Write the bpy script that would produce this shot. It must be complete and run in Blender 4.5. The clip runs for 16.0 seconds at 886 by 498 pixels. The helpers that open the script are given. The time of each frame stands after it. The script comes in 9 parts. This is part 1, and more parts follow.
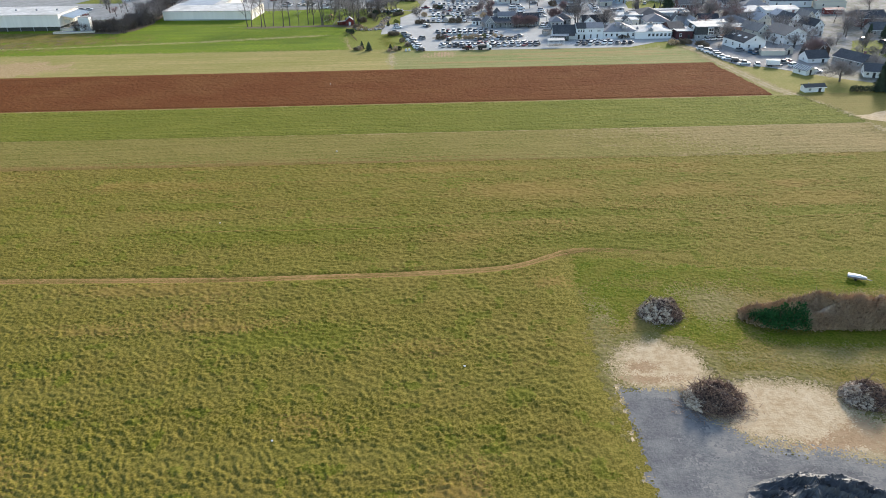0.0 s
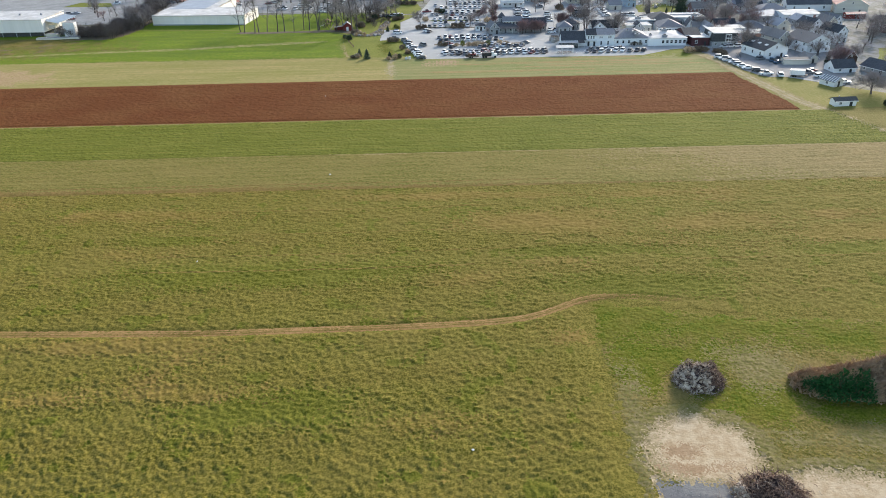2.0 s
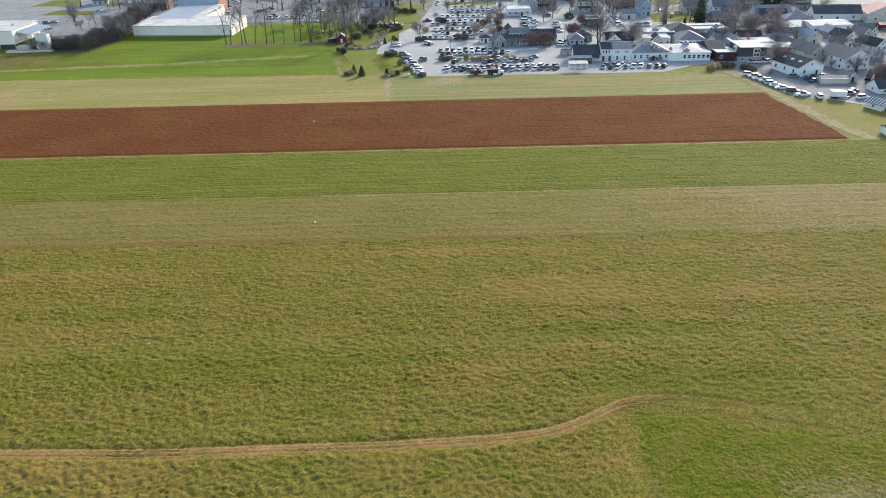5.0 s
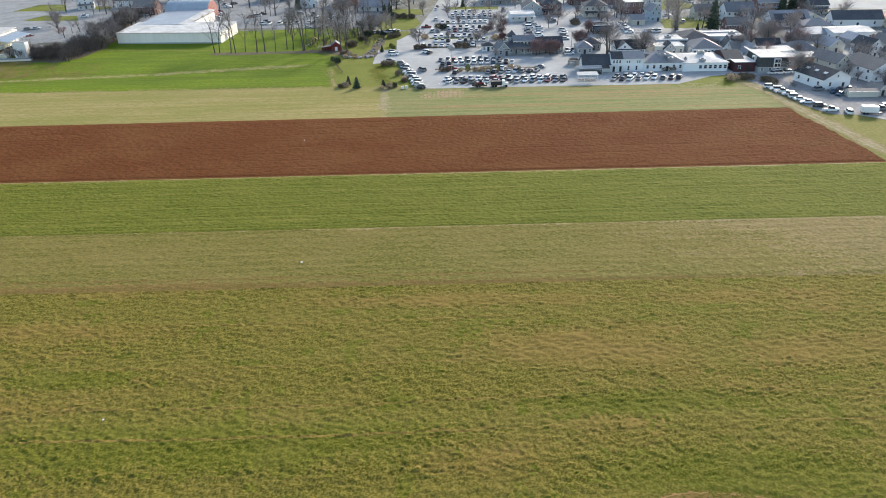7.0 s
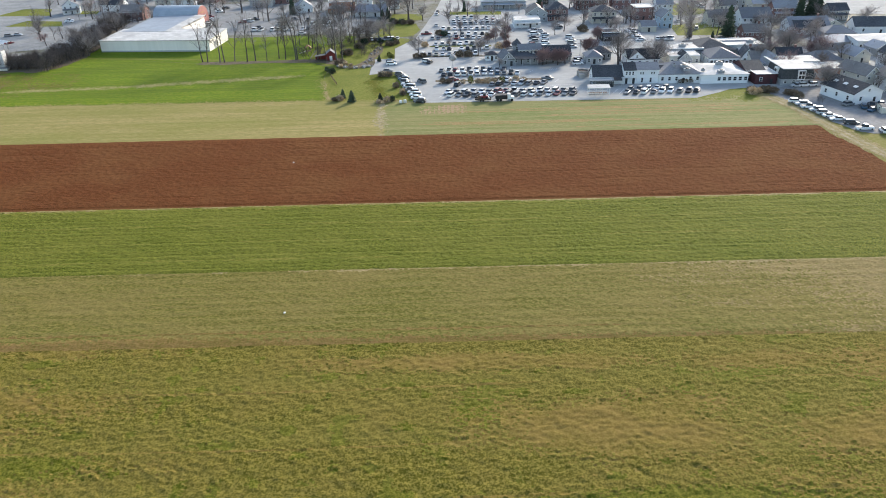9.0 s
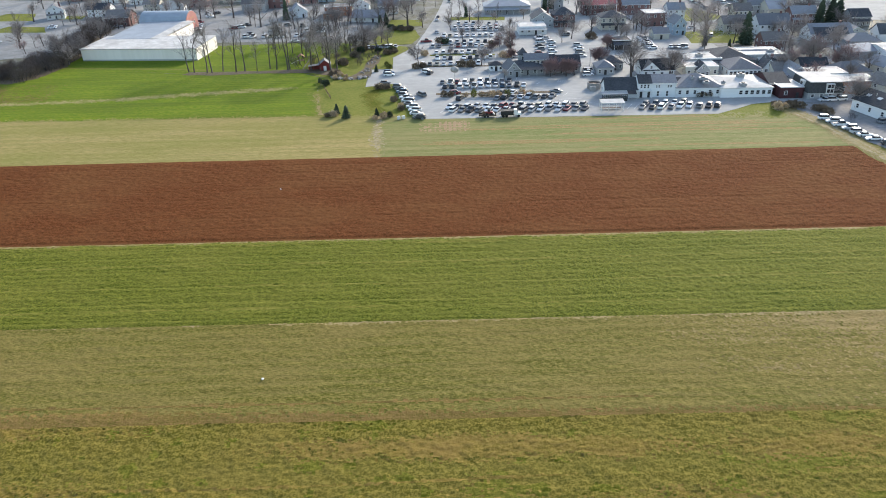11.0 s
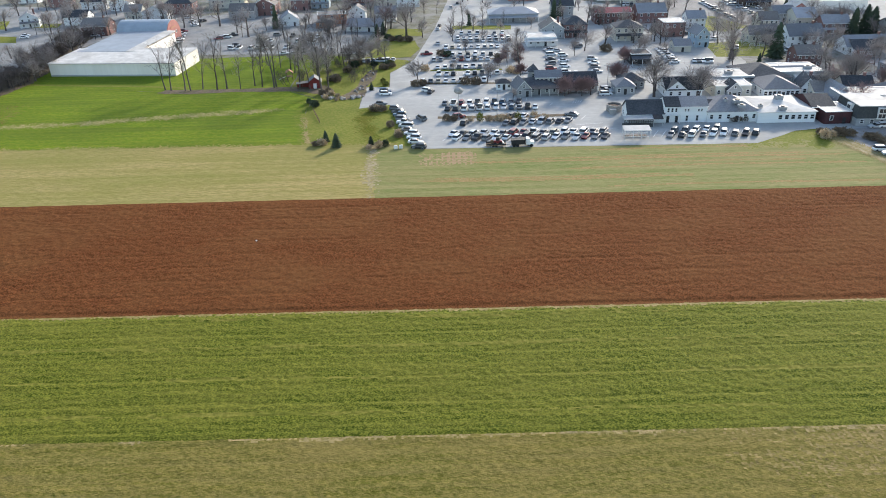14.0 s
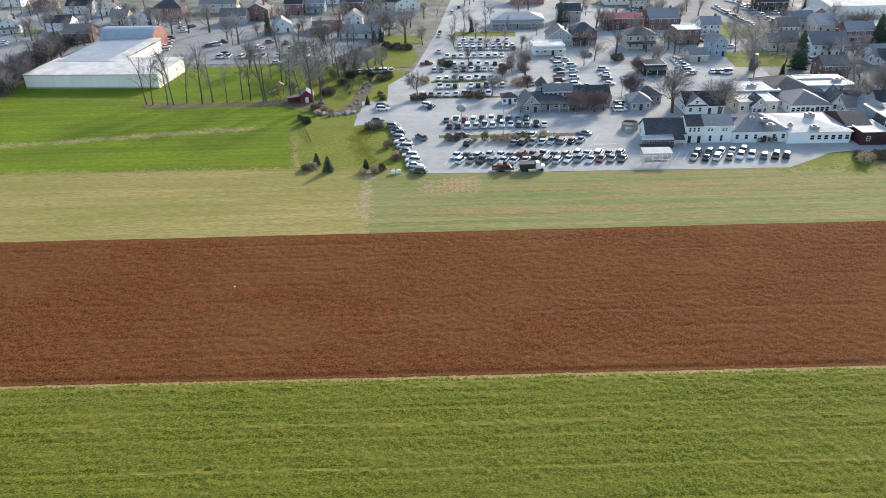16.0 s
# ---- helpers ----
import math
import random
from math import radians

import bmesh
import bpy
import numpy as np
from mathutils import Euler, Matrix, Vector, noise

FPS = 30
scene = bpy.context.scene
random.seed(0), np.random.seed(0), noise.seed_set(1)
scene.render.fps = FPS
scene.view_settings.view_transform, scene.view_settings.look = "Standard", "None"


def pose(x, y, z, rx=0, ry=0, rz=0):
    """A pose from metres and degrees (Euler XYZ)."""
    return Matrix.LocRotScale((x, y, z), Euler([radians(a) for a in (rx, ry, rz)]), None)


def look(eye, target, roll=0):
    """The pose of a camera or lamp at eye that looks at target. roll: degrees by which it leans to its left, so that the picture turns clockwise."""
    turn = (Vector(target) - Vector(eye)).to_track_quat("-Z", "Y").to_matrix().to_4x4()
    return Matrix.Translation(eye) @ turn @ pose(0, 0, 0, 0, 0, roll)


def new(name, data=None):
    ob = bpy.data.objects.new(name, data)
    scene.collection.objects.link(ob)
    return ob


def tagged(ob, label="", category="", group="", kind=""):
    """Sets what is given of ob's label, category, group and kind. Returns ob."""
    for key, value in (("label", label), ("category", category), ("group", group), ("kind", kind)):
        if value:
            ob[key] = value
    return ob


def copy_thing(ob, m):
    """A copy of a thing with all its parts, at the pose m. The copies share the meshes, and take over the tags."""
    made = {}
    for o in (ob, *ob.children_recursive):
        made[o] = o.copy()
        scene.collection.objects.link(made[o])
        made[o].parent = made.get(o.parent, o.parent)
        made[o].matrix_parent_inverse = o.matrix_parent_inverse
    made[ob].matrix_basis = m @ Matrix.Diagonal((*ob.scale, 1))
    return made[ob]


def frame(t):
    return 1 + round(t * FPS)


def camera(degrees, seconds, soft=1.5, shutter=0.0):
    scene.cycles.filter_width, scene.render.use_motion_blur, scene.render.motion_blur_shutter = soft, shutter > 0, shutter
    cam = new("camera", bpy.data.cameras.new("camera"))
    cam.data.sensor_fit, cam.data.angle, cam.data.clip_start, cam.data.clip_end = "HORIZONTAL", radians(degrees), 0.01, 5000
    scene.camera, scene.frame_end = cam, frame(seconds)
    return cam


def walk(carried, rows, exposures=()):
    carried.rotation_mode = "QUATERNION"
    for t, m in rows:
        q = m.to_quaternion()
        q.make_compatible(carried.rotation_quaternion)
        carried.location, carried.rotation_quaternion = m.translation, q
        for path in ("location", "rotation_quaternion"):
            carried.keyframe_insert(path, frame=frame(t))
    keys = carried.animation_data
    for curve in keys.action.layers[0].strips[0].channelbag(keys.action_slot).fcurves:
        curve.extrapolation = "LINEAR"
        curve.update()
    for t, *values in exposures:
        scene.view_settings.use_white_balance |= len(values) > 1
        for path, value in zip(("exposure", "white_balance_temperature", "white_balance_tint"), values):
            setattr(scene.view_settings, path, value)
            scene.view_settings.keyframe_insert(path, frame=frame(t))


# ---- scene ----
import itertools
cam = camera(63.6, 16.0, soft=0.95)
METRES, EYE, TILT, LEAN, TURN = 164.8, 75.0, 0.0, 0.0, 0.2
ROWS = [
    (0.0, 0.0, 0.0, 0.0, -0.65, -27.848, 1.214),
    (0.5, -0.0004, 0.0311, -0.00051, -0.629, -27.879, 1.233),
    (1.0, -0.00069, 0.0621, -0.00092, -0.597, -27.901, 1.241),
    (1.5, -0.00109, 0.0934, -0.00142, -0.586, -27.932, 1.26),
    (2.0, -0.00148, 0.1247, -0.00163, -0.564, -27.953, 1.258),
    (2.5, -0.00198, 0.156, -0.00194, -0.563, -27.955, 1.257),
    (3.0, -0.00248, 0.1876, -0.00235, -0.551, -27.956, 1.256),
    (3.5, -0.00267, 0.2187, -0.00225, -0.55, -27.958, 1.264),
    (4.0, -0.00297, 0.2501, -0.00206, -0.548, -27.959, 1.273),
    (6.5, -0.00495, 0.4058, -0.0037, -0.591, -27.996, 1.306),
    (7.0, -0.00525, 0.437, -0.00411, -0.619, -28.007, 1.325),
    (7.5, -0.00574, 0.4682, -0.00442, -0.638, -28.009, 1.313),
    (8.0, -0.00604, 0.4994, -0.00502, -0.627, -28.01, 1.322),
    (8.5, -0.00653, 0.5303, -0.00563, -0.635, -28.031, 1.321),
    (9.0, -0.00683, 0.5614, -0.00634, -0.634, -28.033, 1.329),
    (11.5, -0.00911, 0.7181, -0.01028, -0.656, -28.05, 1.332),
    (12.0, -0.00961, 0.7493, -0.01068, -0.665, -28.061, 1.341),
    (12.5, -0.0101, 0.7805, -0.01109, -0.663, -28.082, 1.35),
    (13.0, -0.0107, 0.8118, -0.0116, -0.662, -28.094, 1.338),
    (13.5, -0.01119, 0.8431, -0.01211, -0.66, -28.115, 1.327),
    (14.0, -0.01159, 0.8745, -0.01261, -0.659, -28.136, 1.336),
    (14.5, -0.01209, 0.9057, -0.01302, -0.657, -28.158, 1.334),
    (15.0, -0.01268, 0.9371, -0.01343, -0.666, -28.179, 1.333),
    (15.5, -0.01288, 0.9683, -0.01334, -0.664, -28.211, 1.341),
    (16.0, -0.01337, 0.9995, -0.01355, -0.673, -28.242, 1.34),
]
walk(cam, [(t, pose(0, 0, EYE, TILT, LEAN, TURN) @ pose(METRES * x, METRES * y, METRES * z, 90 + pitch, roll, yaw)) for t, x, y, z, yaw, pitch, roll in ROWS])

# ---- daylight: thin winter sun ahead and to the right ----
SUN_ELEVATION, SUN_AZIMUTH = radians(20.5), radians(31)
world = bpy.data.worlds.new("winter_sky")
scene.world = world
world.use_nodes = True
sky = world.node_tree.nodes.new("ShaderNodeTexSky")
sky.sky_type, sky.sun_disc = "NISHITA", False
sky.sun_elevation, sky.sun_rotation = SUN_ELEVATION, SUN_AZIMUTH
sky.air_density, sky.dust_density = 1.0, 1.0
back = world.node_tree.nodes["Background"]
back.inputs["Strength"].default_value = 0.147
world.node_tree.links.new(sky.outputs[0], back.inputs["Color"])
sun = new("sun", bpy.data.lights.new("sun", "SUN"))
sun.data.energy, sun.data.angle, sun.data.color = 2.65, radians(8.0), (1.0, 0.91, 0.79)
sun.matrix_world = look((300 * math.sin(SUN_AZIMUTH), 300 * math.cos(SUN_AZIMUTH), 300 * math.tan(SUN_ELEVATION)), (0, 0, 0))
scene.view_settings.exposure = 1.1


# ---- materials ----
def mat(name, a, b=None, size=1.0, c=None, size2=12.0, rough=0.85, metal=0.0, bump=0.0, bump_size=0.3, amount2=0.5, stretch=(1, 1, 1), spec=0.3, by_object=0.0, rows=0.0, rows_amount=0.3, streak=None, streak_width=4.0, streak_amount=0.5, crisp=0.0, sheen=0.0):
    """Colour a to b by noise of that size in metres, c over it by a broader noise; bump; rows: straight lines along x, so many metres apart; streak: a colour in long streaks along x."""
    m = bpy.data.materials.new(name)
    m.use_nodes = True
    tree = m.node_tree
    n, link = tree.nodes, tree.links.new
    bsdf = n["Principled BSDF"]
    bsdf.inputs["Roughness"].default_value, bsdf.inputs["Metallic"].default_value = rough, metal
    bsdf.inputs["Specular IOR Level"].default_value = spec
    bsdf.inputs["Sheen Weight"].default_value, bsdf.inputs["Sheen Roughness"].default_value = sheen, 0.6
    bsdf.inputs["Sheen Tint"].default_value = (0.9, 0.75, 0.2, 1)
    where = n.new("ShaderNodeNewGeometry").outputs["Position"] if not by_object else n.new("ShaderNodeTexCoord").outputs["Object"]
    scaled = n.new("ShaderNodeVectorMath")
    scaled.operation = "MULTIPLY"
    scaled.inputs[1].default_value = stretch
    link(where, scaled.inputs[0])

    def noise_at(metres, detail=4.0, source=scaled.outputs[0]):
        t = n.new("ShaderNodeTexNoise")
        t.inputs["Scale"].default_value, t.inputs["Detail"].default_value, t.inputs["Roughness"].default_value = 1.0 / metres, detail, 0.62
        link(source, t.inputs["Vector"])
        return t.outputs["Fac"]

    def spread(value, low, high):
        r = n.new("ShaderNodeMapRange")
        r.inputs["From Min"].default_value, r.inputs["From Max"].default_value = low, high
        link(value, r.inputs["Value"])
        return r.outputs["Result"]

    def mixed(fac, one, two):
        x = n.new("ShaderNodeMix")
        x.data_type = "RGBA"
        link(fac, x.inputs["Factor"])
        for socket, v in ((x.inputs["A"], one), (x.inputs["B"], two)):
            if isinstance(v, tuple):
                socket.default_value = (*v, 1)
            else:
                link(v, socket)
        return x.outputs["Result"]

    b = b or tuple(0.78 * v for v in a)
    colour = mixed(spread(noise_at(size), 0.42 + crisp, 0.6 - crisp), a, b)
    if c:
        f = n.new("ShaderNodeMath")
        f.operation = "MULTIPLY"
        link(spread(noise_at(size2, 5.0), 0.42, 0.66), f.inputs[0])
        f.inputs[1].default_value = amount2
        colour = mixed(f.outputs[0], colour, c)
    if streak:
        drawn = n.new("ShaderNodeVectorMath")
        drawn.operation = "MULTIPLY"
        drawn.inputs[1].default_value = (0.05, 1, 1)
        link(where, drawn.inputs[0])
        f = n.new("ShaderNodeMath")
        f.operation = "MULTIPLY"
        link(spread(noise_at(streak_width, 3.0, drawn.outputs[0]), 0.4, 0.62), f.inputs[0])
        f.inputs[1].default_value = streak_amount
        colour = mixed(f.outputs[0], colour, streak)
    if rows:
        w = n.new("ShaderNodeTexWave")
        w.wave_type, w.bands_direction = "BANDS", "Y"
        w.inputs["Scale"].default_value, w.inputs["Distortion"].default_value, w.inputs["Detail"].default_value = 0.314 / rows, 0.9, 2.0
        w.inputs["Detail Scale"].default_value = 0.3
        long = n.new("ShaderNodeVectorMath")
        long.operation = "MULTIPLY"
        long.inputs[1].default_value = (0.05, 1, 1)
        link(where, long.inputs[0])
        link(long.outputs[0], w.inputs["Vector"])
        f = n.new("ShaderNodeMath")
        f.operation = "MULTIPLY"
        link(spread(w.outputs["Fac"], 0.3, 1.0), f.inputs[0])
        f.inputs[1].default_value = rows_amount
        colour = mixed(f.outputs[0], colour, b)
    if by_object:
        h = n.new("ShaderNodeHueSaturation")
        link(colour, h.inputs["Color"])
        r = n.new("ShaderNodeMapRange")
        r.inputs["To Min"].default_value, r.inputs["To Max"].default_value = 1 - by_object, 1 + by_object
        link(n.new("ShaderNodeObjectInfo").outputs["Random"], r.inputs["Value"])
        link(r.outputs["Result"], h.inputs["Value"])
        colour = h.outputs["Color"]
    link(colour, bsdf.inputs["Base Color"])
    if bump:
        k = n.new("ShaderNodeBump")
        k.inputs["Strength"].default_value, k.inputs["Distance"].default_value = min(1.0, bump), bump_size * 0.4
        link(noise_at(bump_size, 3.0), k.inputs["Height"])
        link(k.outputs["Normal"], bsdf.inputs["Normal"])
    return m


M_TOWN = mat("town_turf", (0.1, 0.102, 0.05), (0.17, 0.16, 0.12), 2.5, (0.24, 0.237, 0.236), 12.0, bump=0.6, bump_size=0.8, amount2=0.8)
M_CROP = mat("winter_crop", (0.082, 0.077, 0.0075), (0.22, 0.178, 0.038), 0.36, (0.205, 0.14, 0.04), 19.0, bump=1.0, bump_size=0.22, amount2=0.35, rough=0.9, spec=0.05, streak=(0.19, 0.163, 0.036), streak_width=10.0, streak_amount=0.3, crisp=0.02, sheen=0.06)
M_CROP_BROWN = mat("brownish_crop", (0.125, 0.1, 0.014), (0.235, 0.17, 0.043), 0.36, (0.25, 0.15, 0.05), 9.0, bump=1.0, bump_size=0.22, amount2=0.5, rough=0.9, spec=0.05, streak=(0.225, 0.16, 0.045), streak_width=10.0, streak_amount=0.3, crisp=0.02, sheen=0.06)
M_CROP_GREEN = mat("greener_crop", (0.07, 0.082, 0.0055), (0.168, 0.156, 0.024), 0.36, (0.17, 0.15, 0.03), 9.0, bump=1.0, bump_size=0.22, amount2=0.4, rough=0.9, spec=0.05, streak=(0.15, 0.15, 0.022), streak_width=10.0, streak_amount=0.3, crisp=0.02, sheen=0.06)
M_RUST = mat("rusty_worn_edge", (0.25, 0.155, 0.056), (0.15, 0.115, 0.025), 0.4, (0.27, 0.16, 0.066), 5.0, bump=0.8, bump_size=0.3, rough=0.92, spec=0.06, streak=(0.14, 0.115, 0.025), streak_width=0.6, streak_amount=0.5)
M_DULL = mat("thin_crop", (0.092, 0.094, 0.0135), (0.194, 0.16, 0.043), 0.42, (0.22, 0.155, 0.055), 24.0, bump=1.0, bump_size=0.32, amount2=0.4, stretch=(0.7, 1, 1), rough=0.9, spec=0.06, streak=(0.25, 0.19, 0.072), streak_width=1.0, streak_amount=0.3, sheen=0.06)
M_LUSH = mat("lush_crop", (0.03, 0.054, 0.0034), (0.166, 0.178, 0.023), 0.26, (0.15, 0.14, 0.027), 15.0, bump=1.0, bump_size=0.22, amount2=0.35, stretch=(0.8, 1, 1), rough=0.9, spec=0.05, rows=1.55, rows_amount=0.2, streak=(0.235, 0.212, 0.042), streak_width=0.8, streak_amount=0.26, crisp=0.035, sheen=0.06)
M_SOIL = mat("ploughed_soil", (0.186, 0.0665, 0.0242), (0.07, 0.0245, 0.0084), 0.25, (0.172, 0.078, 0.0285), 22.0, bump=1.0, bump_size=0.26, amount2=0.5, stretch=(0.8, 1, 1), rough=0.95, spec=0.03, rows=1.3, rows_amount=0.03, streak=(0.19, 0.088, 0.034), streak_width=1.4, streak_amount=0.16, crisp=0.055)
M_STRAW = mat("straw_stubble", (0.4, 0.305, 0.128), (0.275, 0.23, 0.08), 0.6, (0.195, 0.205, 0.045), 16.0, bump=0.9, bump_size=0.35, amount2=0.65, stretch=(0.25, 1, 1), rough=0.92, spec=0.07, rows=3.5, streak=(0.2, 0.195, 0.045), streak_width=2.5, streak_amount=0.5)
M_MIXED = mat("thin_grass", (0.225, 0.22, 0.08), (0.145, 0.187, 0.05), 0.6, (0.27, 0.21, 0.09), 12.0, bump=0.9, bump_size=0.35, stretch=(0.2, 1, 1), rough=0.92, spec=0.07, rows=4.5, streak=(0.32, 0.26, 0.12), streak_width=2.0, streak_amount=0.55)
M_GREEN = mat("bright_winter_wheat", (0.115, 0.188, 0.008), (0.2, 0.238, 0.02), 0.7, (0.08, 0.125, 0.012), 14.0, bump=0.9, bump_size=0.35, amount2=0.55, stretch=(0.4, 1, 1), rough=0.95, spec=0.08, rows=3.0, rows_amount=0.2, streak=(0.085, 0.115, 0.013), streak_width=5.0, streak_amount=0.45)
M_LAWN = mat("mown_lawn", (0.15, 0.175, 0.022), (0.225, 0.212, 0.045), 0.9, (0.105, 0.135, 0.017), 9.0, bump=0.6, bump_size=0.3, rough=0.95, spec=0.1)
M_PLOT = mat("rough_grass", (0.085, 0.088, 0.01), (0.205, 0.158, 0.04), 0.4, (0.26, 0.185, 0.075), 6.0, bump=1.0, bump_size=0.35, amount2=0.65, rough=0.92, spec=0.06)
M_FRESH = mat("fresh_green_grass", (0.066, 0.096, 0.0045), (0.15, 0.15, 0.016), 0.4, (0.175, 0.14, 0.028), 5.0, bump=1.0, bump_size=0.35, amount2=0.6, rough=0.92, spec=0.05)
M_SAND = mat("sandy_soil", (0.5, 0.388, 0.25), (0.4, 0.29, 0.168), 1.2, (0.55, 0.445, 0.3), 6.0, bump=0.5, bump_size=0.4, rough=0.95, spec=0.1)
M_TRACK = mat("worn_track", (0.38, 0.22, 0.095), (0.28, 0.165, 0.06), 0.8, (0.22, 0.16, 0.045), 5.0, bump=0.4, bump_size=0.3, rough=0.95, spec=0.1)
M_SANDY_GRASS = mat("thin_grass_on_sand", (0.37, 0.285, 0.165), (0.25, 0.2, 0.095), 0.35, (0.42, 0.33, 0.2), 3.0, bump=0.6, bump_size=0.3, amount2=0.6, rough=0.94, spec=0.08)
M_DRY_PLOT = mat("faded_plot_grass", (0.24, 0.19, 0.088), (0.155, 0.135, 0.038), 0.5, (0.13, 0.125, 0.024), 3.0, bump=0.7, bump_size=0.3, amount2=0.6, rough=0.92, spec=0.08)
M_WORN = mat("worn_crop", (0.225, 0.15, 0.046), (0.145, 0.115, 0.022), 0.35, (0.25, 0.15, 0.055), 4.0, bump=0.8, bump_size=0.3, rough=0.9, spec=0.06)
M_SPARSE = mat("sparse_crop", (0.15, 0.122, 0.04), (0.27, 0.205, 0.078), 0.3, (0.29, 0.205, 0.088), 14.0, bump=0.9, bump_size=0.3, amount2=0.55, stretch=(0.5, 1, 1), rough=0.92, spec=0.07, streak=(0.33, 0.25, 0.12), streak_width=1.0, streak_amount=0.35)
M_ROW = mat("pale_crop_row", (0.225, 0.205, 0.043), (0.15, 0.148, 0.024), 0.4, (0.1, 0.115, 0.013), 7.0, bump=0.8, bump_size=0.25, amount2=0.75, rough=0.92, spec=0.06)
M_DRILL = mat("bare_drill_lines", (0.34, 0.225, 0.105), (0.26, 0.19, 0.07), 0.8, (0.2, 0.18, 0.055), 5.0, bump=0.4, bump_size=0.3, rough=0.95, spec=0.1)
M_MEADOW = mat("yellowish_meadow", (0.2, 0.185, 0.04), (0.26, 0.22, 0.07), 0.9, (0.15, 0.16, 0.025), 8.0, bump=0.6, bump_size=0.3, rough=0.95, spec=0.1)
M_MARGIN = mat("dead_pale_grass", (0.34, 0.255, 0.125), (0.22, 0.175, 0.055), 0.5, (0.17, 0.15, 0.035), 3.0, bump=0.7, bump_size=0.3, amount2=0.6, rough=0.9, spec=0.15)
M_BARE = mat("bare_stubble_soil", (0.46, 0.325, 0.175), (0.27, 0.18, 0.085), 0.7, (0.3, 0.22, 0.09), 4.0, bump=0.5, bump_size=0.4, rough=0.95, spec=0.1)
M_CLAY = mat("orange_clay", (0.36, 0.24, 0.14), (0.3, 0.2, 0.11), 0.8, (0.42, 0.31, 0.19), 3.0, bump=0.5, bump_size=0.3, rough=0.95, spec=0.1)
M_DRY_TRACK = mat("dry_farm_track", (0.37, 0.305, 0.19), (0.28, 0.225, 0.12), 1.5, (0.22, 0.19, 0.075), 5.0, bump=0.4, bump_size=0.4, amount2=0.8, rough=0.95, spec=0.1)
M_PATH = mat("worn_pale_path", (0.35, 0.29, 0.13), (0.22, 0.21, 0.06), 0.9, (0.15, 0.175, 0.02), 3.5, bump=0.5, bump_size=0.4, amount2=0.8, rough=0.95, spec=0.1)
M_LITTER = mat("leaf_litter_soil", (0.13, 0.1, 0.075), (0.2, 0.155, 0.115), 0.9, (0.12, 0.115, 0.04), 5.0, bump=0.7, bump_size=0.5, amount2=0.6, rough=0.95, spec=0.1)
M_GRAVEL = mat("grey_gravel", (0.112, 0.112, 0.117), (0.156, 0.153, 0.153), 0.5, (0.24, 0.232, 0.22), 5.0, bump=0.6, bump_size=0.25, amount2=0.6, rough=0.9, spec=0.12)
M_DUSTY = mat("dusty_gravel", (0.155, 0.155, 0.155), (0.205, 0.2, 0.19), 0.6, (0.28, 0.262, 0.235), 4.0, bump=0.5, bump_size=0.3, amount2=0.7, rough=0.92, spec=0.1)
M_ASPHALT = mat("worn_asphalt", (0.42, 0.417, 0.397), (0.47, 0.467, 0.445), 2.0, (0.32, 0.316, 0.303), 13.0, bump=0.2, bump_size=0.2, amount2=0.75, rough=0.95, spec=0.15, streak=(0.34, 0.337, 0.32), streak_width=2.2, streak_amount=0.45)
M_OLD_ASPHALT = mat("dark_old_asphalt", (0.28, 0.28, 0.272), (0.33, 0.33, 0.318), 2.0, (0.21, 0.211, 0.205), 9.0, bump=0.2, bump_size=0.2, amount2=0.8, rough=0.95, spec=0.15)
M_YARD = mat("pale_gravel_yard", (0.27, 0.26, 0.25), (0.33, 0.32, 0.305), 1.2, (0.22, 0.205, 0.19), 7.0, bump=0.4, bump_size=0.3, rough=0.95, spec=0.1)
M_GARDEN = mat("shabby_garden_ground", (0.17, 0.165, 0.12), (0.25, 0.242, 0.215), 2.0, (0.32, 0.315, 0.31), 8.0, bump=0.6, bump_size=0.6, amount2=0.85, rough=0.95, spec=0.1)
M_PAINT_LINE = mat("road_paint", (0.78, 0.78, 0.75), (0.6, 0.6, 0.58), 1.0)
M_CONCRETE = mat("pale_concrete", (0.36, 0.35, 0.33), (0.3, 0.29, 0.275), 1.5)
M_BARK = mat("grey_bark", (0.115, 0.097, 0.088), (0.078, 0.066, 0.06), 0.3, by_object=0.3)
M_SCRUB = mat("dark_scrub_twigs", (0.2, 0.165, 0.145), (0.125, 0.1, 0.09), 1.0)
# Twig colour lightened, with the haze over the trees put into it
M_TWIG = mat("hazed_bare_twigs", (0.37, 0.325, 0.3), (0.27, 0.235, 0.22), 1.0, by_object=0.35)
M_TWIG_RED = mat("reddish_twigs", (0.33, 0.225, 0.21), (0.25, 0.17, 0.16), 1.0, by_object=0.2)
M_NEEDLE = mat("dark_needles", (0.045, 0.066, 0.042), (0.075, 0.1, 0.055), 0.8, by_object=0.3)
M_SHRUB_TAN = mat("dry_ornamental_grass", (0.6, 0.48, 0.33), (0.45, 0.34, 0.22), 0.4, by_object=0.2)
# Dark leaves raised in colour to carry the haze before distant shrubs
M_SHRUB_DARK = mat("hazed_dark_leaves", (0.17, 0.135, 0.095), (0.25, 0.195, 0.14), 0.4, by_object=0.3)
M_SHRUB_GREEN = mat("golden_green_leaves", (0.12, 0.14, 0.03), (0.19, 0.18, 0.05), 0.4, by_object=0.25)
M_WHITE_SIDING = mat("white_siding", (0.8, 0.81, 0.8), (0.73, 0.74, 0.74), 2.0, rough=0.6, bump=0.3, bump_size=0.3, stretch=(0.05, 0.05, 1), by_object=0.06)
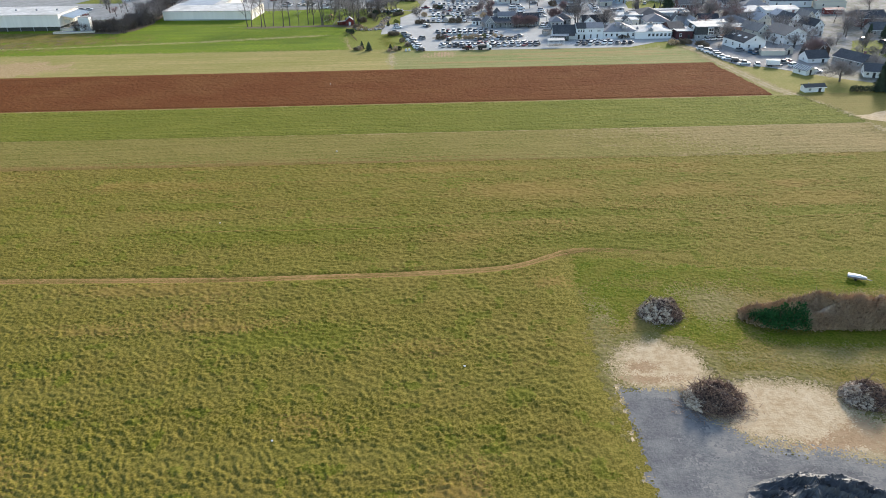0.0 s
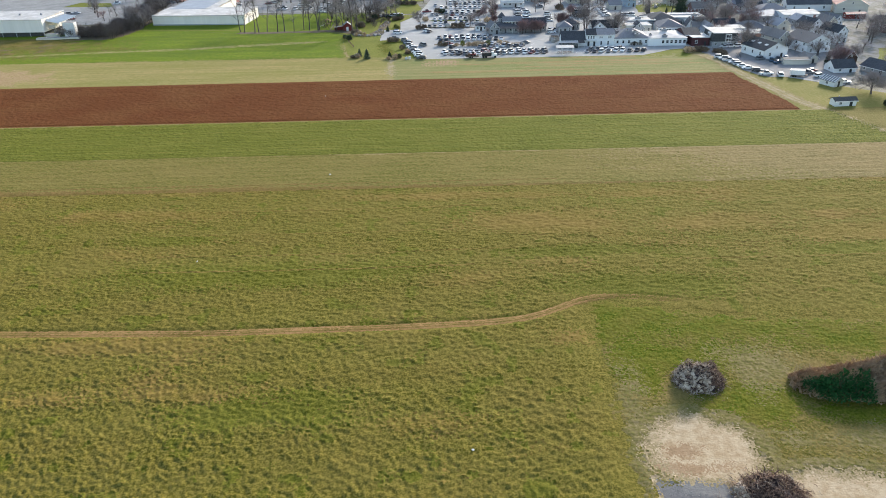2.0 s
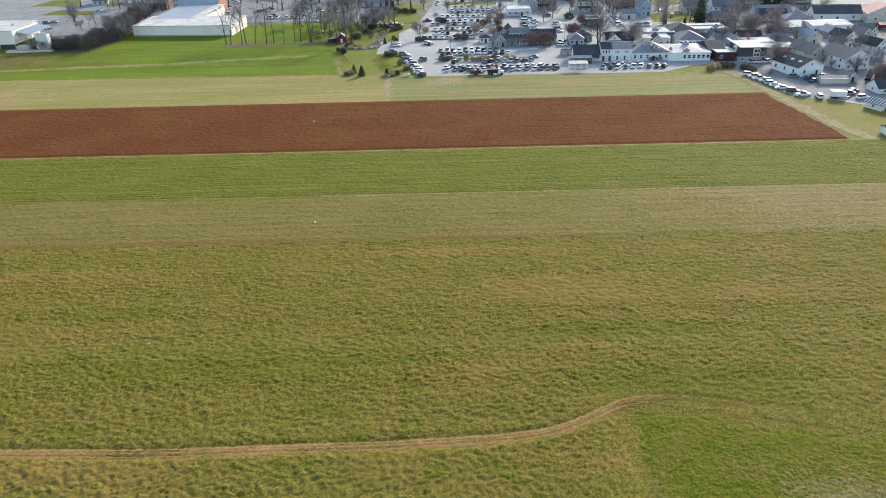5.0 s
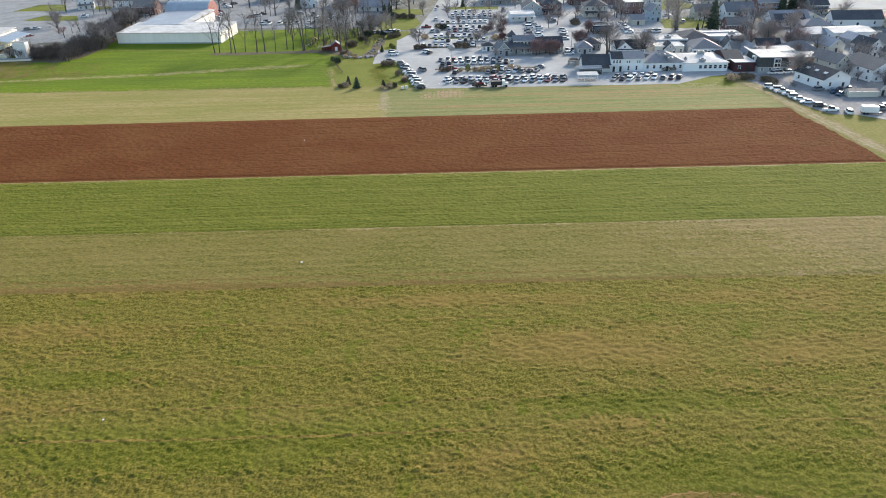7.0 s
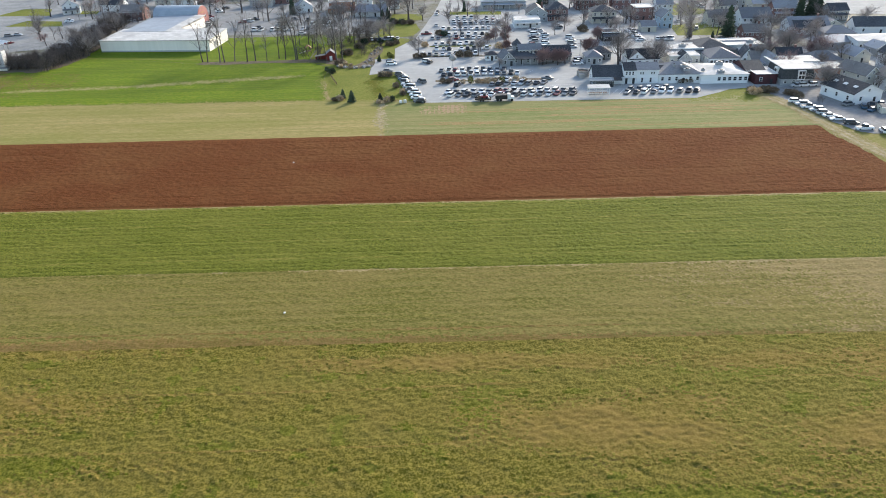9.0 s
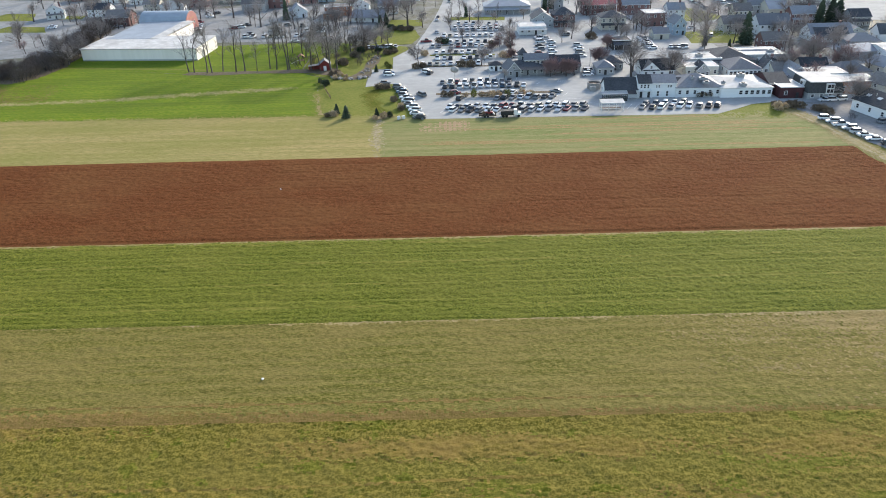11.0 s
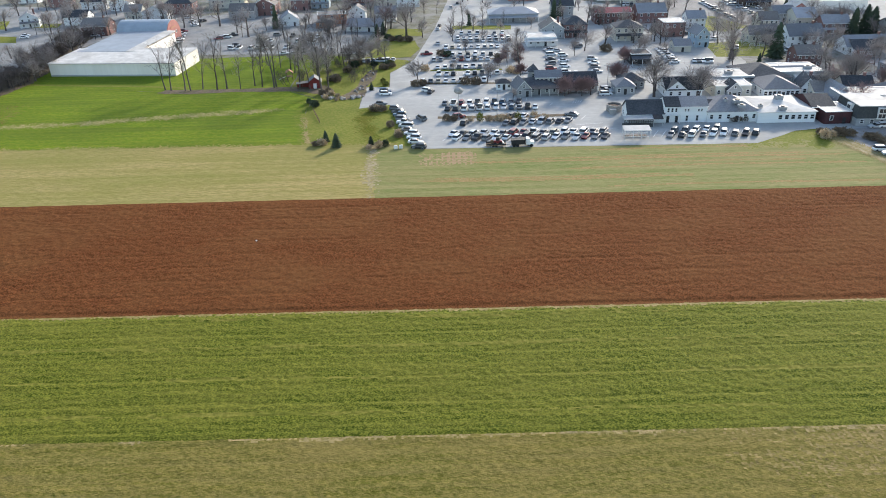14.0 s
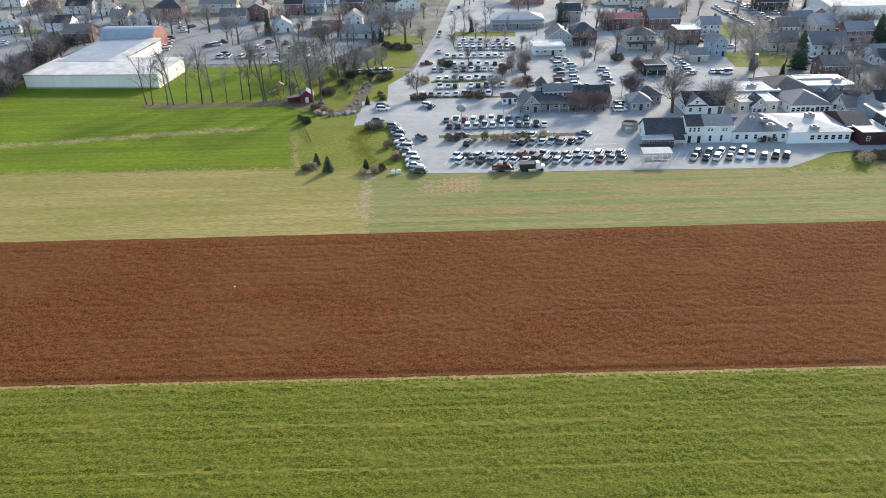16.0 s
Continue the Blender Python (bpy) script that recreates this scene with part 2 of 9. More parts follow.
M_CREAM = mat("cream_siding", (0.62, 0.59, 0.5), (0.55, 0.52, 0.44), 2.0, rough=0.6, bump=0.3, bump_size=0.3, stretch=(0.05, 0.05, 1), by_object=0.1)
M_GREY_SIDING = mat("grey_siding", (0.36, 0.37, 0.37), (0.3, 0.31, 0.31), 2.0, rough=0.65, bump=0.3, bump_size=0.3, stretch=(0.05, 0.05, 1), by_object=0.15)
M_BLUE_SIDING = mat("pale_blue_siding", (0.4, 0.5, 0.58), (0.34, 0.43, 0.5), 2.0, rough=0.6, bump=0.3, bump_size=0.3, stretch=(0.05, 0.05, 1))
# Brick paled and greyed in its base colours to imitate distance haze
M_BRICK = mat("hazed_red_brick", (0.225, 0.125, 0.115), (0.175, 0.1, 0.094), 0.5, (0.3, 0.19, 0.16), 4.0, by_object=0.25)
M_TAN_BRICK = mat("tan_brick", (0.42, 0.22, 0.14), (0.34, 0.18, 0.12), 0.5, by_object=0.1)
M_DARK_RED = mat("dark_red_siding", (0.085, 0.03, 0.033), (0.06, 0.024, 0.026), 1.5, rough=0.6)
M_BLACK_CLAD = mat("charcoal_shingle", (0.055, 0.06, 0.06), (0.08, 0.083, 0.08), 0.6)
M_ROOF_DARK = mat("dark_shingles", (0.05, 0.053, 0.06), (0.08, 0.083, 0.09), 0.5, (0.11, 0.112, 0.118), 5.0, bump=0.3, bump_size=0.3, rough=0.8, by_object=0.35, spec=0.2)
M_ROOF_GREY = mat("grey_shingles", (0.21, 0.213, 0.228), (0.262, 0.264, 0.275), 0.5, (0.165, 0.165, 0.178), 5.0, bump=0.3, bump_size=0.3, rough=0.7, by_object=0.35)
M_ROOF_BROWN = mat("brown_shingles", (0.185, 0.165, 0.152), (0.23, 0.208, 0.192), 0.5, (0.14, 0.125, 0.118), 5.0, bump=0.3, bump_size=0.3, rough=0.7, by_object=0.3)
M_ROOF_WHITE = mat("white_membrane", (0.66, 0.638, 0.6), (0.57, 0.55, 0.515), 2.5, (0.4, 0.38, 0.35), 7.0, rough=0.8, amount2=0.75, spec=0.2)
M_ROOF_METAL = mat("grey_metal_roof", (0.36, 0.38, 0.41), (0.31, 0.33, 0.36), 4.0, (0.28, 0.29, 0.3), 9.0, rough=0.5, metal=0.15)
M_ROOF_BLUE = mat("blue_grey_metal_roof", (0.38, 0.42, 0.46), (0.33, 0.37, 0.41), 4.0, rough=0.5, metal=0.1)
M_RED_METAL = mat("faded_red_cladding", (0.4, 0.175, 0.15), (0.34, 0.145, 0.125), 2.0, rough=0.6)
M_WALL_METAL = mat("off_white_cladding", (0.86, 0.81, 0.74), (0.8, 0.755, 0.685), 3.0, rough=0.7, bump=0.3, bump_size=0.4, stretch=(1, 1, 0.05))
M_GLASS = mat("window_glass", (0.02, 0.024, 0.03), (0.03, 0.034, 0.04), 2.0, rough=0.18, spec=0.5)
M_TRIM = mat("white_trim", (0.75, 0.75, 0.73), (0.68, 0.68, 0.66), 1.5, rough=0.5)
M_DARK = mat("dark_fittings", (0.03, 0.03, 0.032), (0.045, 0.045, 0.046), 0.5, rough=0.6)
M_STEEL = mat("galvanised_steel", (0.36, 0.37, 0.38), (0.3, 0.31, 0.32), 0.6, rough=0.65, metal=0.2)
M_WOODEN = mat("dark_timber", (0.09, 0.06, 0.045), (0.06, 0.04, 0.03), 0.6)
M_WOOD = mat("weathered_wood", (0.2, 0.13, 0.08), (0.14, 0.09, 0.06), 0.5)
M_TYRE = mat("tyre_rubber", (0.02, 0.02, 0.02), (0.03, 0.03, 0.03), 0.3)
M_TARP = mat("black_tarpaulin", (0.035, 0.04, 0.048), (0.055, 0.06, 0.07), 1.0, (0.13, 0.138, 0.15), 2.5, rough=0.5, bump=0.7, bump_size=0.5, spec=0.35)
M_DEBRIS = mat("tangled_brushwood", (0.3, 0.19, 0.13), (0.11, 0.07, 0.055), 0.4, by_object=0.15)
M_GREY_WOOD = mat("weathered_grey_sticks", (0.46, 0.385, 0.31), (0.25, 0.19, 0.15), 0.5, by_object=0.15)
M_HEAP = mat("dark_heaped_earth", (0.1, 0.066, 0.058), (0.045, 0.03, 0.028), 0.5, bump=0.8, bump_size=0.4)
M_DEBRIS_PALE = mat("pale_split_wood", (0.62, 0.52, 0.4), (0.42, 0.33, 0.24), 0.5, by_object=0.15)
M_DRY_GRASS = mat("dead_tall_grass", (0.46, 0.325, 0.205), (0.25, 0.16, 0.1), 0.5, (0.55, 0.43, 0.29), 4.0, bump=0.8, bump_size=0.4)
M_IVY = mat("ivy_leaves", (0.018, 0.095, 0.024), (0.04, 0.14, 0.036), 0.6)
M_SHED_RED = mat("barn_red_boards", (0.19, 0.035, 0.03), (0.14, 0.028, 0.024), 0.8)
M_STONE = mat("grey_stone", (0.32, 0.3, 0.27), (0.24, 0.22, 0.2), 0.5, by_object=0.3)
CAR_PAINT = {
    "white": mat("white_car_paint", (0.8, 0.8, 0.79), (0.78, 0.78, 0.77), 1.0, rough=0.3, spec=0.5),
    "silver": mat("silver_car_paint", (0.55, 0.56, 0.57), (0.52, 0.53, 0.54), 1.0, rough=0.3, spec=0.5),
    "grey": mat("grey_car_paint", (0.2, 0.205, 0.21), (0.18, 0.185, 0.19), 1.0, rough=0.3, spec=0.5),
    "black": mat("black_car_paint", (0.03, 0.032, 0.036), (0.035, 0.036, 0.04), 1.0, rough=0.3, spec=0.5),
    "blue": mat("blue_car_paint", (0.045, 0.1, 0.16), (0.04, 0.09, 0.145), 1.0, rough=0.3, spec=0.5),
    "red": mat("red_car_paint", (0.22, 0.03, 0.035), (0.19, 0.027, 0.03), 1.0, rough=0.3, spec=0.5),
    "tan": mat("beige_car_paint", (0.4, 0.36, 0.26), (0.37, 0.33, 0.24), 1.0, rough=0.3, spec=0.5),
}


# ---- mesh helpers ----
def lattice(ix, iy, seed):
    n = (ix * 374761393 + iy * 668265263 + seed * 974634437) & 0x7FFFFFFF
    n = ((n ^ (n >> 13)) * 1274126177) & 0x7FFFFFFF
    return ((n ^ (n >> 16)) & 0xFFFF) / 65535.0


def field_noise(x, y, size, seed):
    """Smooth value noise, 0 to 1, over arrays of places."""
    u, v = x / size, y / size
    iu, iv = np.floor(u).astype(np.int64), np.floor(v).astype(np.int64)
    fu, fv = u - iu, v - iv
    fu, fv = fu * fu * (3 - 2 * fu), fv * fv * (3 - 2 * fv)
    a, b = lattice(iu, iv, seed), lattice(iu + 1, iv, seed)
    c, d = lattice(iu, iv + 1, seed), lattice(iu + 1, iv + 1, seed)
    return (a * (1 - fu) + b * fu) * (1 - fv) + (c * (1 - fu) + d * fu) * fv


def grid_sheet(name, x0, x1, y0, y1, cell, height, material, warp=None):
    """A sheet of small cells whose height follows height(x, y); warp moves its points sideways."""
    nx, ny = max(2, round((x1 - x0) / cell)), max(2, round((y1 - y0) / cell))
    x, y = np.meshgrid(np.linspace(x0, x1, nx + 1), np.linspace(y0, y1, ny + 1))
    if warp:
        x, y = warp(x, y)
    z = height(x, y)
    me = bpy.data.meshes.new(name)
    me.vertices.add(x.size)
    me.vertices.foreach_set("co", np.stack([x, y, z], -1).astype(np.float32).ravel())
    i = (np.arange(ny)[:, None] * (nx + 1) + np.arange(nx)[None, :]).ravel()
    quads = np.stack([i, i + 1, i + nx + 2, i + nx + 1], -1).astype(np.int32)
    me.loops.add(quads.size)
    me.loops.foreach_set("vertex_index", quads.ravel())
    me.polygons.add(len(quads))
    me.polygons.foreach_set("loop_start", np.arange(0, quads.size, 4, dtype=np.int32))
    me.update(calc_edges=True)
    me.materials.append(material)
    return new(name, me)


def pieced_sheet(pieces, choose, x0, x1, y0, y1, cell, height, warp=None):
    """One sheet of small cells that falls into several grounds: choose(x, y) tells which of the pieces each cell belongs to."""
    nx, ny = max(2, round((x1 - x0) / cell)), max(2, round((y1 - y0) / cell))
    x, y = np.meshgrid(np.linspace(x0, x1, nx + 1), np.linspace(y0, y1, ny + 1))
    if warp:
        x, y = warp(x, y)
    co = np.stack([x, y, height(x, y)], -1).reshape(-1, 3).astype(np.float32)
    i = (np.arange(ny)[:, None] * (nx + 1) + np.arange(nx)[None, :]).ravel()
    quads = np.stack([i, i + 1, i + nx + 2, i + nx + 1], -1)
    middle = co[quads].mean(1)
    which = choose(middle[:, 0].astype(float), middle[:, 1].astype(float))
    for k, (name, material, label, category, kind) in enumerate(pieces):
        own = quads[which == k]
        if not len(own):
            continue
        used, index = np.unique(own, return_inverse=True)
        me = bpy.data.meshes.new(name)
        me.vertices.add(len(used))
        me.vertices.foreach_set("co", co[used].ravel())
        me.loops.add(own.size)
        me.loops.foreach_set("vertex_index", index.ravel().astype(np.int32))
        me.polygons.add(len(own))
        me.polygons.foreach_set("loop_start", np.arange(0, own.size, 4, dtype=np.int32))
        me.update(calc_edges=True)
        me.materials.append(material)
        tagged(new(name, me), label, category, kind=kind)


def sheet(name, corners, z, material, label, category="", uneven=0.6, step=2.5):
    """A flat patch of ground within the given corners, with an uneven edge."""
    bm = bmesh.new()
    ring = []
    for (ax, ay), (bx, by) in zip(corners, corners[1:] + corners[:1]):
        n = max(1, int(math.hypot(bx - ax, by - ay) / step))
        for k in range(n):
            x, y = ax + (bx - ax) * k / n, ay + (by - ay) * k / n
            s = (noise.noise_vector((x * 0.13, y * 0.13, z * 50)) + noise.noise_vector((x * 0.5, y * 0.5, z * 50)) * 0.5 + noise.noise_vector((x * 1.7, y * 1.7, z * 50)) * 0.25) * uneven
            ring.append(bm.verts.new((x + s.x, y + s.y, z)))
    bmesh.ops.triangle_fill(bm, use_beauty=True, edges=[bm.edges.new((a, b)) for a, b in zip(ring, ring[1:] + ring[:1])])
    bmesh.ops.recalc_face_normals(bm, faces=bm.faces[:])
    if sum(f.normal.z for f in bm.faces) < 0:
        bmesh.ops.reverse_faces(bm, faces=bm.faces[:])
    me = bpy.data.meshes.new(name)
    bm.to_mesh(me)
    bm.free()
    me.materials.append(material)
    return tagged(new(name, me), label, category or name.replace("_", " "), kind="structure")


def ribbon(name, points, width, z, material, label, uneven=0.3):
    """A strip of that width along a bent line."""
    left, right = [], []
    for k, (x, y) in enumerate(points):
        ax, ay = points[max(0, k - 1)]
        bx, by = points[min(len(points) - 1, k + 1)]
        d = math.hypot(bx - ax, by - ay)
        nx, ny = -(by - ay) / d * width / 2, (bx - ax) / d * width / 2
        left.append((x + nx, y + ny))
        right.append((x - nx, y - ny))
    return sheet(name, right + left[::-1], z, material, label, uneven=uneven)


# ---- ground and fields ----
SOIL_NEAR, SOIL_FAR, STRIP_LOW, STRIP_HIGH = 256.6, 308.4, 195.9, 223.0
ground = grid_sheet("ground", -2500, 2500, -2000, 3500, 250, lambda x, y: 0 * x, M_TOWN)
tagged(ground, "patchy winter turf and bare earth between the houses", "ground", kind="structure")
TRACK = [(-160, 131.9), (-94, 131.4), (-46, 130.0), (-10.6, 130.7), (6, 131.6), (13.4, 132.5), (17.5, 134.0), (21.1, 136.2), (26.5, 139.6), (31, 140.2), (38, 139.4), (46, 137.5)]

SMOOTH_X = np.arange(-160, 46.1, 1.5)
SMOOTH_Y = np.interp(SMOOTH_X, [p[0] for p in TRACK], [p[1] for p in TRACK])
for _ in range(5):
    SMOOTH_Y[1:-1] = (SMOOTH_Y[:-2] + 2 * SMOOTH_Y[1:-1] + SMOOTH_Y[2:]) / 4
TRACK = [(float(x), float(y)) for x, y in zip(SMOOTH_X, SMOOTH_Y)]


def smooth(v, low, high):
    t = np.clip((v - low) / (high - low), 0, 1)
    return t * t * (3 - 2 * t)


def in_plot(x, y):
    """1 on the rough plot in the field's corner, 0 on the crop."""
    wobble = (field_noise(x, y, 3.0, 31) - 0.5) * 1.6
    left = np.interp(y, [40, 69, 91.8, 115, 139], [27.5, 26.4, 24.5, 25.2, 26.5])
    top = np.interp(x, [20, 26.5, 54, 100, 150], [139.4, 139.2, 132, 128.5, 127])
    fine = (field_noise(x, y, 0.8, 33) - 0.5) * 2.4
    return smooth(x - left + wobble + fine, -2.6, 3.2) * smooth(top - y + wobble + fine, -2.2, 2.6)


def by_plot(x, y):
    """1 on and close to the plot, where the crop is low and trodden."""
    top = np.interp(x, [20, 26.5, 54, 100, 150], [139.4, 139.2, 132, 128.5, 127])
    return smooth(x - 26, -8, 2) * smooth(top - y, -11, 1)


def off_track(x, y):
    """0 in the tyre track, 1 away from it."""
    middle = np.interp(x, [p[0] for p in TRACK], [p[1] for p in TRACK])
    return np.where(x < 46, 0.05 + 0.95 * smooth(np.abs(y - middle), 0.7, 1.9), 1.0)


def tufts(x, y, seed, tall):
    clump = field_noise(x, y, 0.52, seed) * 0.4 + field_noise(x * 0.8 + y * 0.35, y, 0.32, seed + 1) * 0.6
    thick = field_noise(x, y, 6.0, seed + 2) * 0.5 + field_noise(x, y, 1.4, seed + 4) * 0.5
    return tall * clump ** 1.1 * (0.8 + 0.4 * thick)


def speck(x, y, seed):
    """Rough noise round 0, for ragged edges of patches."""
    return (field_noise(x, y, 4.5, seed) - 0.5) * 1.0 + (field_noise(x, y, 1.3, seed + 1) - 0.5) * 0.5 + (field_noise(x, y, 0.5, seed + 2) - 0.5) * 0.4 + (lattice(np.round(x * 5).astype(np.int64), np.round(y * 5).astype(np.int64), seed + 3) - 0.5) * 0.65


def blob(x, y, cx, cy, rx, ry):
    """Over 0 within an oval patch, 0 on its edge."""
    return 1 - np.hypot((x - cx) / rx, (y - cy) / ry)


def dither(x, y, seed):
    """A random number round 0 for every small cell, to break up edges."""
    return lattice(np.round(x * 5).astype(np.int64), np.round(y * 5).astype(np.int64), seed) - 0.5


CROP_BROWN = ((27, 173, 26, 9), (62, 172, 22, 6), (-58, 126, 22, 3), (-75, 182, 26, 5), (95, 165, 20, 6), (4, 190, 40, 3))
CROP_GREEN = ((-38, 151, 54, 8), (42, 144, 32, 7), (92, 158, 26, 6), (30, 159, 30, 4), (3, 178, 5, 8), (48, 187, 12, 5), (-30, 108, 26, 6), (-62, 168, 18, 4))


def crop_kind(x, y):
    """0 the usual olive crop, 1 brownish and thin, 2 greener and fuller."""
    rough = speck(x * 0.6, y, 150) * 0.9 + dither(x, y, 157) * 0.9
    green = np.maximum(np.maximum.reduce([blob(x, y, *p) for p in CROP_GREEN]) - 0.35, (field_noise(x, y, 2.6, 153) - 0.79) * 3) + rough * 0.5
    brown = np.maximum(np.maximum.reduce([blob(x, y, *p) for p in CROP_BROWN]), (field_noise(x * 0.3, y, 7.0, 151) - 0.72) * 2) + rough * 0.55 - 0.22
    line = np.minimum.reduce([np.abs(y - ly - 0.012 * x - 0.4 * np.sin(x * 0.06)) for ly in (153.6, 160.5, 171.0, 184.0)])
    brown = np.where((line < 0.22 + rough * 0.2) & (field_noise(x, 0 * y, 30.0, 154) > 0.45), 1, brown)
    return np.where(brown > 0, 1, np.where(green > 0, 2, 0))


def crop_height(x, y):
    tall = tufts(x, y, 3, 0.58) * np.interp(y, [90, 130, 185], [1.0, 0.9, 0.75])
    return (0.018 + (0.032 + tall * off_track(x, y) * (1 - 0.75 * by_plot(x, y)) * smooth(0.569 * y + 25.0 - np.abs(x), 0, 2)) * smooth(y, 46, 58)) * (1 - in_plot(x, y)) - 0.15 * in_plot(x, y)


pieced_sheet([("crop_field", M_CROP, "tufted olive-green winter cover crop", "crop field", "stuff"), ("brownish_crop", M_CROP_BROWN, "thin brownish patches in the olive crop", "crop field", "stuff"), ("greener_crop", M_CROP_GREEN, "fuller and greener patches in the olive crop", "crop field", "stuff")],
             crop_kind, 0, 1.25, 0, 1, 1 / 490, crop_height, lambda u, v: ((u / 1.25 - 0.5) * 2 * (0.62 * (0.883 * (46 + v * (STRIP_LOW - 46)) + 35) * 1.04 + 3), 46 + v * (STRIP_LOW - 46 + 0.25)))
sheet("crop_margin", [(-420, -400), (420, -400), (420, STRIP_LOW), (-420, STRIP_LOW)], 0.012, M_CROP, "wide flat rest of the olive-green crop", uneven=0.2)


def plot_ground(x, y):
    n, d = speck(x, y, 50), dither(x, y, 57)
    sand = np.maximum.reduce([blob(x, y, 35.8, 97.8, 7.6, 6.8), blob(x, y, 51, 85, 12, 7.6), blob(x, y, 57, 80.5, 9, 5), blob(x, y, 76, 77, 17, 6.8)]) + n * 0.34 + d * 0.34
    pad_top = np.interp(x, [26, 28, 37, 39.5, 42, 45, 49.3, 53, 57, 61, 78, 112], [91.4, 91.6, 91.0, 84.6, 81.8, 79.0, 77.4, 76.9, 76.2, 74.4, 71, 67])
    pad_left = np.interp(y, [46, 69, 92], [27.3, 27.5, 28.0])
    pad = np.minimum((pad_top - y) * np.interp(x, [34, 40], [1.0, 0.6]), (x - pad_left) * 1.2) + n * 1.3 + d * 1.7
    dusty = np.maximum.reduce([blob(x, y, 43, 80.5, 9, 5.5), blob(x, y, 70, 72, 22, 5), blob(x, y, 38, 72, 6, 15)]) + speck(x * 0.5, y * 0.5, 66) * 0.9 + d * 0.4 - 0.3
    dry = np.maximum.reduce([blob(x, y, 53, 116, 10, 7), blob(x, y, 62, 99.5, 13, 4.0), blob(x, y, 85, 116, 14, 4.5), blob(x, y, 28.5, 106, 4.5, 13), blob(x, y, 25.6, 82, 2.6, 16), blob(x, y, 84, 98, 15, 4.5)]) + n * 0.9 + d * 0.9 - 0.38
    ruts = (np.minimum(np.abs(y - 101.2 + 0.09 * (x - 46)), np.abs(y - 99.3 + 0.09 * (x - 46))) < 0.35 + n * 0.6 + d * 0.5) & (x > 46 + n * 8) & (x < 78)
    clay = np.maximum.reduce([blob(x, y, 33, 97.5, 3.2, 1.6), blob(x, y, 34, 94.2, 5, 1.5), blob(x, y, 59, 78.6, 9, 2.4), blob(x, y, 66, 82, 6, 3), blob(x, y, 76, 75, 12, 2.6)]) + speck(x, y, 70) * 0.9 + d * 0.5 - 0.1
    green = np.maximum.reduce([blob(x, y, 33, 133, 11, 8.5), blob(x, y, 52, 129, 16, 4.5), blob(x, y, 80, 124, 26, 4), blob(x, y, 41, 119, 12, 4), blob(x, y, 48, 108, 7, 5), blob(x, y, 70, 104.5, 16, 2.5), blob(x, y, 31, 118, 4, 9)]) + n * 0.8 + d * 0.6 + 0.18
    rim = (np.abs(x - pad_left + 0.3) < 0.5 + n * 0.3 + d * 0.3) & (y < 93)
    out = np.where(green > 0, 5, 0)
    out = np.where((dry > 0) | ruts | (sand > -0.42 + n * 0.5 + d * 0.25), 2, out)
    out = np.where((sand > -0.14 + d * 0.2) , 7, out)
    out = np.where((sand > 0.1 + d * 0.12) | rim, 1, out)
    out = np.where((sand > 0.02) & (clay > 0), 4, out)
    worn = (pad < 1.6 + n * 2 + d * 1.5) & (x > 31) & (sand > -0.5)
    out = np.where((pad > -0.9 + d) & (out == 1), 7, out)
    return np.where(pad > 0, np.where(((dusty > 0) & (x > 30)) | worn, 6, 3), out)


pieced_sheet([("rough_plot", M_PLOT, "rough grass plot beside the crop", "rough grass", "stuff"), ("sandy_patch", M_SAND, "bare pale sandy soil around the gravel", "bare soil", "stuff"), ("dry_grass", M_DRY_PLOT, "patches of dead pale grass", "dry grass", "stuff"),
              ("gravel_pad", M_GRAVEL, "blue-grey gravel storage pad with pale streaks", "gravel", "stuff"), ("clay_patch", M_CLAY, "orange-brown clay showing through the sand", "bare soil", "stuff"), ("fresh_grass", M_FRESH, "fresh green grass along the edge of the crop", "grass", "stuff"),
              ("dusty_gravel", M_DUSTY, "gravel strewn with pale dust and sand", "gravel", "stuff"), ("thin_sandy_grass", M_SANDY_GRASS, "thin dead grass fading into bare sand", "dry grass", "stuff")],
             plot_ground, 21, 104, 58, 143, 0.22, lambda x, y: (0.04 + tufts(x, y, 13, 0.2) * np.where(np.isin(plot_ground(x, y), (0, 2, 5)), 1, 0.12)) * in_plot(x, y) - 0.2 * (1 - in_plot(x, y)))


sheet("rough_plot", [(103.5, 30), (190, 30), (190, 124), (103.5, 128.5)], 0.05, M_PLOT, "rough grass on the far side of the plot", "rough grass", uneven=0.5)
sheet("gravel_pad", [(28, 20), (110, 20), (112, 69), (104, 71), (103.5, 58.2), (28, 58.2)], 0.06, M_GRAVEL, "grey gravel yard behind the storage pad", "gravel", uneven=0.4)


def rows_of(y, spacing, x):
    """Drilled rows along x, a little wavy."""
    return np.sin((y + 0.5 * field_noise(x, y, 40.0, 17)) * 6.283 / spacing)


def past_headland(x, y):
    """Beyond the frayed right end of the strips."""
    end = np.interp(y, [195, 210, 222, 234, 247, 258], [133, 137, 138, 136, 132, 129])
    return x - end + 3.0 * speck(x, y, 98) + 3.5 * dither(x, y, 99) > 0


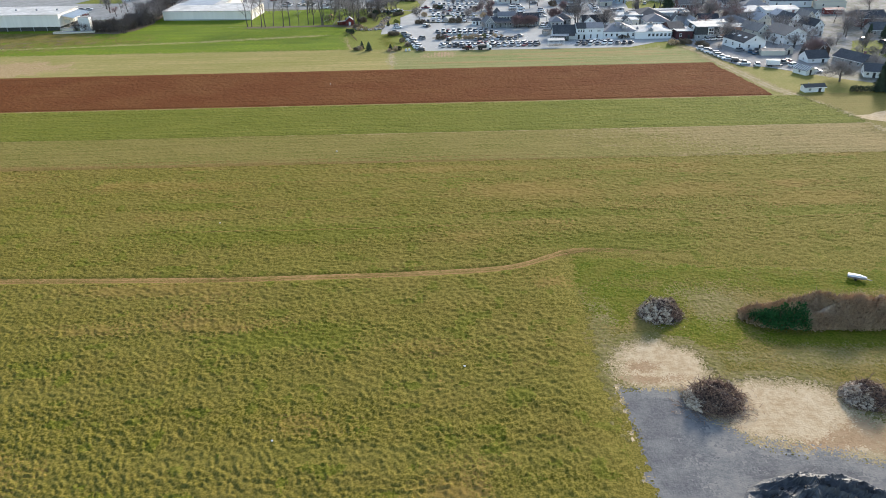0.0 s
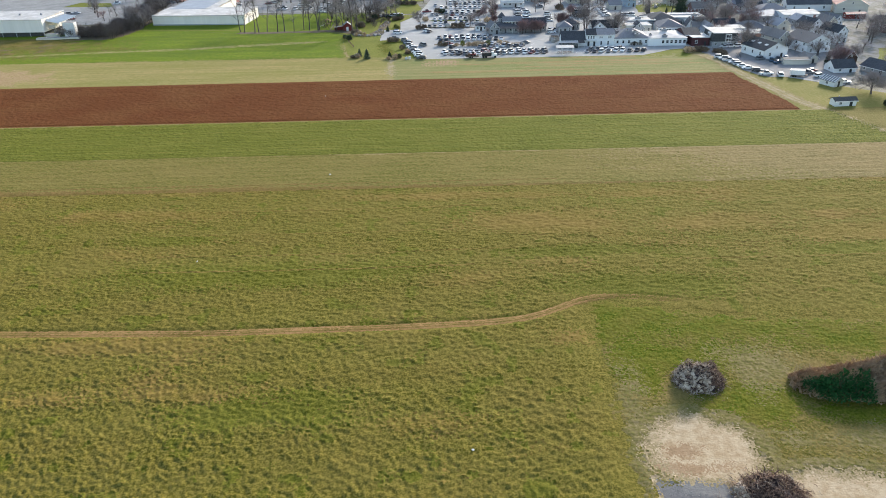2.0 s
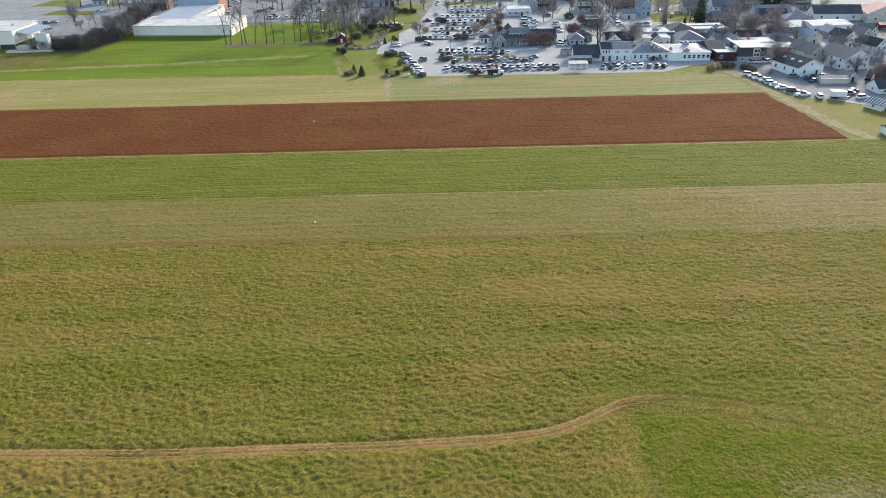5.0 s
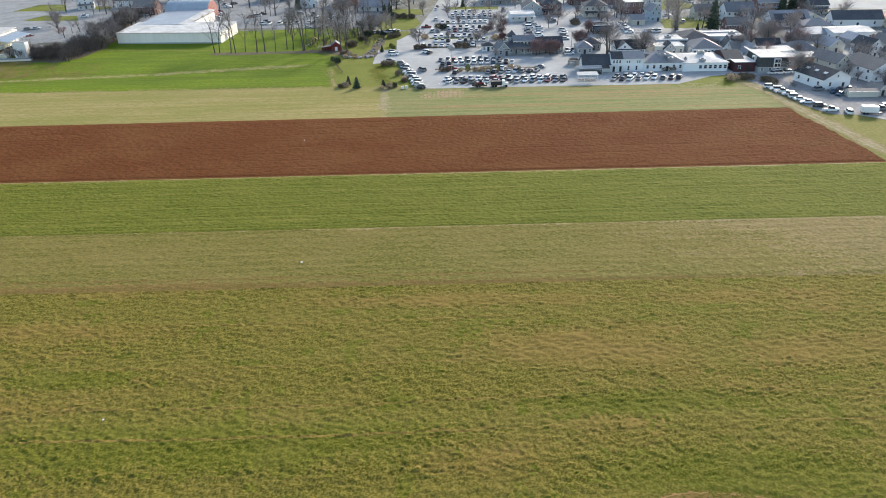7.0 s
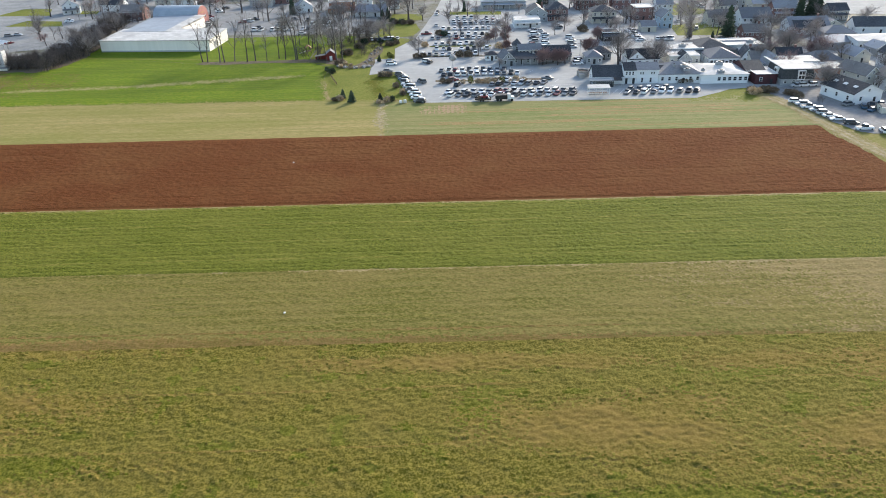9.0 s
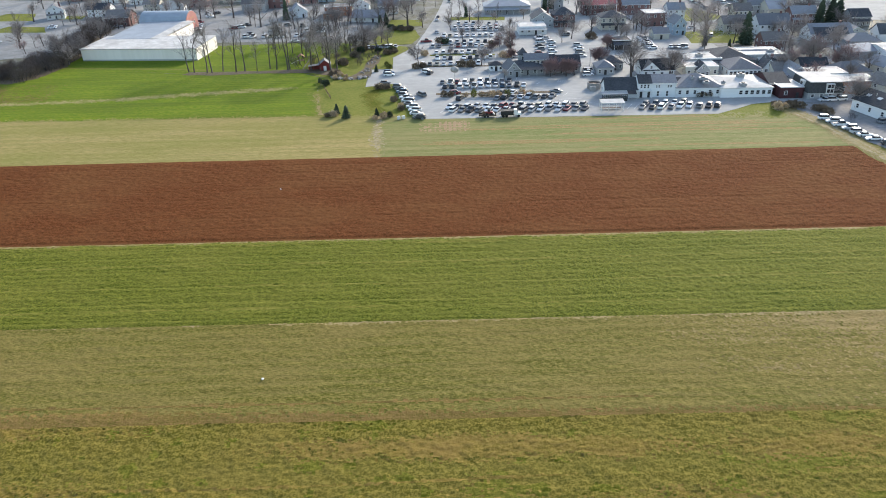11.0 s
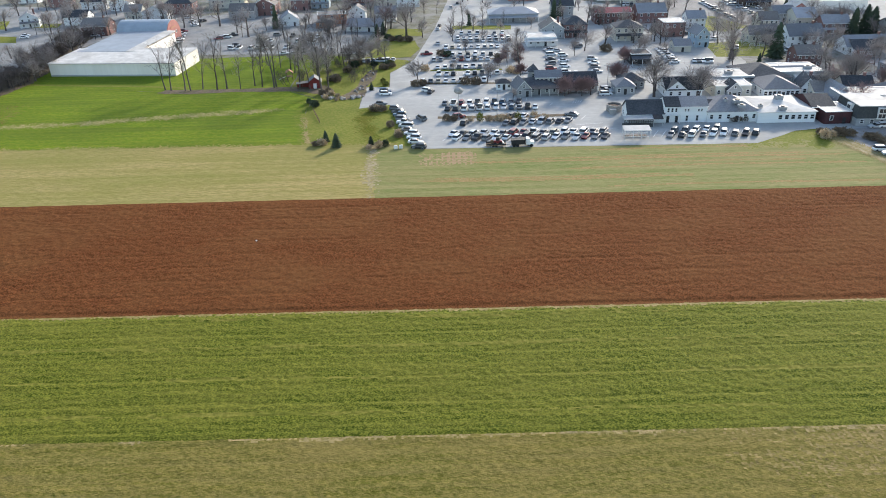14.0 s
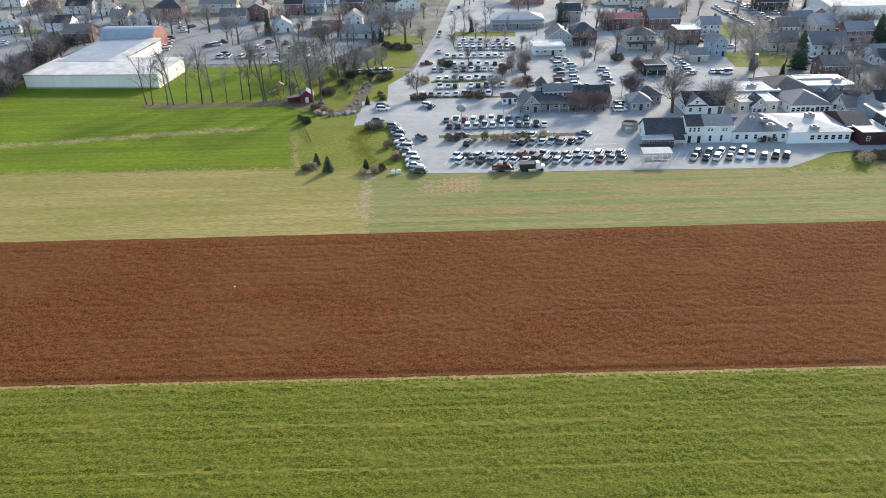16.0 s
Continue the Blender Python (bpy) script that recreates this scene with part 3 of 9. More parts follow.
def strip_kind(x, y):
    """0 thin crop, 1 its pale far edge, 2 a sparse tan stretch, 3 the rusty near edge."""
    n, d = speck(x * 0.25, y, 92), dither(x, y, 94)
    edge = np.where(y - STRIP_LOW + n * 1.2 + d * 1.6 < np.interp(x, [-260, -40, 40, 75], [3.6, 3.0, 1.6, 0.3]), 3, 0)
    edge = np.where((np.abs(y - STRIP_LOW - 4.6) < 0.25 + n * 0.5) & (x < 30), 3, edge)
    tan = (x - np.interp(y, [STRIP_LOW, STRIP_HIGH], [66, 40])) / 34 + speck(x * 0.2, y, 93) * 1.0 + d * 1.3
    out = np.where(STRIP_HIGH - y + speck(x, y, 90) * 1.0 < np.interp(x, [-90, -40, -12, 30, 60, 140], [-0.1, 0.15, 0.5, 0.35, 0.6, 0.6]), 1, np.where(edge == 3, 3, np.where(tan > 0.5, 2, 0)))
    return np.where(past_headland(x, y), -1, out)


pieced_sheet([("thin_crop_strip", M_DULL, "thin dull green strip of sparse crop with bare brown patches", "crop field", "stuff"), ("dry_margin", M_MARGIN, "thin pale dry edge between two strips of crop", "dry grass", "stuff"), ("sparse_crop", M_SPARSE, "sparse tan stretch of the thin crop strip", "crop field", "stuff"), ("worn_strip", M_RUST, "reddish worn strip along the edge of the crop", "bare soil", "stuff")],
             strip_kind, -205, 150, STRIP_LOW, STRIP_HIGH, 0.4, lambda x, y: 0.04 + (tufts(x, y, 5, 0.25) + 0.02 * rows_of(y, 3.0, x)) * smooth(y - STRIP_LOW, 0.0, 2.0))
pieced_sheet([("lush_crop_strip", M_LUSH, "lush green strip of crop sown in long rows", "crop field", "stuff"), ("dry_margin", M_MARGIN, "thin pale dry edge along the ploughed field", "dry grass", "stuff"), ("pale_row", M_ROW, "paler yellowish rows in the lush crop", "crop field", "stuff")],
             lambda x, y: np.where(past_headland(x, y), -1, np.where(SOIL_NEAR - y + speck(x, y, 95) * 0.9 < 0.5 + 0.7 * dither(x, y, 96), 1, np.where(rows_of(y, 8.7, x) + speck(x * 0.15, y, 97) * 0.12 > 0.98, 2, 0))), -210, 150, STRIP_HIGH, SOIL_NEAR + 0.4, 0.33, lambda x, y: 0.055 + (tufts(x * 1.2, y * 1.2, 7, 0.33) + 0.02 * rows_of(y, 3.1, x) - 0.06 * (rows_of(y, 6.2, x) > 0.94)) * smooth(SOIL_NEAR - y, -0.2, 1.2) * smooth(y - STRIP_HIGH, 0.0, 1.6))


def slanted(x, y):
    edge = 121.0 - (y - 257) * 0.112 + 1.2 * field_noise(x * 0, y, 3.0, 21)
    return np.where(x > 118.9, edge, np.minimum(x, edge)), y + np.where((y > SOIL_FAR - 0.1) | (y < SOIL_NEAR + 0.1), 0.3 * (field_noise(x, y, 3.0, 23) - 0.5), 0)


def clods(x, y):
    furrow = (rows_of(y, 5.7, x) > 0.9) * (field_noise(x, y * 3, 14.0, 15) > 0.55)
    lump = field_noise(x, y, 0.9, 11) * 0.2 + field_noise(x * 0.8 - y * 0.3, y, 0.5, 10) * 0.8
    ditch = 0.3 * np.exp(-((y - SOIL_NEAR - 1.0) / 0.35) ** 2)
    return np.maximum(0.02, 0.05 + (0.25 * lump ** 1.2 - 0.06 * furrow) * smooth(SOIL_FAR - y, 0.0, 2.5) * smooth(y - SOIL_NEAR, 0.0, 1.2) - ditch + 0.02 * smooth(y - SOIL_NEAR, 0.0, 0.6))


soil = grid_sheet("ploughed_field", -218, 119, SOIL_NEAR, SOIL_FAR, 0.36, clods, M_SOIL, slanted)
tagged(soil, "freshly ploughed reddish-brown field with fine clods", "ploughed field", kind="stuff")


def strip_ground(x, y):
    n = speck(x, y, 110)
    out = np.where(x + 20.4 - (y - 308) * -0.06 + n * 1.6 > 0, 1, 0)
    out = np.where(np.abs(x + 21.4 + (y - 308) * 0.055) < 1.1 + n * 2.0 + 1.6 * dither(x, y, 113), 2, out)
    line = 0 * x
    for ly, a, b, wide in ((318.2, -8, 62, 0.5), (319.7, -4, 55, 0.4), (331.3, 4, 108, 0.45), (333.1, 20, 100, 0.4), (312.6, 40, 112, 0.4), (325.4, 30, 112, 0.4), (339.0, 40, 86, 0.45), (328.0, 46, 98, 0.3)):
        line = np.maximum(line, (np.abs(y - ly + 0.4 * np.sin(x * 0.07)) < wide * 1.3 + n * 0.4) * (x > a + n * 6) * (x < b + n * 6))
    d = dither(x, y, 112)
    grid = (x > -9.2 + n * 2) * (x < 6.1 + n * 2) * (y > 329.8 + n * 2) * (y < 339.4 + n * 2) * (d + n * 1.5 > -0.25) * (((np.abs((x + 8) % 1.6 - 0.5) < 0.4 + n * 0.4) | (np.abs((y - 331) % 2.4 - 1) < 0.35 + n * 0.4)))
    bare = blob(x, y, -203, 324, 32, 14) + n * 0.6
    out = np.where((line > 0) & (x > -19), 3, out)
    out = np.where(grid > 0, 5, out)
    out = np.where((blob(x, y, 99, 347, 20, 10) + n * 0.7 > 0.1) & (x > 60), 6, out)
    return np.where(bare > 0, 4, out)


pieced_sheet([("stubble_strip", M_STRAW, "pale straw-coloured strip of cut stubble", "stubble field", "stuff"), ("grass_strip", M_MIXED, "thin green grass strip with tan drill lines", "grass strip", "stuff"), ("dry_margin", M_DRY_TRACK, "pale dry grass between two strips of field", "dry grass", "stuff"),
              ("drill_lines", M_DRILL, "bare tan drill lines in the grass", "bare soil", "stuff"), ("bare_stubble", M_BARE, "bare brownish patch in the stubble", "bare soil", "stuff"), ("seed_bed", M_CLAY, "reddish bare squares of a small seed bed", "bare soil", "stuff"), ("green_corner", M_LAWN, "greener grass in the corner by the shrubs", "grass", "stuff")],
             strip_ground, -300, 118, SOIL_FAR, 353, 0.5, lambda x, y: 0.02 + 0.05 * field_noise(x, y, 0.9, 61))
FARM_TRACK = ((206, 138.5), (216, 139.5), (226, 138.2), (236, 135.4), (248, 131.6), (256, 129.0), (262, 126.8), (270, 124.4), (288, 121.8), (308, 119.4), (328, 117.6), (345, 112.4))


def farm_track_ground(x, y):
    """Pale earth between two frayed edges, with greener middle and tyre lines."""
    off = x - np.interp(y, [p[0] for p in FARM_TRACK], [p[1] for p in FARM_TRACK])
    n, d = speck(x, y * 0.5, 140), dither(x, y, 147)
    band = np.interp(y, [206, 236, 256], [0.4, 1.3, 2.6]) - np.abs(off) + n * 2.0 + d * 1.9
    rut = 0.55 - np.minimum(np.abs(off - 1.0), np.abs(off + 1.0)) + n * 0.5 + d * 0.6
    return np.where(band > 0, np.where(rut > 0, 0, 1), -1)


pieced_sheet([("farm_track", M_DRY_TRACK, "pale dry earth track along the ploughed field", "farm track", "structure"), ("dry_verge", M_MARGIN, "dead grass between the ruts of the track", "dry grass", "stuff")],
             farm_track_ground, 108, 150, 206, 345, 0.3, lambda x, y: np.interp(y, [250, 262], [0.046, 0.11]) + 0.012 * field_noise(x, y, 0.8, 149))
sheet("side_meadow", [(116.5, 330), (115.2, 308), (121.3, 257), (123, 256.8), (170, 256.6), (220, 256), (220, 300), (165, 270), (147, 286), (136, 298)], 0.03, M_MEADOW, "yellowish green meadow beside the track", uneven=0.6)
sheet("rough_headland", [(120, 257.2), (122, 196), (200, 190), (260, 190), (260, 262), (170, 258)], 0.036, M_DULL, "dull green grass past the end of the strips", "rough grass", uneven=0.6)
sheet("bare_earth", [(133, 231.8), (138, 231), (143, 231.5), (149, 234.5), (158, 236), (158, 228), (150, 225), (145, 223), (140, 226), (137, 229.6)], 0.08, M_SAND, "pale bare earth beside the rough grass", uneven=1.2, step=0.8)
sheet("wheat_field", [(-340, 354), (-125, 350.4), (-60, 349), (-42.5, 349), (-46, 365), (-49.5, 382), (-49, 399), (-60, 409), (-109, 411.5), (-170, 430), (-340, 450)], 0.078, M_GREEN, "bright green field of young winter wheat", uneven=0.6)
sheet("rough_verge", [(-300, 380), (-232, 384), (-206, 392), (-190, 402), (-186, 409), (-215, 409), (-300, 414)], 0.098, M_PLOT, "rough brownish grass in front of the depot", "rough grass", uneven=2.2, step=1.2)
sheet("warehouse_lawn", [(-60.5, 409.3), (-109, 411.8), (-172, 430), (-176, 450), (-166, 474), (-108, 466), (-60.5, 468), (-44, 463), (-44.5, 452), (-60.5, 433)], 0.082, M_GREEN, "green lawn round the warehouse", uneven=0.3)
ribbon("mown_path", [(-172, 428), (-150, 425), (-120, 421), (-100, 417)], 2.2, 0.1, M_LAWN, "pale mown strip along the warehouse lawn", uneven=0.6)
sheet("leaf_litter", [(-205, 409), (-192, 405), (-178, 402), (-169, 410), (-167, 425), (-168, 445), (-171, 470), (-178, 500), (-181, 532), (-192, 532), (-189, 500), (-184, 470), (-183, 440), (-188, 424)], 0.125, M_LITTER, "dark leaf litter under the brush by the yard", uneven=1.6, step=0.8)
sheet("leaf_litter", [(-110, 410), (-96, 408), (-79, 409.5), (-54, 407.5), (-45, 401), (-43, 408), (-47, 416), (-60, 414.5), (-79, 413.5), (-108, 414.5)], 0.11, M_LITTER, "brown leaf litter and brush under the trees", uneven=1.0, step=0.8)
sheet("lawn", [(-42.5, 348.8), (-20, 347.5), (-10.4, 345), (-14, 366), (-20, 388.5), (-31.4, 384.5), (-31.4, 412), (-22.4, 411.5), (-23, 432.5), (-15, 452), (-34, 461), (-44, 452), (-60, 433), (-60, 409.2), (-48.6, 399.5), (-49.2, 382), (-46, 365)], 0.074, M_LAWN, "mown yellowish green lawn with worn patches", uneven=0.3)
sheet("creek_bed", [(-41, 398), (-36, 396), (-30, 400.5), (-31.5, 412), (-29, 424), (-28, 437), (-31, 438), (-34, 424), (-35, 410), (-38, 402)], 0.12, M_LITTER, "stony creek bed with dead leaves", uneven=0.8, step=0.8)


def track_line(x, y):
    return x, y + np.interp(x, [p[0] for p in TRACK], [p[1] for p in TRACK])


def track_ground(x, y):
    """Thin pale ruts on trodden crop, frayed at the edges and fading out at the far end."""
    off = y - np.interp(x, [p[0] for p in TRACK], [p[1] for p in TRACK])
    n, d = speck(x * 0.3, y, 120), dither(x, y, 127)
    fade = smooth(x, 22, 44)
    worn = 1.3 - np.abs(off) + n * 1.4 + d * 1.9 - 1.9 * fade
    rut = np.maximum.reduce([0.2 - np.abs(off - 0.72), 0.2 - np.abs(off + 0.72), np.where(x < 0, 0.14, 0.04) - np.abs(off - 0.05)]) + n * 0.22 + d * 0.2 - 0.3 * fade
    return np.where(rut > 0, 1, np.where(worn > 0, 0, -1))


pieced_sheet([("worn_track", M_WORN, "trodden brownish crop along a field track", "field track", "stuff"), ("tyre_rut", M_TRACK, "thin pale tyre ruts through the crop", "field track", "stuff")],
             track_ground, -160, 45, -2.6, 2.6, 0.2, lambda x, y: 0.13 - 0.035 * np.abs(y - np.interp(x, [p[0] for p in TRACK], [p[1] for p in TRACK])) + 0.03 * field_noise(x, y, 0.5, 129), track_line)
# ---- paved places ----
def seams(x, y):
    """0 dead grass, 1 lawn grown into the wheat, 2 stubble, 3 damp greener swale, 4 worn path, 5 rough grass, 6 bare trodden ground."""
    n, d = speck(x, y, 150), dither(x, y, 154)
    side = x - np.interp(y, [349, 365, 382, 399], [-42.5, -46, -49.5, -49])
    top = y - np.interp(x, [-235, -125, -60, -20], [352, 350.4, 349, 347.5])
    out = np.where((side < 0.5) & (side > -7) & (y > 349) & (y < 398) & (side / 5 + n * 0.7 + d * 0.9 > -0.25), 1, -1)
    out = np.where((np.abs(side + 0.6) < 0.4 + n * 1.4 + d * 1.6) & (y > 349) & (y < 376), 0, out)
    swale = 2.2 - np.abs(x - np.interp(y, [350, 356, 372, 384], [-22, -24, -28.5, -27])) + n * 3.0 + d * 3.4
    out = np.where((swale > 0) & (y < 384) & (y > 351), 3, out)
    out = np.where((top > -0.6) & (top / 3.2 + n * 0.7 + d * 0.9 < 0.12) & (x < -16), 2, out)
    worn = np.interp(x, [-235, -160, -90, -64, -58], [1.2, 1.6, 2.4, 2.2, 0.4]) - np.abs(y - np.interp(x, [-230, -157, -128, -100, -75.7, -58], [366, 372.5, 374.5, 379.5, 383, 386])) + n * 1.8 + d * 2.2
    rough = np.maximum(blob(x, y, -200, 386, 30, 13), blob(x, y, -222, 372, 26, 9)) * 0.8 + n * 0.9 + d * 1.3
    out = np.where((rough > 0) & (x < -150), np.where(rough + n > 1.35, 6, 5), out)
    return np.where((worn > 0) & (x < -57), 4, out)


pieced_sheet([("dead_grass", M_MARGIN, "thin line of dead grass between wheat and lawn", "dry grass", "stuff"), ("lawn_edge", M_LAWN, "lawn grass straying into the wheat", "grass", "stuff"), ("stubble_edge", M_STRAW, "pale stubble fraying into the green", "stubble field", "stuff"),
              ("damp_grass", M_FRESH, "darker damp grass along a shallow swale", "grass", "stuff"), ("wheat_field_path", M_PATH, "faint worn track across the green field", "path", "stuff"), ("rough_grass", M_PLOT, "patchy rough grass before the depot", "rough grass", "stuff"), ("trodden_ground", M_LITTER, "bare trodden ground before the depot", "bare soil", "stuff")],
             seams, -235, -10, 345, 400, 0.36, lambda x, y: 0.094 + 0 * x)
sheet("parking_lot", [(-8, 343), (89, 341), (97, 346), (104, 350.8), (113.5, 352.5), (118.5, 332), (124.5, 320), (135, 298), (150, 285), (165, 302), (190, 360), (190, 470), (60, 620), (12, 624), (4, 624), (-5, 524), (-14, 453), (-23, 432), (-22, 411), (-31.2, 411), (-31.2, 384.6), (-19.6, 388.5), (-14, 366)], 0.1, M_ASPHALT, "weathered light grey asphalt parking lot", uneven=0.2)
sheet("gravel_yard", [(114, 351), (118.5, 333), (121, 321), (122.5, 311), (125.5, 302), (129, 299), (136.5, 298), (150, 287.5), (165, 300), (178, 330), (172, 352), (150, 352)], 0.112, M_YARD, "pale grey gravel yard beside the workshop", "gravel", uneven=1.0)
sheet("back_lot", [(-152, 476), (-40, 468), (-36, 522), (-60, 572), (-156, 575)], 0.1, M_OLD_ASPHALT, "grey asphalt car park behind the warehouse", uneven=0.3)
sheet("side_lot", [(-340, 450), (-219, 444), (-181, 454), (-171, 524), (-190, 605), (-340, 640)], 0.1, M_OLD_ASPHALT, "grey asphalt yard and streets", uneven=0.3)
sheet("leafy_yards", [(156, 296), (166, 283), (180, 280), (240, 300), (240, 366), (215, 372), (190, 378), (172, 372), (170, 356), (176, 330), (170, 312)], 0.118, M_GARDEN, "grey leaf-strewn yards among the houses", "yard", uneven=1.2)
sheet("leafy_yards", [(120, 414), (150, 408), (168, 414), (168, 432), (196, 450), (200, 470), (172, 500), (150, 505), (130, 482), (122, 450)], 0.118, M_GARDEN, "grey winter gardens round the shops and houses", "yard", uneven=1.2)
sheet("back_lawn", [(182, 318), (188, 309), (204, 312), (212, 338), (205, 345), (194, 343)], 0.124, M_LAWN, "green lawn behind the bungalow", "lawn", uneven=0.8)
ribbon("back_street", [(172, 356.5), (186, 352), (200, 347.5), (240, 336)], 5.0, 0.128, M_OLD_ASPHALT, "dark old asphalt street between the houses", uneven=0.3)
sheet("street", [(180, 300), (300, 285), (300, 468), (192, 470)], 0.07, M_GARDEN, "shabby winter gardens and drives between the houses", uneven=0.6)
sheet("street", [(140, 640), (150, 560), (158, 520), (172, 500), (300, 470), (300, 640)], 0.1, M_ASPHALT, "grey street and yards", uneven=0.5)
sheet("car_park", [(116, 544), (134, 612), (200, 600), (172, 498), (146, 497)], 0.104, M_YARD, "pale grey car park at the edge of the town", "car park", uneven=0.5)
for corners in ([(-245.6, 531), (-223, 526), (-215, 510), (-250, 513.5)], [(-270, 574), (-251, 572), (-240, 547), (-275, 549)], [(-234, 563), (-215, 560), (-212, 548), (-226, 550)],
                [(-33.5, 493), (-15, 492), (-12, 474), (-15.7, 459), (-31, 456), (-35, 470)], [(-29, 522), (-12, 520), (-11, 503), (-30, 502)],
                [(113, 445), (137, 444), (146, 458), (134, 475), (116, 470)], [(128, 534), (142, 534), (150, 505), (134, 494), (122, 500)], [(3, 516), (33, 512.5), (34, 523), (4, 526)]):
    sheet("grass_plot", corners, 0.13, M_LAWN, "small plot of mown grass among the asphalt", "lawn", uneven=0.4)


# ---- parts and shapes ----
def part(name, shape, material, parent=None, label=""):
    """Links a bmesh or a mesh as one object, under its parent where it has one."""
    if isinstance(shape, bmesh.types.BMesh):
        me = bpy.data.meshes.new(name)
        shape.to_mesh(me)
        shape.free()
    else:
        me = shape
    if material and not me.materials:
        me.materials.append(material)
    ob = new(name, me)
    ob.parent = parent
    if label:
        ob["label"] = label
    return ob


def box(x0, x1, y0, y1, z0, z1, bm=None, bevel=0.0):
    bm = bm or bmesh.new()
    made = bmesh.ops.create_cube(bm, size=1.0, matrix=Matrix.Translation(((x0 + x1) / 2, (y0 + y1) / 2, (z0 + z1) / 2)) @ Matrix.Diagonal((x1 - x0, y1 - y0, z1 - z0, 1)))
    if bevel:
        edges = list({e for v in made["verts"] for e in v.link_edges})
        bmesh.ops.bevel(bm, geom=edges, offset=bevel, segments=2, affect="EDGES", profile=0.5)
    return bm


def loft(sections, bm=None):
    """A closed body through rings of points that all have the same count."""
    bm = bm or bmesh.new()
    rings = [[bm.verts.new(p) for p in ring] for ring in sections]
    for a, b in zip(rings, rings[1:]):
        for k in range(len(a)):
            bm.faces.new((a[k], a[(k + 1) % len(a)], b[(k + 1) % len(a)], b[k]))
    bm.faces.new(rings[0][::-1])
    bm.faces.new(rings[-1])
    bmesh.ops.recalc_face_normals(bm, faces=bm.faces[:])
    return bm


def disc(radius, depth, bm=None, sides=12, at=(0, 0, 0), along="Y", top=None):
    bm = bm or bmesh.new()
    turn = {"Y": pose(0, 0, 0, 90), "X": pose(0, 0, 0, 0, 90), "Z": Matrix()}[along]
    bmesh.ops.create_cone(bm, cap_ends=True, segments=sides, radius1=radius, radius2=radius if top is None else top, depth=depth, matrix=Matrix.Translation(at) @ turn)
    return bm


class Soup:
    """Points and faces gathered for one large mesh."""

    def __init__(self):
        self.points, self.faces = [], []

    def tube(self, a, b, ra, rb, sides=4):
        d = (b - a).normalized()
        u = d.orthogonal().normalized()
        v = d.cross(u)
        k = len(self.points)
        for c, r in ((a, ra), (b, rb)):
            for s in range(sides):
                w = 2 * math.pi * s / sides
                self.points.append(c + (u * math.cos(w) + v * math.sin(w)) * r)
        for s in range(sides):
            t = (s + 1) % sides
            self.faces.append((k + s, k + t, k + sides + t, k + sides + s))

    def ribbon(self, a, b, wide):
        u = (b - a).orthogonal().normalized() * wide
        v = (b - a).cross(u).normalized() * wide
        k = len(self.points)
        self.points += [a - u, a + u, b, a - v, a + v]
        self.faces += [(k, k + 1, k + 2), (k + 3, k + 4, k + 2)]

    def spike(self, base, tip, wide):
        d = (tip - base).normalized()
        u = d.orthogonal().normalized() * wide
        v = d.cross(u)
        k = len(self.points)
        self.points += [base + u, base - u * 0.5 + v * 0.87, base - u * 0.5 - v * 0.87, tip]
        self.faces += [(k, k + 1, k + 3), (k + 1, k + 2, k + 3), (k + 2, k, k + 3)]

    def leaf(self, at, along, wide):
        side = along.orthogonal().normalized() * wide
        side.rotate(Matrix.Rotation(random.uniform(0, 6.28), 3, along.normalized()))
        k = len(self.points)
        self.points += [at - side * 0.5, at + along * 0.6 - side, at + along, at + along * 0.4 + side]
        self.faces += [(k, k + 1, k + 2), (k, k + 2, k + 3)]

    def mesh(self, name, material):
        me = bpy.data.meshes.new(name)
        me.from_pydata(self.points, [], self.faces)
        me.materials.append(material)
        return me


PLACED = {}


def place(key, build, m, scale=1.0, label="", category="", group=""):
    """The first of a kind is built; all the others are copies of it."""
    if key not in PLACED:
        ob = build()
        ob.matrix_basis = m @ Matrix.Scale(scale, 4)
        PLACED[key] = ob
    else:
        first = PLACED[key]
        ob = copy_thing(first, m @ Matrix.Scale(scale / first.scale.x, 4))
    return tagged(ob, label, category, group)


# ---- trees and shrubs ----
def some_direction(rng, d, spread):
    v = Vector((rng.gauss(0, 1), rng.gauss(0, 1), rng.gauss(0, 1))).normalized()
    return (d + v * spread).normalized()


def grow(rng, wood, twigs, p, d, length, radius, depth, habit):
    if depth == habit["depth"]:
        twigs.ribbon(p, p + (d + Vector((0, 0, habit["lift"]))).normalized() * length, max(habit["finest"], radius))
        return
    steps = 3 if depth < 2 else 2
    for k in range(steps):
        d = some_direction(rng, d, habit["wander"]) if depth else some_direction(rng, d, habit["wander"] * 0.4)
        d = (d + Vector((0, 0, habit["lift"]))).normalized()
        q = p + d * (length / steps)
        r = max(habit["finest"], radius * (1 - 0.22))
        if depth < habit.get("tubes", 3):
            (wood if depth < 2 else twigs).tube(p, q, radius, r, 5 if depth == 0 else 4 if depth < 2 else 3)
        else:
            twigs.ribbon(p, q + (q - p) * 0.3, radius * 1.2)
        if depth < habit["depth"] and (depth > 0 or k >= habit["bare"]):
            for _ in range(habit["forks"][min(depth, len(habit["forks"]) - 1)]):
                grow(rng, wood, twigs, p.lerp(q, rng.uniform(0.3, 1)), some_direction(rng, d, habit["spread"]), length * rng.uniform(*habit["shrink"]), r * rng.uniform(0.38, 0.56), depth + 1, habit)
        p, radius = q, r
    if depth == 0:
        for _ in range(2):
            grow(rng, wood, twigs, p, some_direction(rng, d, 0.35), length * 0.5, radius * 0.8, 1, habit)


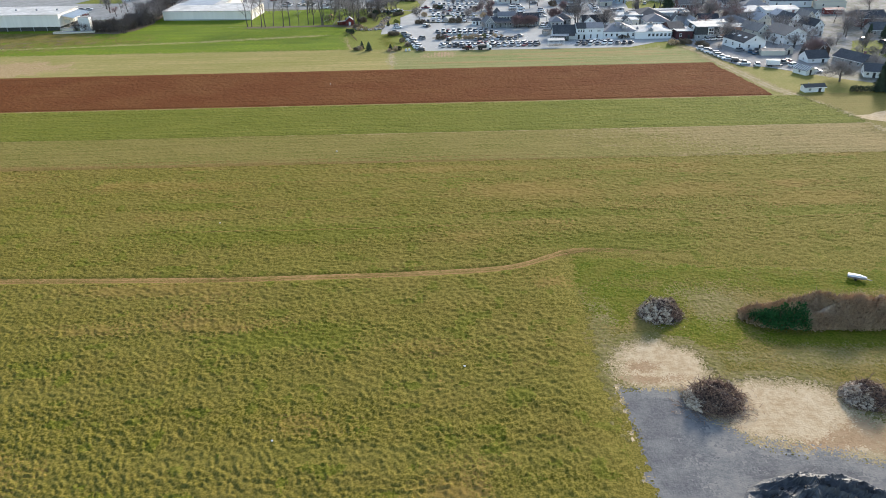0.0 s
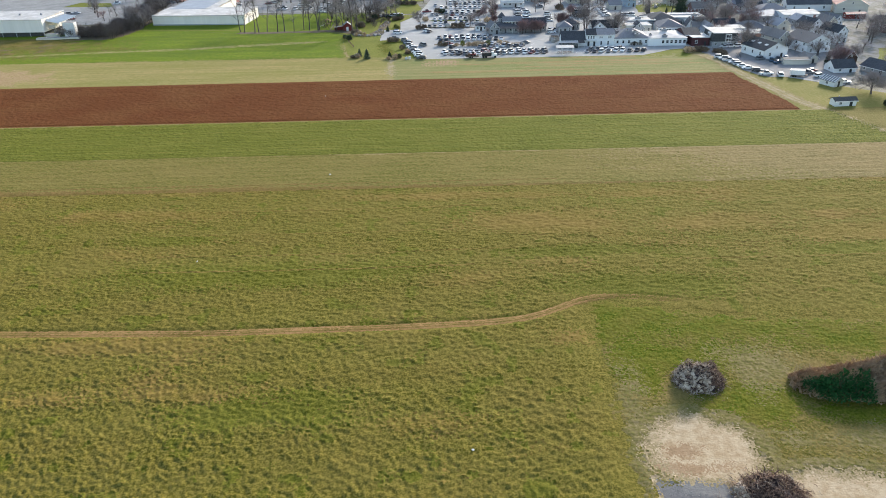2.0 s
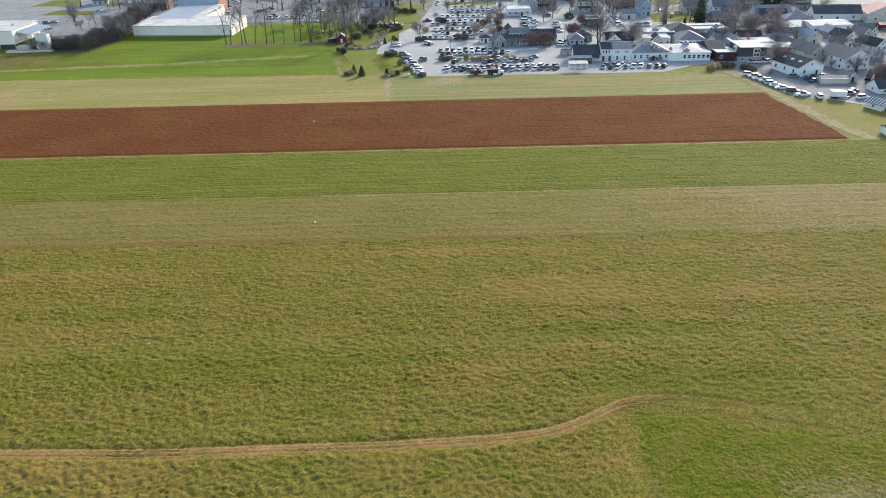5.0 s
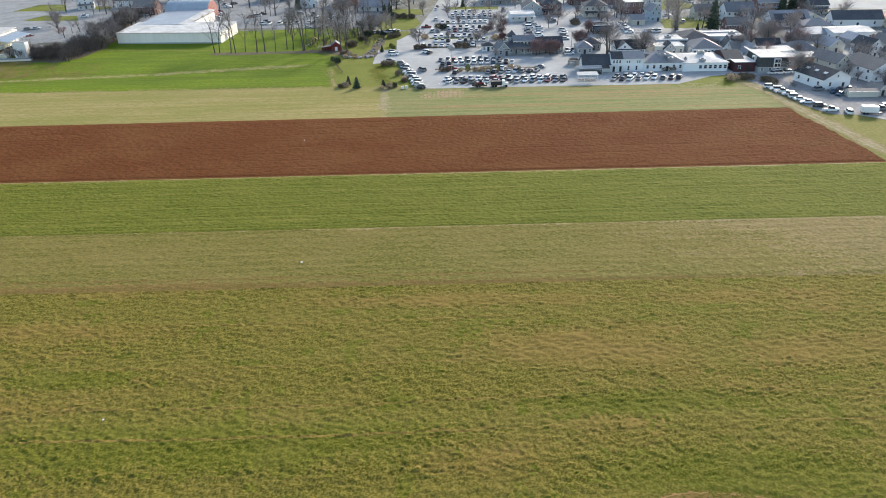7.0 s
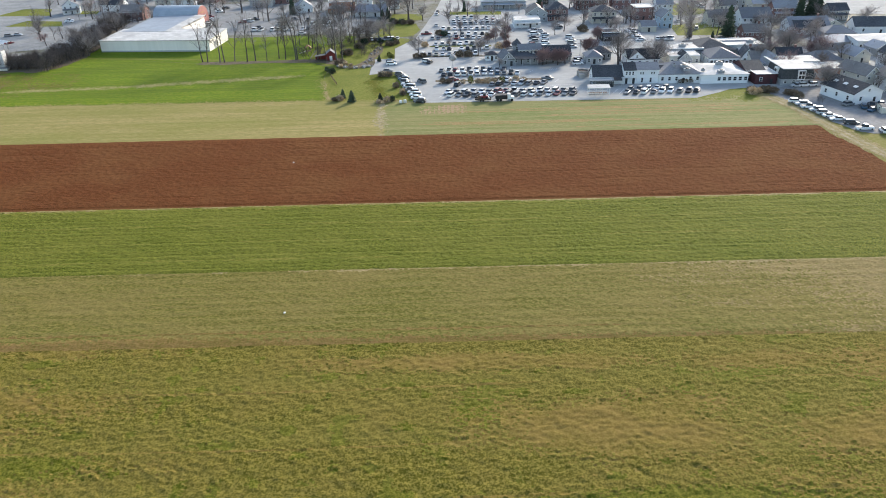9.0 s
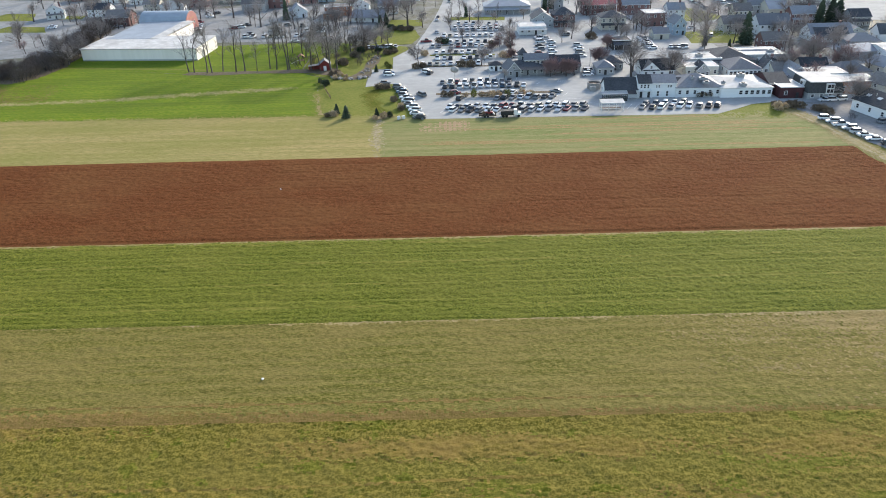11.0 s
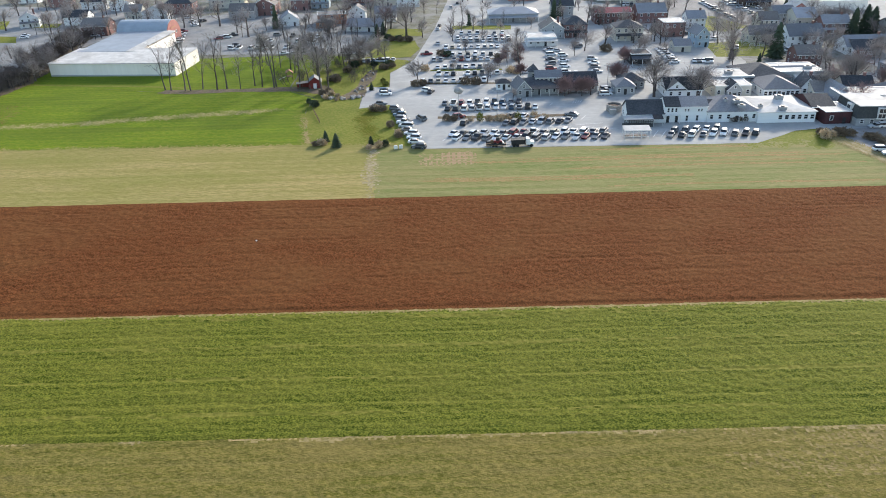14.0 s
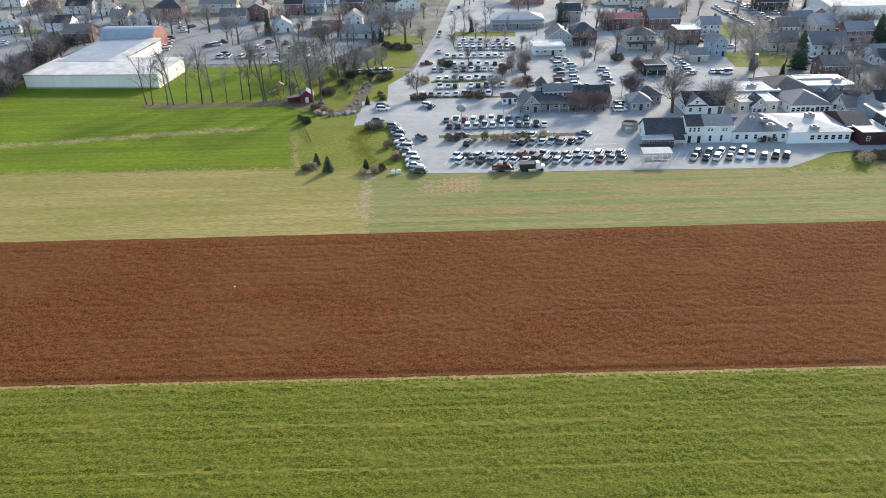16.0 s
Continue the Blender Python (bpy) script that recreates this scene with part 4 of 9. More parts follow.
HABITS = {
    "tall": dict(trunk=11.0, radius=0.25, depth=4, bare=1, forks=(2, 2, 2, 3), spread=0.74, wander=0.2, lift=0.14, shrink=(0.36, 0.56), finest=0.02),
    "spreading": dict(trunk=5.5, radius=0.3, depth=4, bare=1, forks=(3, 2, 2, 2), spread=0.85, wander=0.2, lift=0.13, shrink=(0.58, 0.8), finest=0.026),
    "round": dict(trunk=3.0, radius=0.15, depth=4, bare=1, forks=(3, 2, 2, 2), spread=0.95, wander=0.22, lift=0.16, shrink=(0.55, 0.78), finest=0.021),
    "dense": dict(trunk=2.2, radius=0.13, depth=4, bare=1, forks=(4, 3, 2, 3), spread=1.0, wander=0.22, lift=0.2, shrink=(0.6, 0.85), finest=0.026),
    "broad": dict(trunk=4.0, radius=0.26, depth=4, bare=1, forks=(4, 3, 2, 3), spread=1.15, wander=0.24, lift=0.05, shrink=(0.6, 0.85), finest=0.03),
    "scrub": dict(tubes=2, trunk=2.6, radius=0.07, depth=3, bare=0, forks=(2, 2, 1), spread=0.9, wander=0.3, lift=0.12, shrink=(0.55, 0.85), finest=0.021),
}


def tree_soups(habit, seed, coarse=False):
    """Wood and twigs of a leafless tree one metre high; coarse: with fewer and thicker twigs."""
    rng = random.Random(seed)
    wood, twigs = Soup(), Soup()
    h = dict(HABITS[habit], tubes=2, depth=3, finest=0.035, forks=(3, 2, 3)) if coarse else HABITS[habit]
    stems = 3 if habit == "scrub" else 1
    for k in range(stems):
        lean = Vector((rng.uniform(-0.5, 0.5), rng.uniform(-0.5, 0.5), 1)) if stems > 1 else Vector((rng.uniform(-0.06, 0.06), 0, 1))
        grow(rng, wood, twigs, Vector((rng.uniform(-1, 1), rng.uniform(-1, 1), -0.1)) if stems > 1 else Vector((0, 0, -0.1)), lean.normalized(), h["trunk"], h["radius"], 0, h)
    top = max(v.z for v in twigs.points)
    wide = {"spreading": 1.4, "round": 1.25, "tall": 1.2, "dense": 1.35, "broad": 1.5}.get(habit, 1.0)
    for s in (wood, twigs):
        s.points = [Vector((v.x * wide, v.y * wide, v.z)) / top for v in s.points]
    return wood, twigs


def bare_tree_maker(habit, seed, red, coarse):
    def build():
        root = new("tree")
        wood, twigs = tree_soups(habit, seed, coarse)
        part("trunk", wood.mesh("trunk", M_BARK), None, root)
        part("crown", twigs.mesh("crown", M_TWIG_RED if red else M_TWIG), None, root, "fine bare winter twigs")
        return root
    return build


THICKET = []


def joined_trees(root, kinds, places, twig=M_TWIG):
    """Stems and twigs of many plants, each joined into one mesh; places: a kind, x, y and height."""
    for n, (name, material) in enumerate((("stems", M_BARK), ("twigs", twig))):
        joined = Soup()
        for k, (kind, x, y, height) in enumerate(places):
            m = pose(x, y, 0, 0, 0, k * 137.5 % 360) @ Matrix.Scale(height, 4)
            first, soup = len(joined.points), kinds[kind][n]
            joined.points += [m @ v for v in soup.points]
            joined.faces += [tuple(first + i for i in f) for f in soup.faces]
        part(name, joined.mesh(name, material), None, root)["kind"] = "stuff"
    return root


def thicket():
    kinds = [tree_soups("scrub", 45 + 7 * k) for k in range(3)]
    root = joined_trees(new("thicket"), kinds, [(k % 3, *p) for k, p in enumerate(THICKET)], M_SCRUB)
    return tagged(root, "leafless tangled thicket of thin grey stems", "thicket", kind="stuff")


FAR_TREES = []


def far_trees():
    names = ("tall", "spreading", "round")
    kinds = [tree_soups(h, 50 + 3 * k, True) for k, h in enumerate(names)]
    root = joined_trees(new("far_trees"), kinds, [(names.index(h), x, y, height) for x, y, height, h in FAR_TREES])
    return tagged(root, "leafless street trees among the far houses", "trees", kind="stuff")


TREE_LABELS = {
    "broad": "broad leafless tree with a short trunk and wide twiggy crown",
    "dense": "small rounded tree with dense reddish winter twigs",
    "tall": "tall slender leafless tree with a thin crown",
    "spreading": "large leafless deciduous tree with spreading grey limbs",
    "round": "small leafless tree with a rounded twiggy crown",
}
COUNT = itertools.count()


def bare_tree(x, y, height, habit="tall", red=False, group=""):
    if habit == "scrub":
        THICKET.append((x, y, height))
        return
    if y > 526:
        FAR_TREES.append((x, y, height, "tall" if habit == "tall" else "round" if habit == "dense" else habit))
        return
    n = next(COUNT)
    seed = n % 3
    label = TREE_LABELS[habit] if not red else "small leafless tree with dense reddish twigs"
    place((habit, seed, red, y > 462), bare_tree_maker(habit, 40 + seed * 7 + len(habit), red, y > 462), pose(x, y, 0, 0, 0, (n * 137.5) % 360), height, label, "tree", group)


def evergreen_maker(seed, slim):
    def build():
        rng = random.Random(seed)
        root = new("evergreen_tree")
        wood, green = Soup(), Soup()
        wood.tube(Vector((0, 0, -0.02)), Vector((0, 0, 0.95)), 0.022, 0.004, 6)
        for k in range(1000):
            z = rng.uniform(0.05, 0.99) ** 1.1
            w = rng.uniform(0, 6.283)
            reach = slim * (1 - z) ** 0.68 * (0.72 + 0.28 * math.sin(z * 46 + 3 * math.sin(w * 2))) * rng.uniform(0.55, 1.06)
            out = Vector((math.cos(w), math.sin(w), 0))
            base = out * reach * 0.62 + Vector((0, 0, z))
            green.spike(base, out * (reach + 0.025) + Vector((0, 0, z - 0.035 + rng.uniform(-0.02, 0.03))), 0.03)
        part("trunk", wood.mesh("trunk", M_BARK), None, root)
        part("crown", green.mesh("crown", M_NEEDLE), None, root)
        return root
    return build


def evergreen(x, y, height, slim=0.24, label="dark green conical evergreen tree", group=""):
    n = next(COUNT)
    seed = n % 2
    place(("evergreen", seed, slim), evergreen_maker(seed + 5, slim), pose(x, y, 0, 0, 0, (n * 97) % 360), height, label, "evergreen tree", group)


def shrub_maker(seed, material, tall):
    def build():
        rng = random.Random(seed)
        root = new("shrub")
        stems, leaves = Soup(), Soup()
        for _ in range(14):
            d = Vector((rng.gauss(0, 0.5), rng.gauss(0, 0.5), 1)).normalized()
            stems.tube(Vector((0, 0, -0.05)), d * 0.5 * tall, 0.03, 0.012, 3)
        for _ in range(620):
            v = Vector((rng.gauss(0, 1), rng.gauss(0, 1), rng.gauss(0, 1))).normalized()
            lump = 1 + 0.5 * noise.noise(v * 1.7 + Vector((seed, 0, 0))) + 0.2 * noise.noise(v * 4.5 + Vector((seed, 5, 0)))
            r = lump * rng.uniform(0.55, 1.0) * (1.25 if rng.random() < 0.12 else 1.0)
            at = Vector((v.x * r * 0.5, v.y * r * 0.5, (0.48 + 0.5 * v.z * r) * tall))
            if at.z < 0.0:
                at.z = rng.uniform(0, 0.1)
            leaves.leaf(at, (v * 0.6 + Vector((rng.uniform(-0.5, 0.5), rng.uniform(-0.5, 0.5), 0.5))).normalized() * 0.14, 0.05)
        part("stem", stems.mesh("stem", M_BARK), None, root)
        part("foliage", leaves.mesh("foliage", material), None, root)
        return root
    return build


SHRUBS = {
    "tan": (M_SHRUB_TAN, "rounded clump of dry tan ornamental grass"),
    "dark": (M_SHRUB_DARK, "low dark brownish evergreen shrub"),
    "green": (M_SHRUB_GREEN, "rounded golden-green clipped shrub"),
    "deep": (M_NEEDLE, "rounded dark green evergreen shrub"),
}


def shrub(x, y, wide, tall=0.75, kind="dark", group=""):
    n = next(COUNT)
    material, label = SHRUBS[kind]
    place(("shrub", kind, n % 2, tall), shrub_maker(n % 2 + 3, material, tall), pose(x, y, 0, 0, 0, (n * 71) % 360), wide, label, "shrub", group)


# ---- vehicles ----
CAR_SHAPES = {
    # length, width, bonnet height, roof height, then x of windscreen foot, roof front, roof back, rear window foot
    "saloon_car": (4.7, 1.82, 0.92, 1.45, 0.95, 0.25, -0.95, -1.75),
    "estate_car": (4.6, 1.88, 1.02, 1.68, 1.1, 0.5, -1.75, -2.1),
    "minivan": (5.0, 1.95, 1.05, 1.78, 1.6, 0.8, -2.05, -2.35),
    "pickup_truck": (5.5, 1.98, 1.08, 1.85, 1.2, 0.6, -0.5, -0.75),
}
CAR_WORDS = {"saloon_car": "saloon car", "estate_car": "sport utility car", "minivan": "minivan", "pickup_truck": "pickup truck"}
WHEEL = None


def wheel_mesh():
    bm = disc(0.34, 0.24, sides=10)
    disc(0.2, 0.26, bm, 6)
    me = bpy.data.meshes.new("wheel")
    bm.to_mesh(me)
    bm.free()
    me.materials.append(M_TYRE)
    me.materials.append(M_STEEL)
    for p in me.polygons:
        if p.index >= 12:
            p.material_index = 1
    return me


def car_maker(shape, colour):
    def build():
        global WHEEL
        WHEEL = WHEEL or wheel_mesh()
        length, wide, bonnet, roof, a, b, c, d = CAR_SHAPES[shape]
        half, w = length / 2, wide / 2
        root = new(shape)
        paint = CAR_PAINT[colour]
        tail = bonnet + (0.04 if shape != "pickup_truck" else -0.12)

        def ring(x, top, side, low=0.22):
            return [(x, -side * 0.9, low), (x, -side, low + 0.18), (x, -side * 1.0, top - 0.3), (x, -side * 0.93, top - 0.08), (x, -side * 0.7, top), (x, side * 0.7, top), (x, side * 0.93, top - 0.08), (x, side, top - 0.3), (x, side, low + 0.18), (x, side * 0.9, low)]
        nose = 0.2 if shape in ("saloon_car", "estate_car") else 0.1
        body = loft([ring(half, bonnet - 0.36, w * 0.7, 0.34), ring(half - 0.1, bonnet - 0.24, w * 0.86, 0.26), ring(half - 0.35, bonnet - nose, w * 0.97), ring(half - 0.9, bonnet - nose * 0.5, w), ring(a, bonnet, w), ring((a + d) / 2, bonnet + 0.03, w), ring(d, tail, w), ring(-half + 0.35, tail - 0.05, w * 0.97), ring(-half + 0.08, tail - 0.16, w * 0.86, 0.28), ring(-half, tail - 0.3, w * 0.72, 0.36)])
        part("body", body, paint, root)
        low, mid = bonnet - 0.06, (bonnet + roof) / 2

        def cabin(x0, x1, side, z):
            return [(x0, -side * 0.72, z), (x0, side * 0.72, z), (x0 - 0.22, side, z), (x1 + 0.2, side, z), (x1, side * 0.74, z), (x1, -side * 0.74, z), (x1 + 0.2, -side, z), (x0 - 0.22, -side, z)]
        part("glasshouse", loft([cabin(a, d, w * 0.91, low), cabin((a + b) / 2 + 0.04, (c + d) / 2 - 0.04, w * 0.85, mid), cabin(b, c, w * 0.74, roof - 0.06)]), M_GLASS, root, "dark tinted windows")
        part("roof", loft([cabin(b + 0.04, c - 0.04, w * 0.77, roof - 0.07), cabin(b - 0.02, c + 0.02, w * 0.72, roof - 0.02), cabin(b - 0.25, c + 0.3, w * 0.5, roof + 0.02)]), paint, root)
        if shape == "pickup_truck":
            part("bed_liner", box(-half + 0.2, d - 0.15, -w * 0.78, w * 0.78, tail - 0.02, tail + 0.02), M_DARK, root)
        for x in (half - 0.9, -half + 0.95):
            for y in (-w + 0.1, w - 0.1):
                part("wheel", WHEEL, None, root).location = (x, y, 0.34)
        return root
    return build


CAR_RNG = random.Random(11)
COLOUR_WORDS = dict(white="white", silver="silver", grey="dark grey", black="black", blue="blue", red="red", tan="beige")


def car(x, y, heading, colour="", shape=""):
    """heading: degrees from +x to the way its bonnet points."""
    r = CAR_RNG.random()
    shape = shape or ("saloon_car" if r < 0.46 else "estate_car" if r < 0.84 else "minivan" if r < 0.92 else "pickup_truck")
    r = CAR_RNG.random()
    colour = colour or ("white" if r < 0.44 else "silver" if r < 0.7 else "grey" if r < 0.83 else "black" if r < 0.92 else "blue" if r < 0.94 else "red" if r < 0.98 else "tan")
    place((shape, colour), car_maker(shape, colour), pose(x, y, 0.1, 0, 0, heading), 1.0, f"{COLOUR_WORDS[colour]} {CAR_WORDS[shape]} parked on the grey asphalt", "car", "parked cars")


COLOUR_CODES = dict(w="white", s="silver", g="grey", k="black", b="blue", r="red", t="tan")


def car_row(x0, y0, x1, y1, count, heading, gaps=(), flip=0.35, colours=""):
    for k in range(count):
        if k in gaps:
            continue
        f = k / max(1, count - 1)
        turned = 180 if CAR_RNG.random() < flip else 0
        car(x0 + (x1 - x0) * f + CAR_RNG.uniform(-0.15, 0.15), y0 + (y1 - y0) * f + CAR_RNG.uniform(-0.35, 0.35), heading + turned + CAR_RNG.uniform(-2.5, 2.5), COLOUR_CODES[colours[k]] if colours else "")


# ---- buildings ----
def window(parent, at, turn, wide, tall, trim):
    """A framed pane, proud of the wall."""
    key = ("window", wide, tall, trim.name)
    if key not in PLACED:
        bm = bmesh.new()
        t = 0.12
        for x0, x1, z0, z1 in ((-wide / 2, wide / 2, tall - t, tall), (-wide / 2 - 0.06, wide / 2 + 0.06, 0, t), (-wide / 2, -wide / 2 + t, t, tall - t), (wide / 2 - t, wide / 2, t, tall - t), (-wide / 2 + t, wide / 2 - t, tall / 2 - 0.04, tall / 2 + 0.04)):
            box(x0, x1, -0.09, 0.0, z0, z1, bm)
        frame_mesh, pane_mesh = bpy.data.meshes.new("window"), bpy.data.meshes.new("pane")
        bm.to_mesh(frame_mesh)
        bm.free()
        frame_mesh.materials.append(trim)
        bm = box(-wide / 2 + 0.02, wide / 2 - 0.02, -0.04, 0.0, 0.02, tall - 0.02)
        bm.to_mesh(pane_mesh)
        bm.free()
        pane_mesh.materials.append(M_GLASS)
        PLACED[key] = (frame_mesh, pane_mesh)
    frame_mesh, pane_mesh = PLACED[key]
    ob = part("window", frame_mesh, None, parent)
    ob.matrix_basis = Matrix.Translation(at) @ pose(0, 0, 0, 0, 0, turn)
    part("pane", pane_mesh, None, ob)
    return ob


def gable_walls(w, d, h, rise, along):
    """Walls up to the eaves with the gables; along: the axis of the ridge. The front stands at y = 0 and the back at y = d."""
    bm = bmesh.new()
    if along == "x":
        outline = [(0, -0.2), (d, -0.2), (d, h), (d / 2, h + rise), (0, h)] if rise else [(0, -0.2), (d, -0.2), (d, h), (0, h)]
        a, b = [bm.verts.new((-w / 2, y, z)) for y, z in outline], [bm.verts.new((w / 2, y, z)) for y, z in outline]
    else:
        outline = [(-w / 2, -0.2), (w / 2, -0.2), (w / 2, h), (0, h + rise), (-w / 2, h)]
        a, b = [bm.verts.new((x, 0, z)) for x, z in outline], [bm.verts.new((x, d, z)) for x, z in outline]
    n = len(outline)
    for k in range(n):
        bm.faces.new((a[k], a[(k + 1) % n], b[(k + 1) % n], b[k]))
    bm.faces.new(a[::-1])
    bm.faces.new(b)
    bmesh.ops.recalc_face_normals(bm, faces=bm.faces[:])
    return bm


def slab(points, thick):
    """A roof plane of some thickness over the given corners."""
    bm = bmesh.new()
    low, high = [bm.verts.new(p) for p in points], [bm.verts.new((x, y, z + thick)) for x, y, z in points]
    n = len(points)
    bm.faces.new(low[::-1])
    bm.faces.new(high)
    for k in range(n):
        bm.faces.new((low[k], low[(k + 1) % n], high[(k + 1) % n], high[k]))
    bmesh.ops.recalc_face_normals(bm, faces=bm.faces[:])
    return bm


FOOTPRINTS = []


def house(x, y, w, d, h, rise, yaw=0, walls=M_WHITE_SIDING, roof=M_ROOF_GREY, style="gx", cols=3, storeys=1, label="white house with a grey shingled roof", name="house", category="house", chimney=False, porch=0.0, trim=M_TRIM, door=True, side=True, skylights=0, group="houses of the town", blank=0, ribs=0):
    """A building whose front stands at (x, y). style: gx or gy (the way its ridge runs), hip or flat."""
    root = new(name)
    FOOTPRINTS.append((x, y + d / 2, max(w, d) / 2))
    root.matrix_basis = pose(x, y, 0, 0, 0, yaw)
    o, t = 0.4, 0.16
    if style in ("gx", "gy"):
        part("wall", gable_walls(w, d, h, rise, style[1]), walls, root)
        slope = rise / ((d if style == "gx" else w) / 2)
        for s in (-1, 1):
            if style == "gx":
                yo, zo = (-o if s < 0 else d + o), h - slope * o
                corners = [(-w / 2 - o, yo, zo), (w / 2 + o, yo, zo), (w / 2 + o, d / 2, h + rise), (-w / 2 - o, d / 2, h + rise)]
            else:
                xo, zo = s * (w / 2 + o), h - slope * o
                corners = [(xo, -o, zo), (xo, d + o, zo), (0, d + o, h + rise), (0, -o, h + rise)]
            for k in range(skylights if s < 0 and style == "gy" else 0):
                light = part("skylight", slab([(-0.55, -0.8, 0), (0.55, -0.8, 0), (0.55, 0.8, 0), (-0.55, 0.8, 0)], 0.09), M_TRIM, root, "white framed skylight")
                light.matrix_basis = pose(-w / 4, d * (k + 0.7) / (skylights + 0.4), h + rise / 2 + 0.22, 0, -math.degrees(math.atan(slope)), 0)
            for k in range(ribs):
                y0 = -o + 0.3 + k * (d + 2 * o - 0.9) / max(1, ribs - 1)
                part("roof_rib", slab([(corners[0][0], y0, corners[0][2] + 0.2), (corners[0][0], y0 + 0.36, corners[0][2] + 0.2), (0, y0 + 0.36, h + rise + 0.2), (0, y0, h + rise + 0.2)], 0.06), trim, root, "white roof rib")
            part("roof_slope", slab([(cx, cy, cz + 0.02) for cx, cy, cz in corners], t), roof, root)
        if style == "gx":
            part("gutter", box(-w / 2 - o, w / 2 + o, -o - 0.14, -o - 0.004, h - slope * o - 0.02, h - slope * o + 0.16), trim, root)
        else:
            for s in (-1, 1):
                part("bargeboard", slab([(s * (w / 2 + o), -o - 0.1, h - slope * o - 0.1), (s * (w / 2 + o), -o - 0.01, h - slope * o - 0.1), (0, -o - 0.01, h + rise - 0.1), (0, -o - 0.1, h + rise - 0.1)], 0.26), trim, root)
        part("vent_pipe", disc(0.12, 0.9, at=(-w * 0.22, d * 0.62, h + rise * 0.75 + 0.3), along="Z", sides=6), M_STEEL, root)
    else:
        part("wall", gable_walls(w, d, h, 0, "x"), walls, root)
        if style == "hip":
            if w >= d:
                r0, r1 = (-w / 2 + d * 0.48, d / 2), (w / 2 - d * 0.48, d / 2)
            else:
                r0, r1 = (0, w * 0.48), (0, d - w * 0.48)
            eave = [(-w / 2 - o, -o), (w / 2 + o, -o), (w / 2 + o, d + o), (-w / 2 - o, d + o)]
            bm = bmesh.new()
            e = [bm.verts.new((ex, ey, h + 0.02)) for ex, ey in eave]
            e2 = [bm.verts.new((ex, ey, h + t)) for ex, ey in eave]
            p, q = bm.verts.new((*r0, h + rise)), bm.verts.new((*r1, h + rise))
            bm.faces.new(e[::-1])
            for k in range(4):
                bm.faces.new((e[k], e[(k + 1) % 4], e2[(k + 1) % 4], e2[k]))
            faces = ((0, 1, q, p), (1, 2, q), (2, 3, p, q), (3, 0, p)) if w >= d else ((0, 1, p), (1, 2, q, p), (2, 3, q), (3, 0, p, q))
            for f in faces:
                bm.faces.new([e2[v] if isinstance(v, int) else v for v in f])
            bmesh.ops.recalc_face_normals(bm, faces=bm.faces[:])
            part("roof", bm, roof, root)
        else:
            part("roof", box(-w / 2 + 0.2, w / 2 - 0.2, 0.2, d - 0.2, h + 0.004, h + 0.12), roof, root)
            for x0, x1, y0, y1 in ((-w / 2 - 0.06, w / 2 + 0.06, -0.06, 0.2), (-w / 2 - 0.06, w / 2 + 0.06, d - 0.2, d + 0.06), (-w / 2 - 0.06, -w / 2 + 0.2, 0.2, d - 0.2), (w / 2 - 0.2, w / 2 + 0.06, 0.2, d - 0.2)):
                part("parapet", box(x0, x1, y0, y1, h + 0.004, h + 0.3), trim, root)
    level = h / storeys
    tall = min(1.5, level * 0.5)
    for f in range(storeys):
        z = f * level + level * 0.33
        for k in range(blank, cols):
            wx = -w / 2 + w * (k + 0.5) / cols
            if door and f == 0 and k == cols // 2:
                continue
            window(root, (wx, -0.003, z), 0, 1.1 if cols < 8 else 1.3, tall, trim)
        if side:
            n = max(1, int(d / 4.5))
            for k in range(n):
                for s in (-1, 1):
                    window(root, (s * (w / 2 + 0.003), d * (k + 0.5) / n, z), 90 * s, 1.1, tall, trim)
    if style == "gy" and rise > 2.2:
        window(root, (0, -0.003, h + 0.3), 0, 0.9, 1.1, trim)
    if door:
        bm = box(-0.5, 0.5, -0.08, -0.003, 0, 2.1, bevel=0.02)
        ob = part("door", bm, M_DARK, root)
        ob.location.x = -w / 2 + w * (cols // 2 + 0.5) / max(1, cols)
    if chimney or (style in ("gx", "gy") and name == "house" and int(abs(x) * 7) % 3 == 0):
        bm = box(-0.45, 0.45, -0.35, 0.35, h, h + rise + 1.1, bevel=0.03)
        box(-0.53, 0.53, -0.43, 0.43, h + rise + 0.95, h + rise + 1.1, bm)
        part("chimney", bm, M_BRICK, root, "red brick chimney").location = (w * 0.28, d * 0.5, 0)
    if porch:
        z = min(2.7, h)
        part("porch_roof", slab([(-w / 2, -porch, z), (w / 2, -porch, z), (w / 2, -0.01, z + 0.6), (-w / 2, -0.01, z + 0.6)], 0.14), roof, root)
        n = max(2, int(w / 3.2) + 1)
        for k in range(n):
            part("porch_post", box(-0.09, 0.09, -0.09, 0.09, 0, z), trim, root).location = (-w / 2 + 0.2 + (w - 0.4) * k / (n - 1), -porch + 0.2, 0)
    return tagged(root, label, category, group)


def rooftop_unit(x, y, z, w=2.0, d=1.6, h=1.2):
    """A ventilation unit on a roof."""
    root = new("rooftop_unit")
    root.matrix_basis = pose(x, y, z)
    part("housing", box(-w / 2, w / 2, -d / 2, d / 2, 0, h, bevel=0.05), M_STEEL, root)
    part("fan_cowl", disc(min(w, d) * 0.36, 0.25, at=(0, 0, h + 0.125), along="Z", top=min(w, d) * 0.3), M_DARK, root)
    return tagged(root, "galvanised steel ventilation unit on a flat roof", "rooftop unit", "rooftop units")


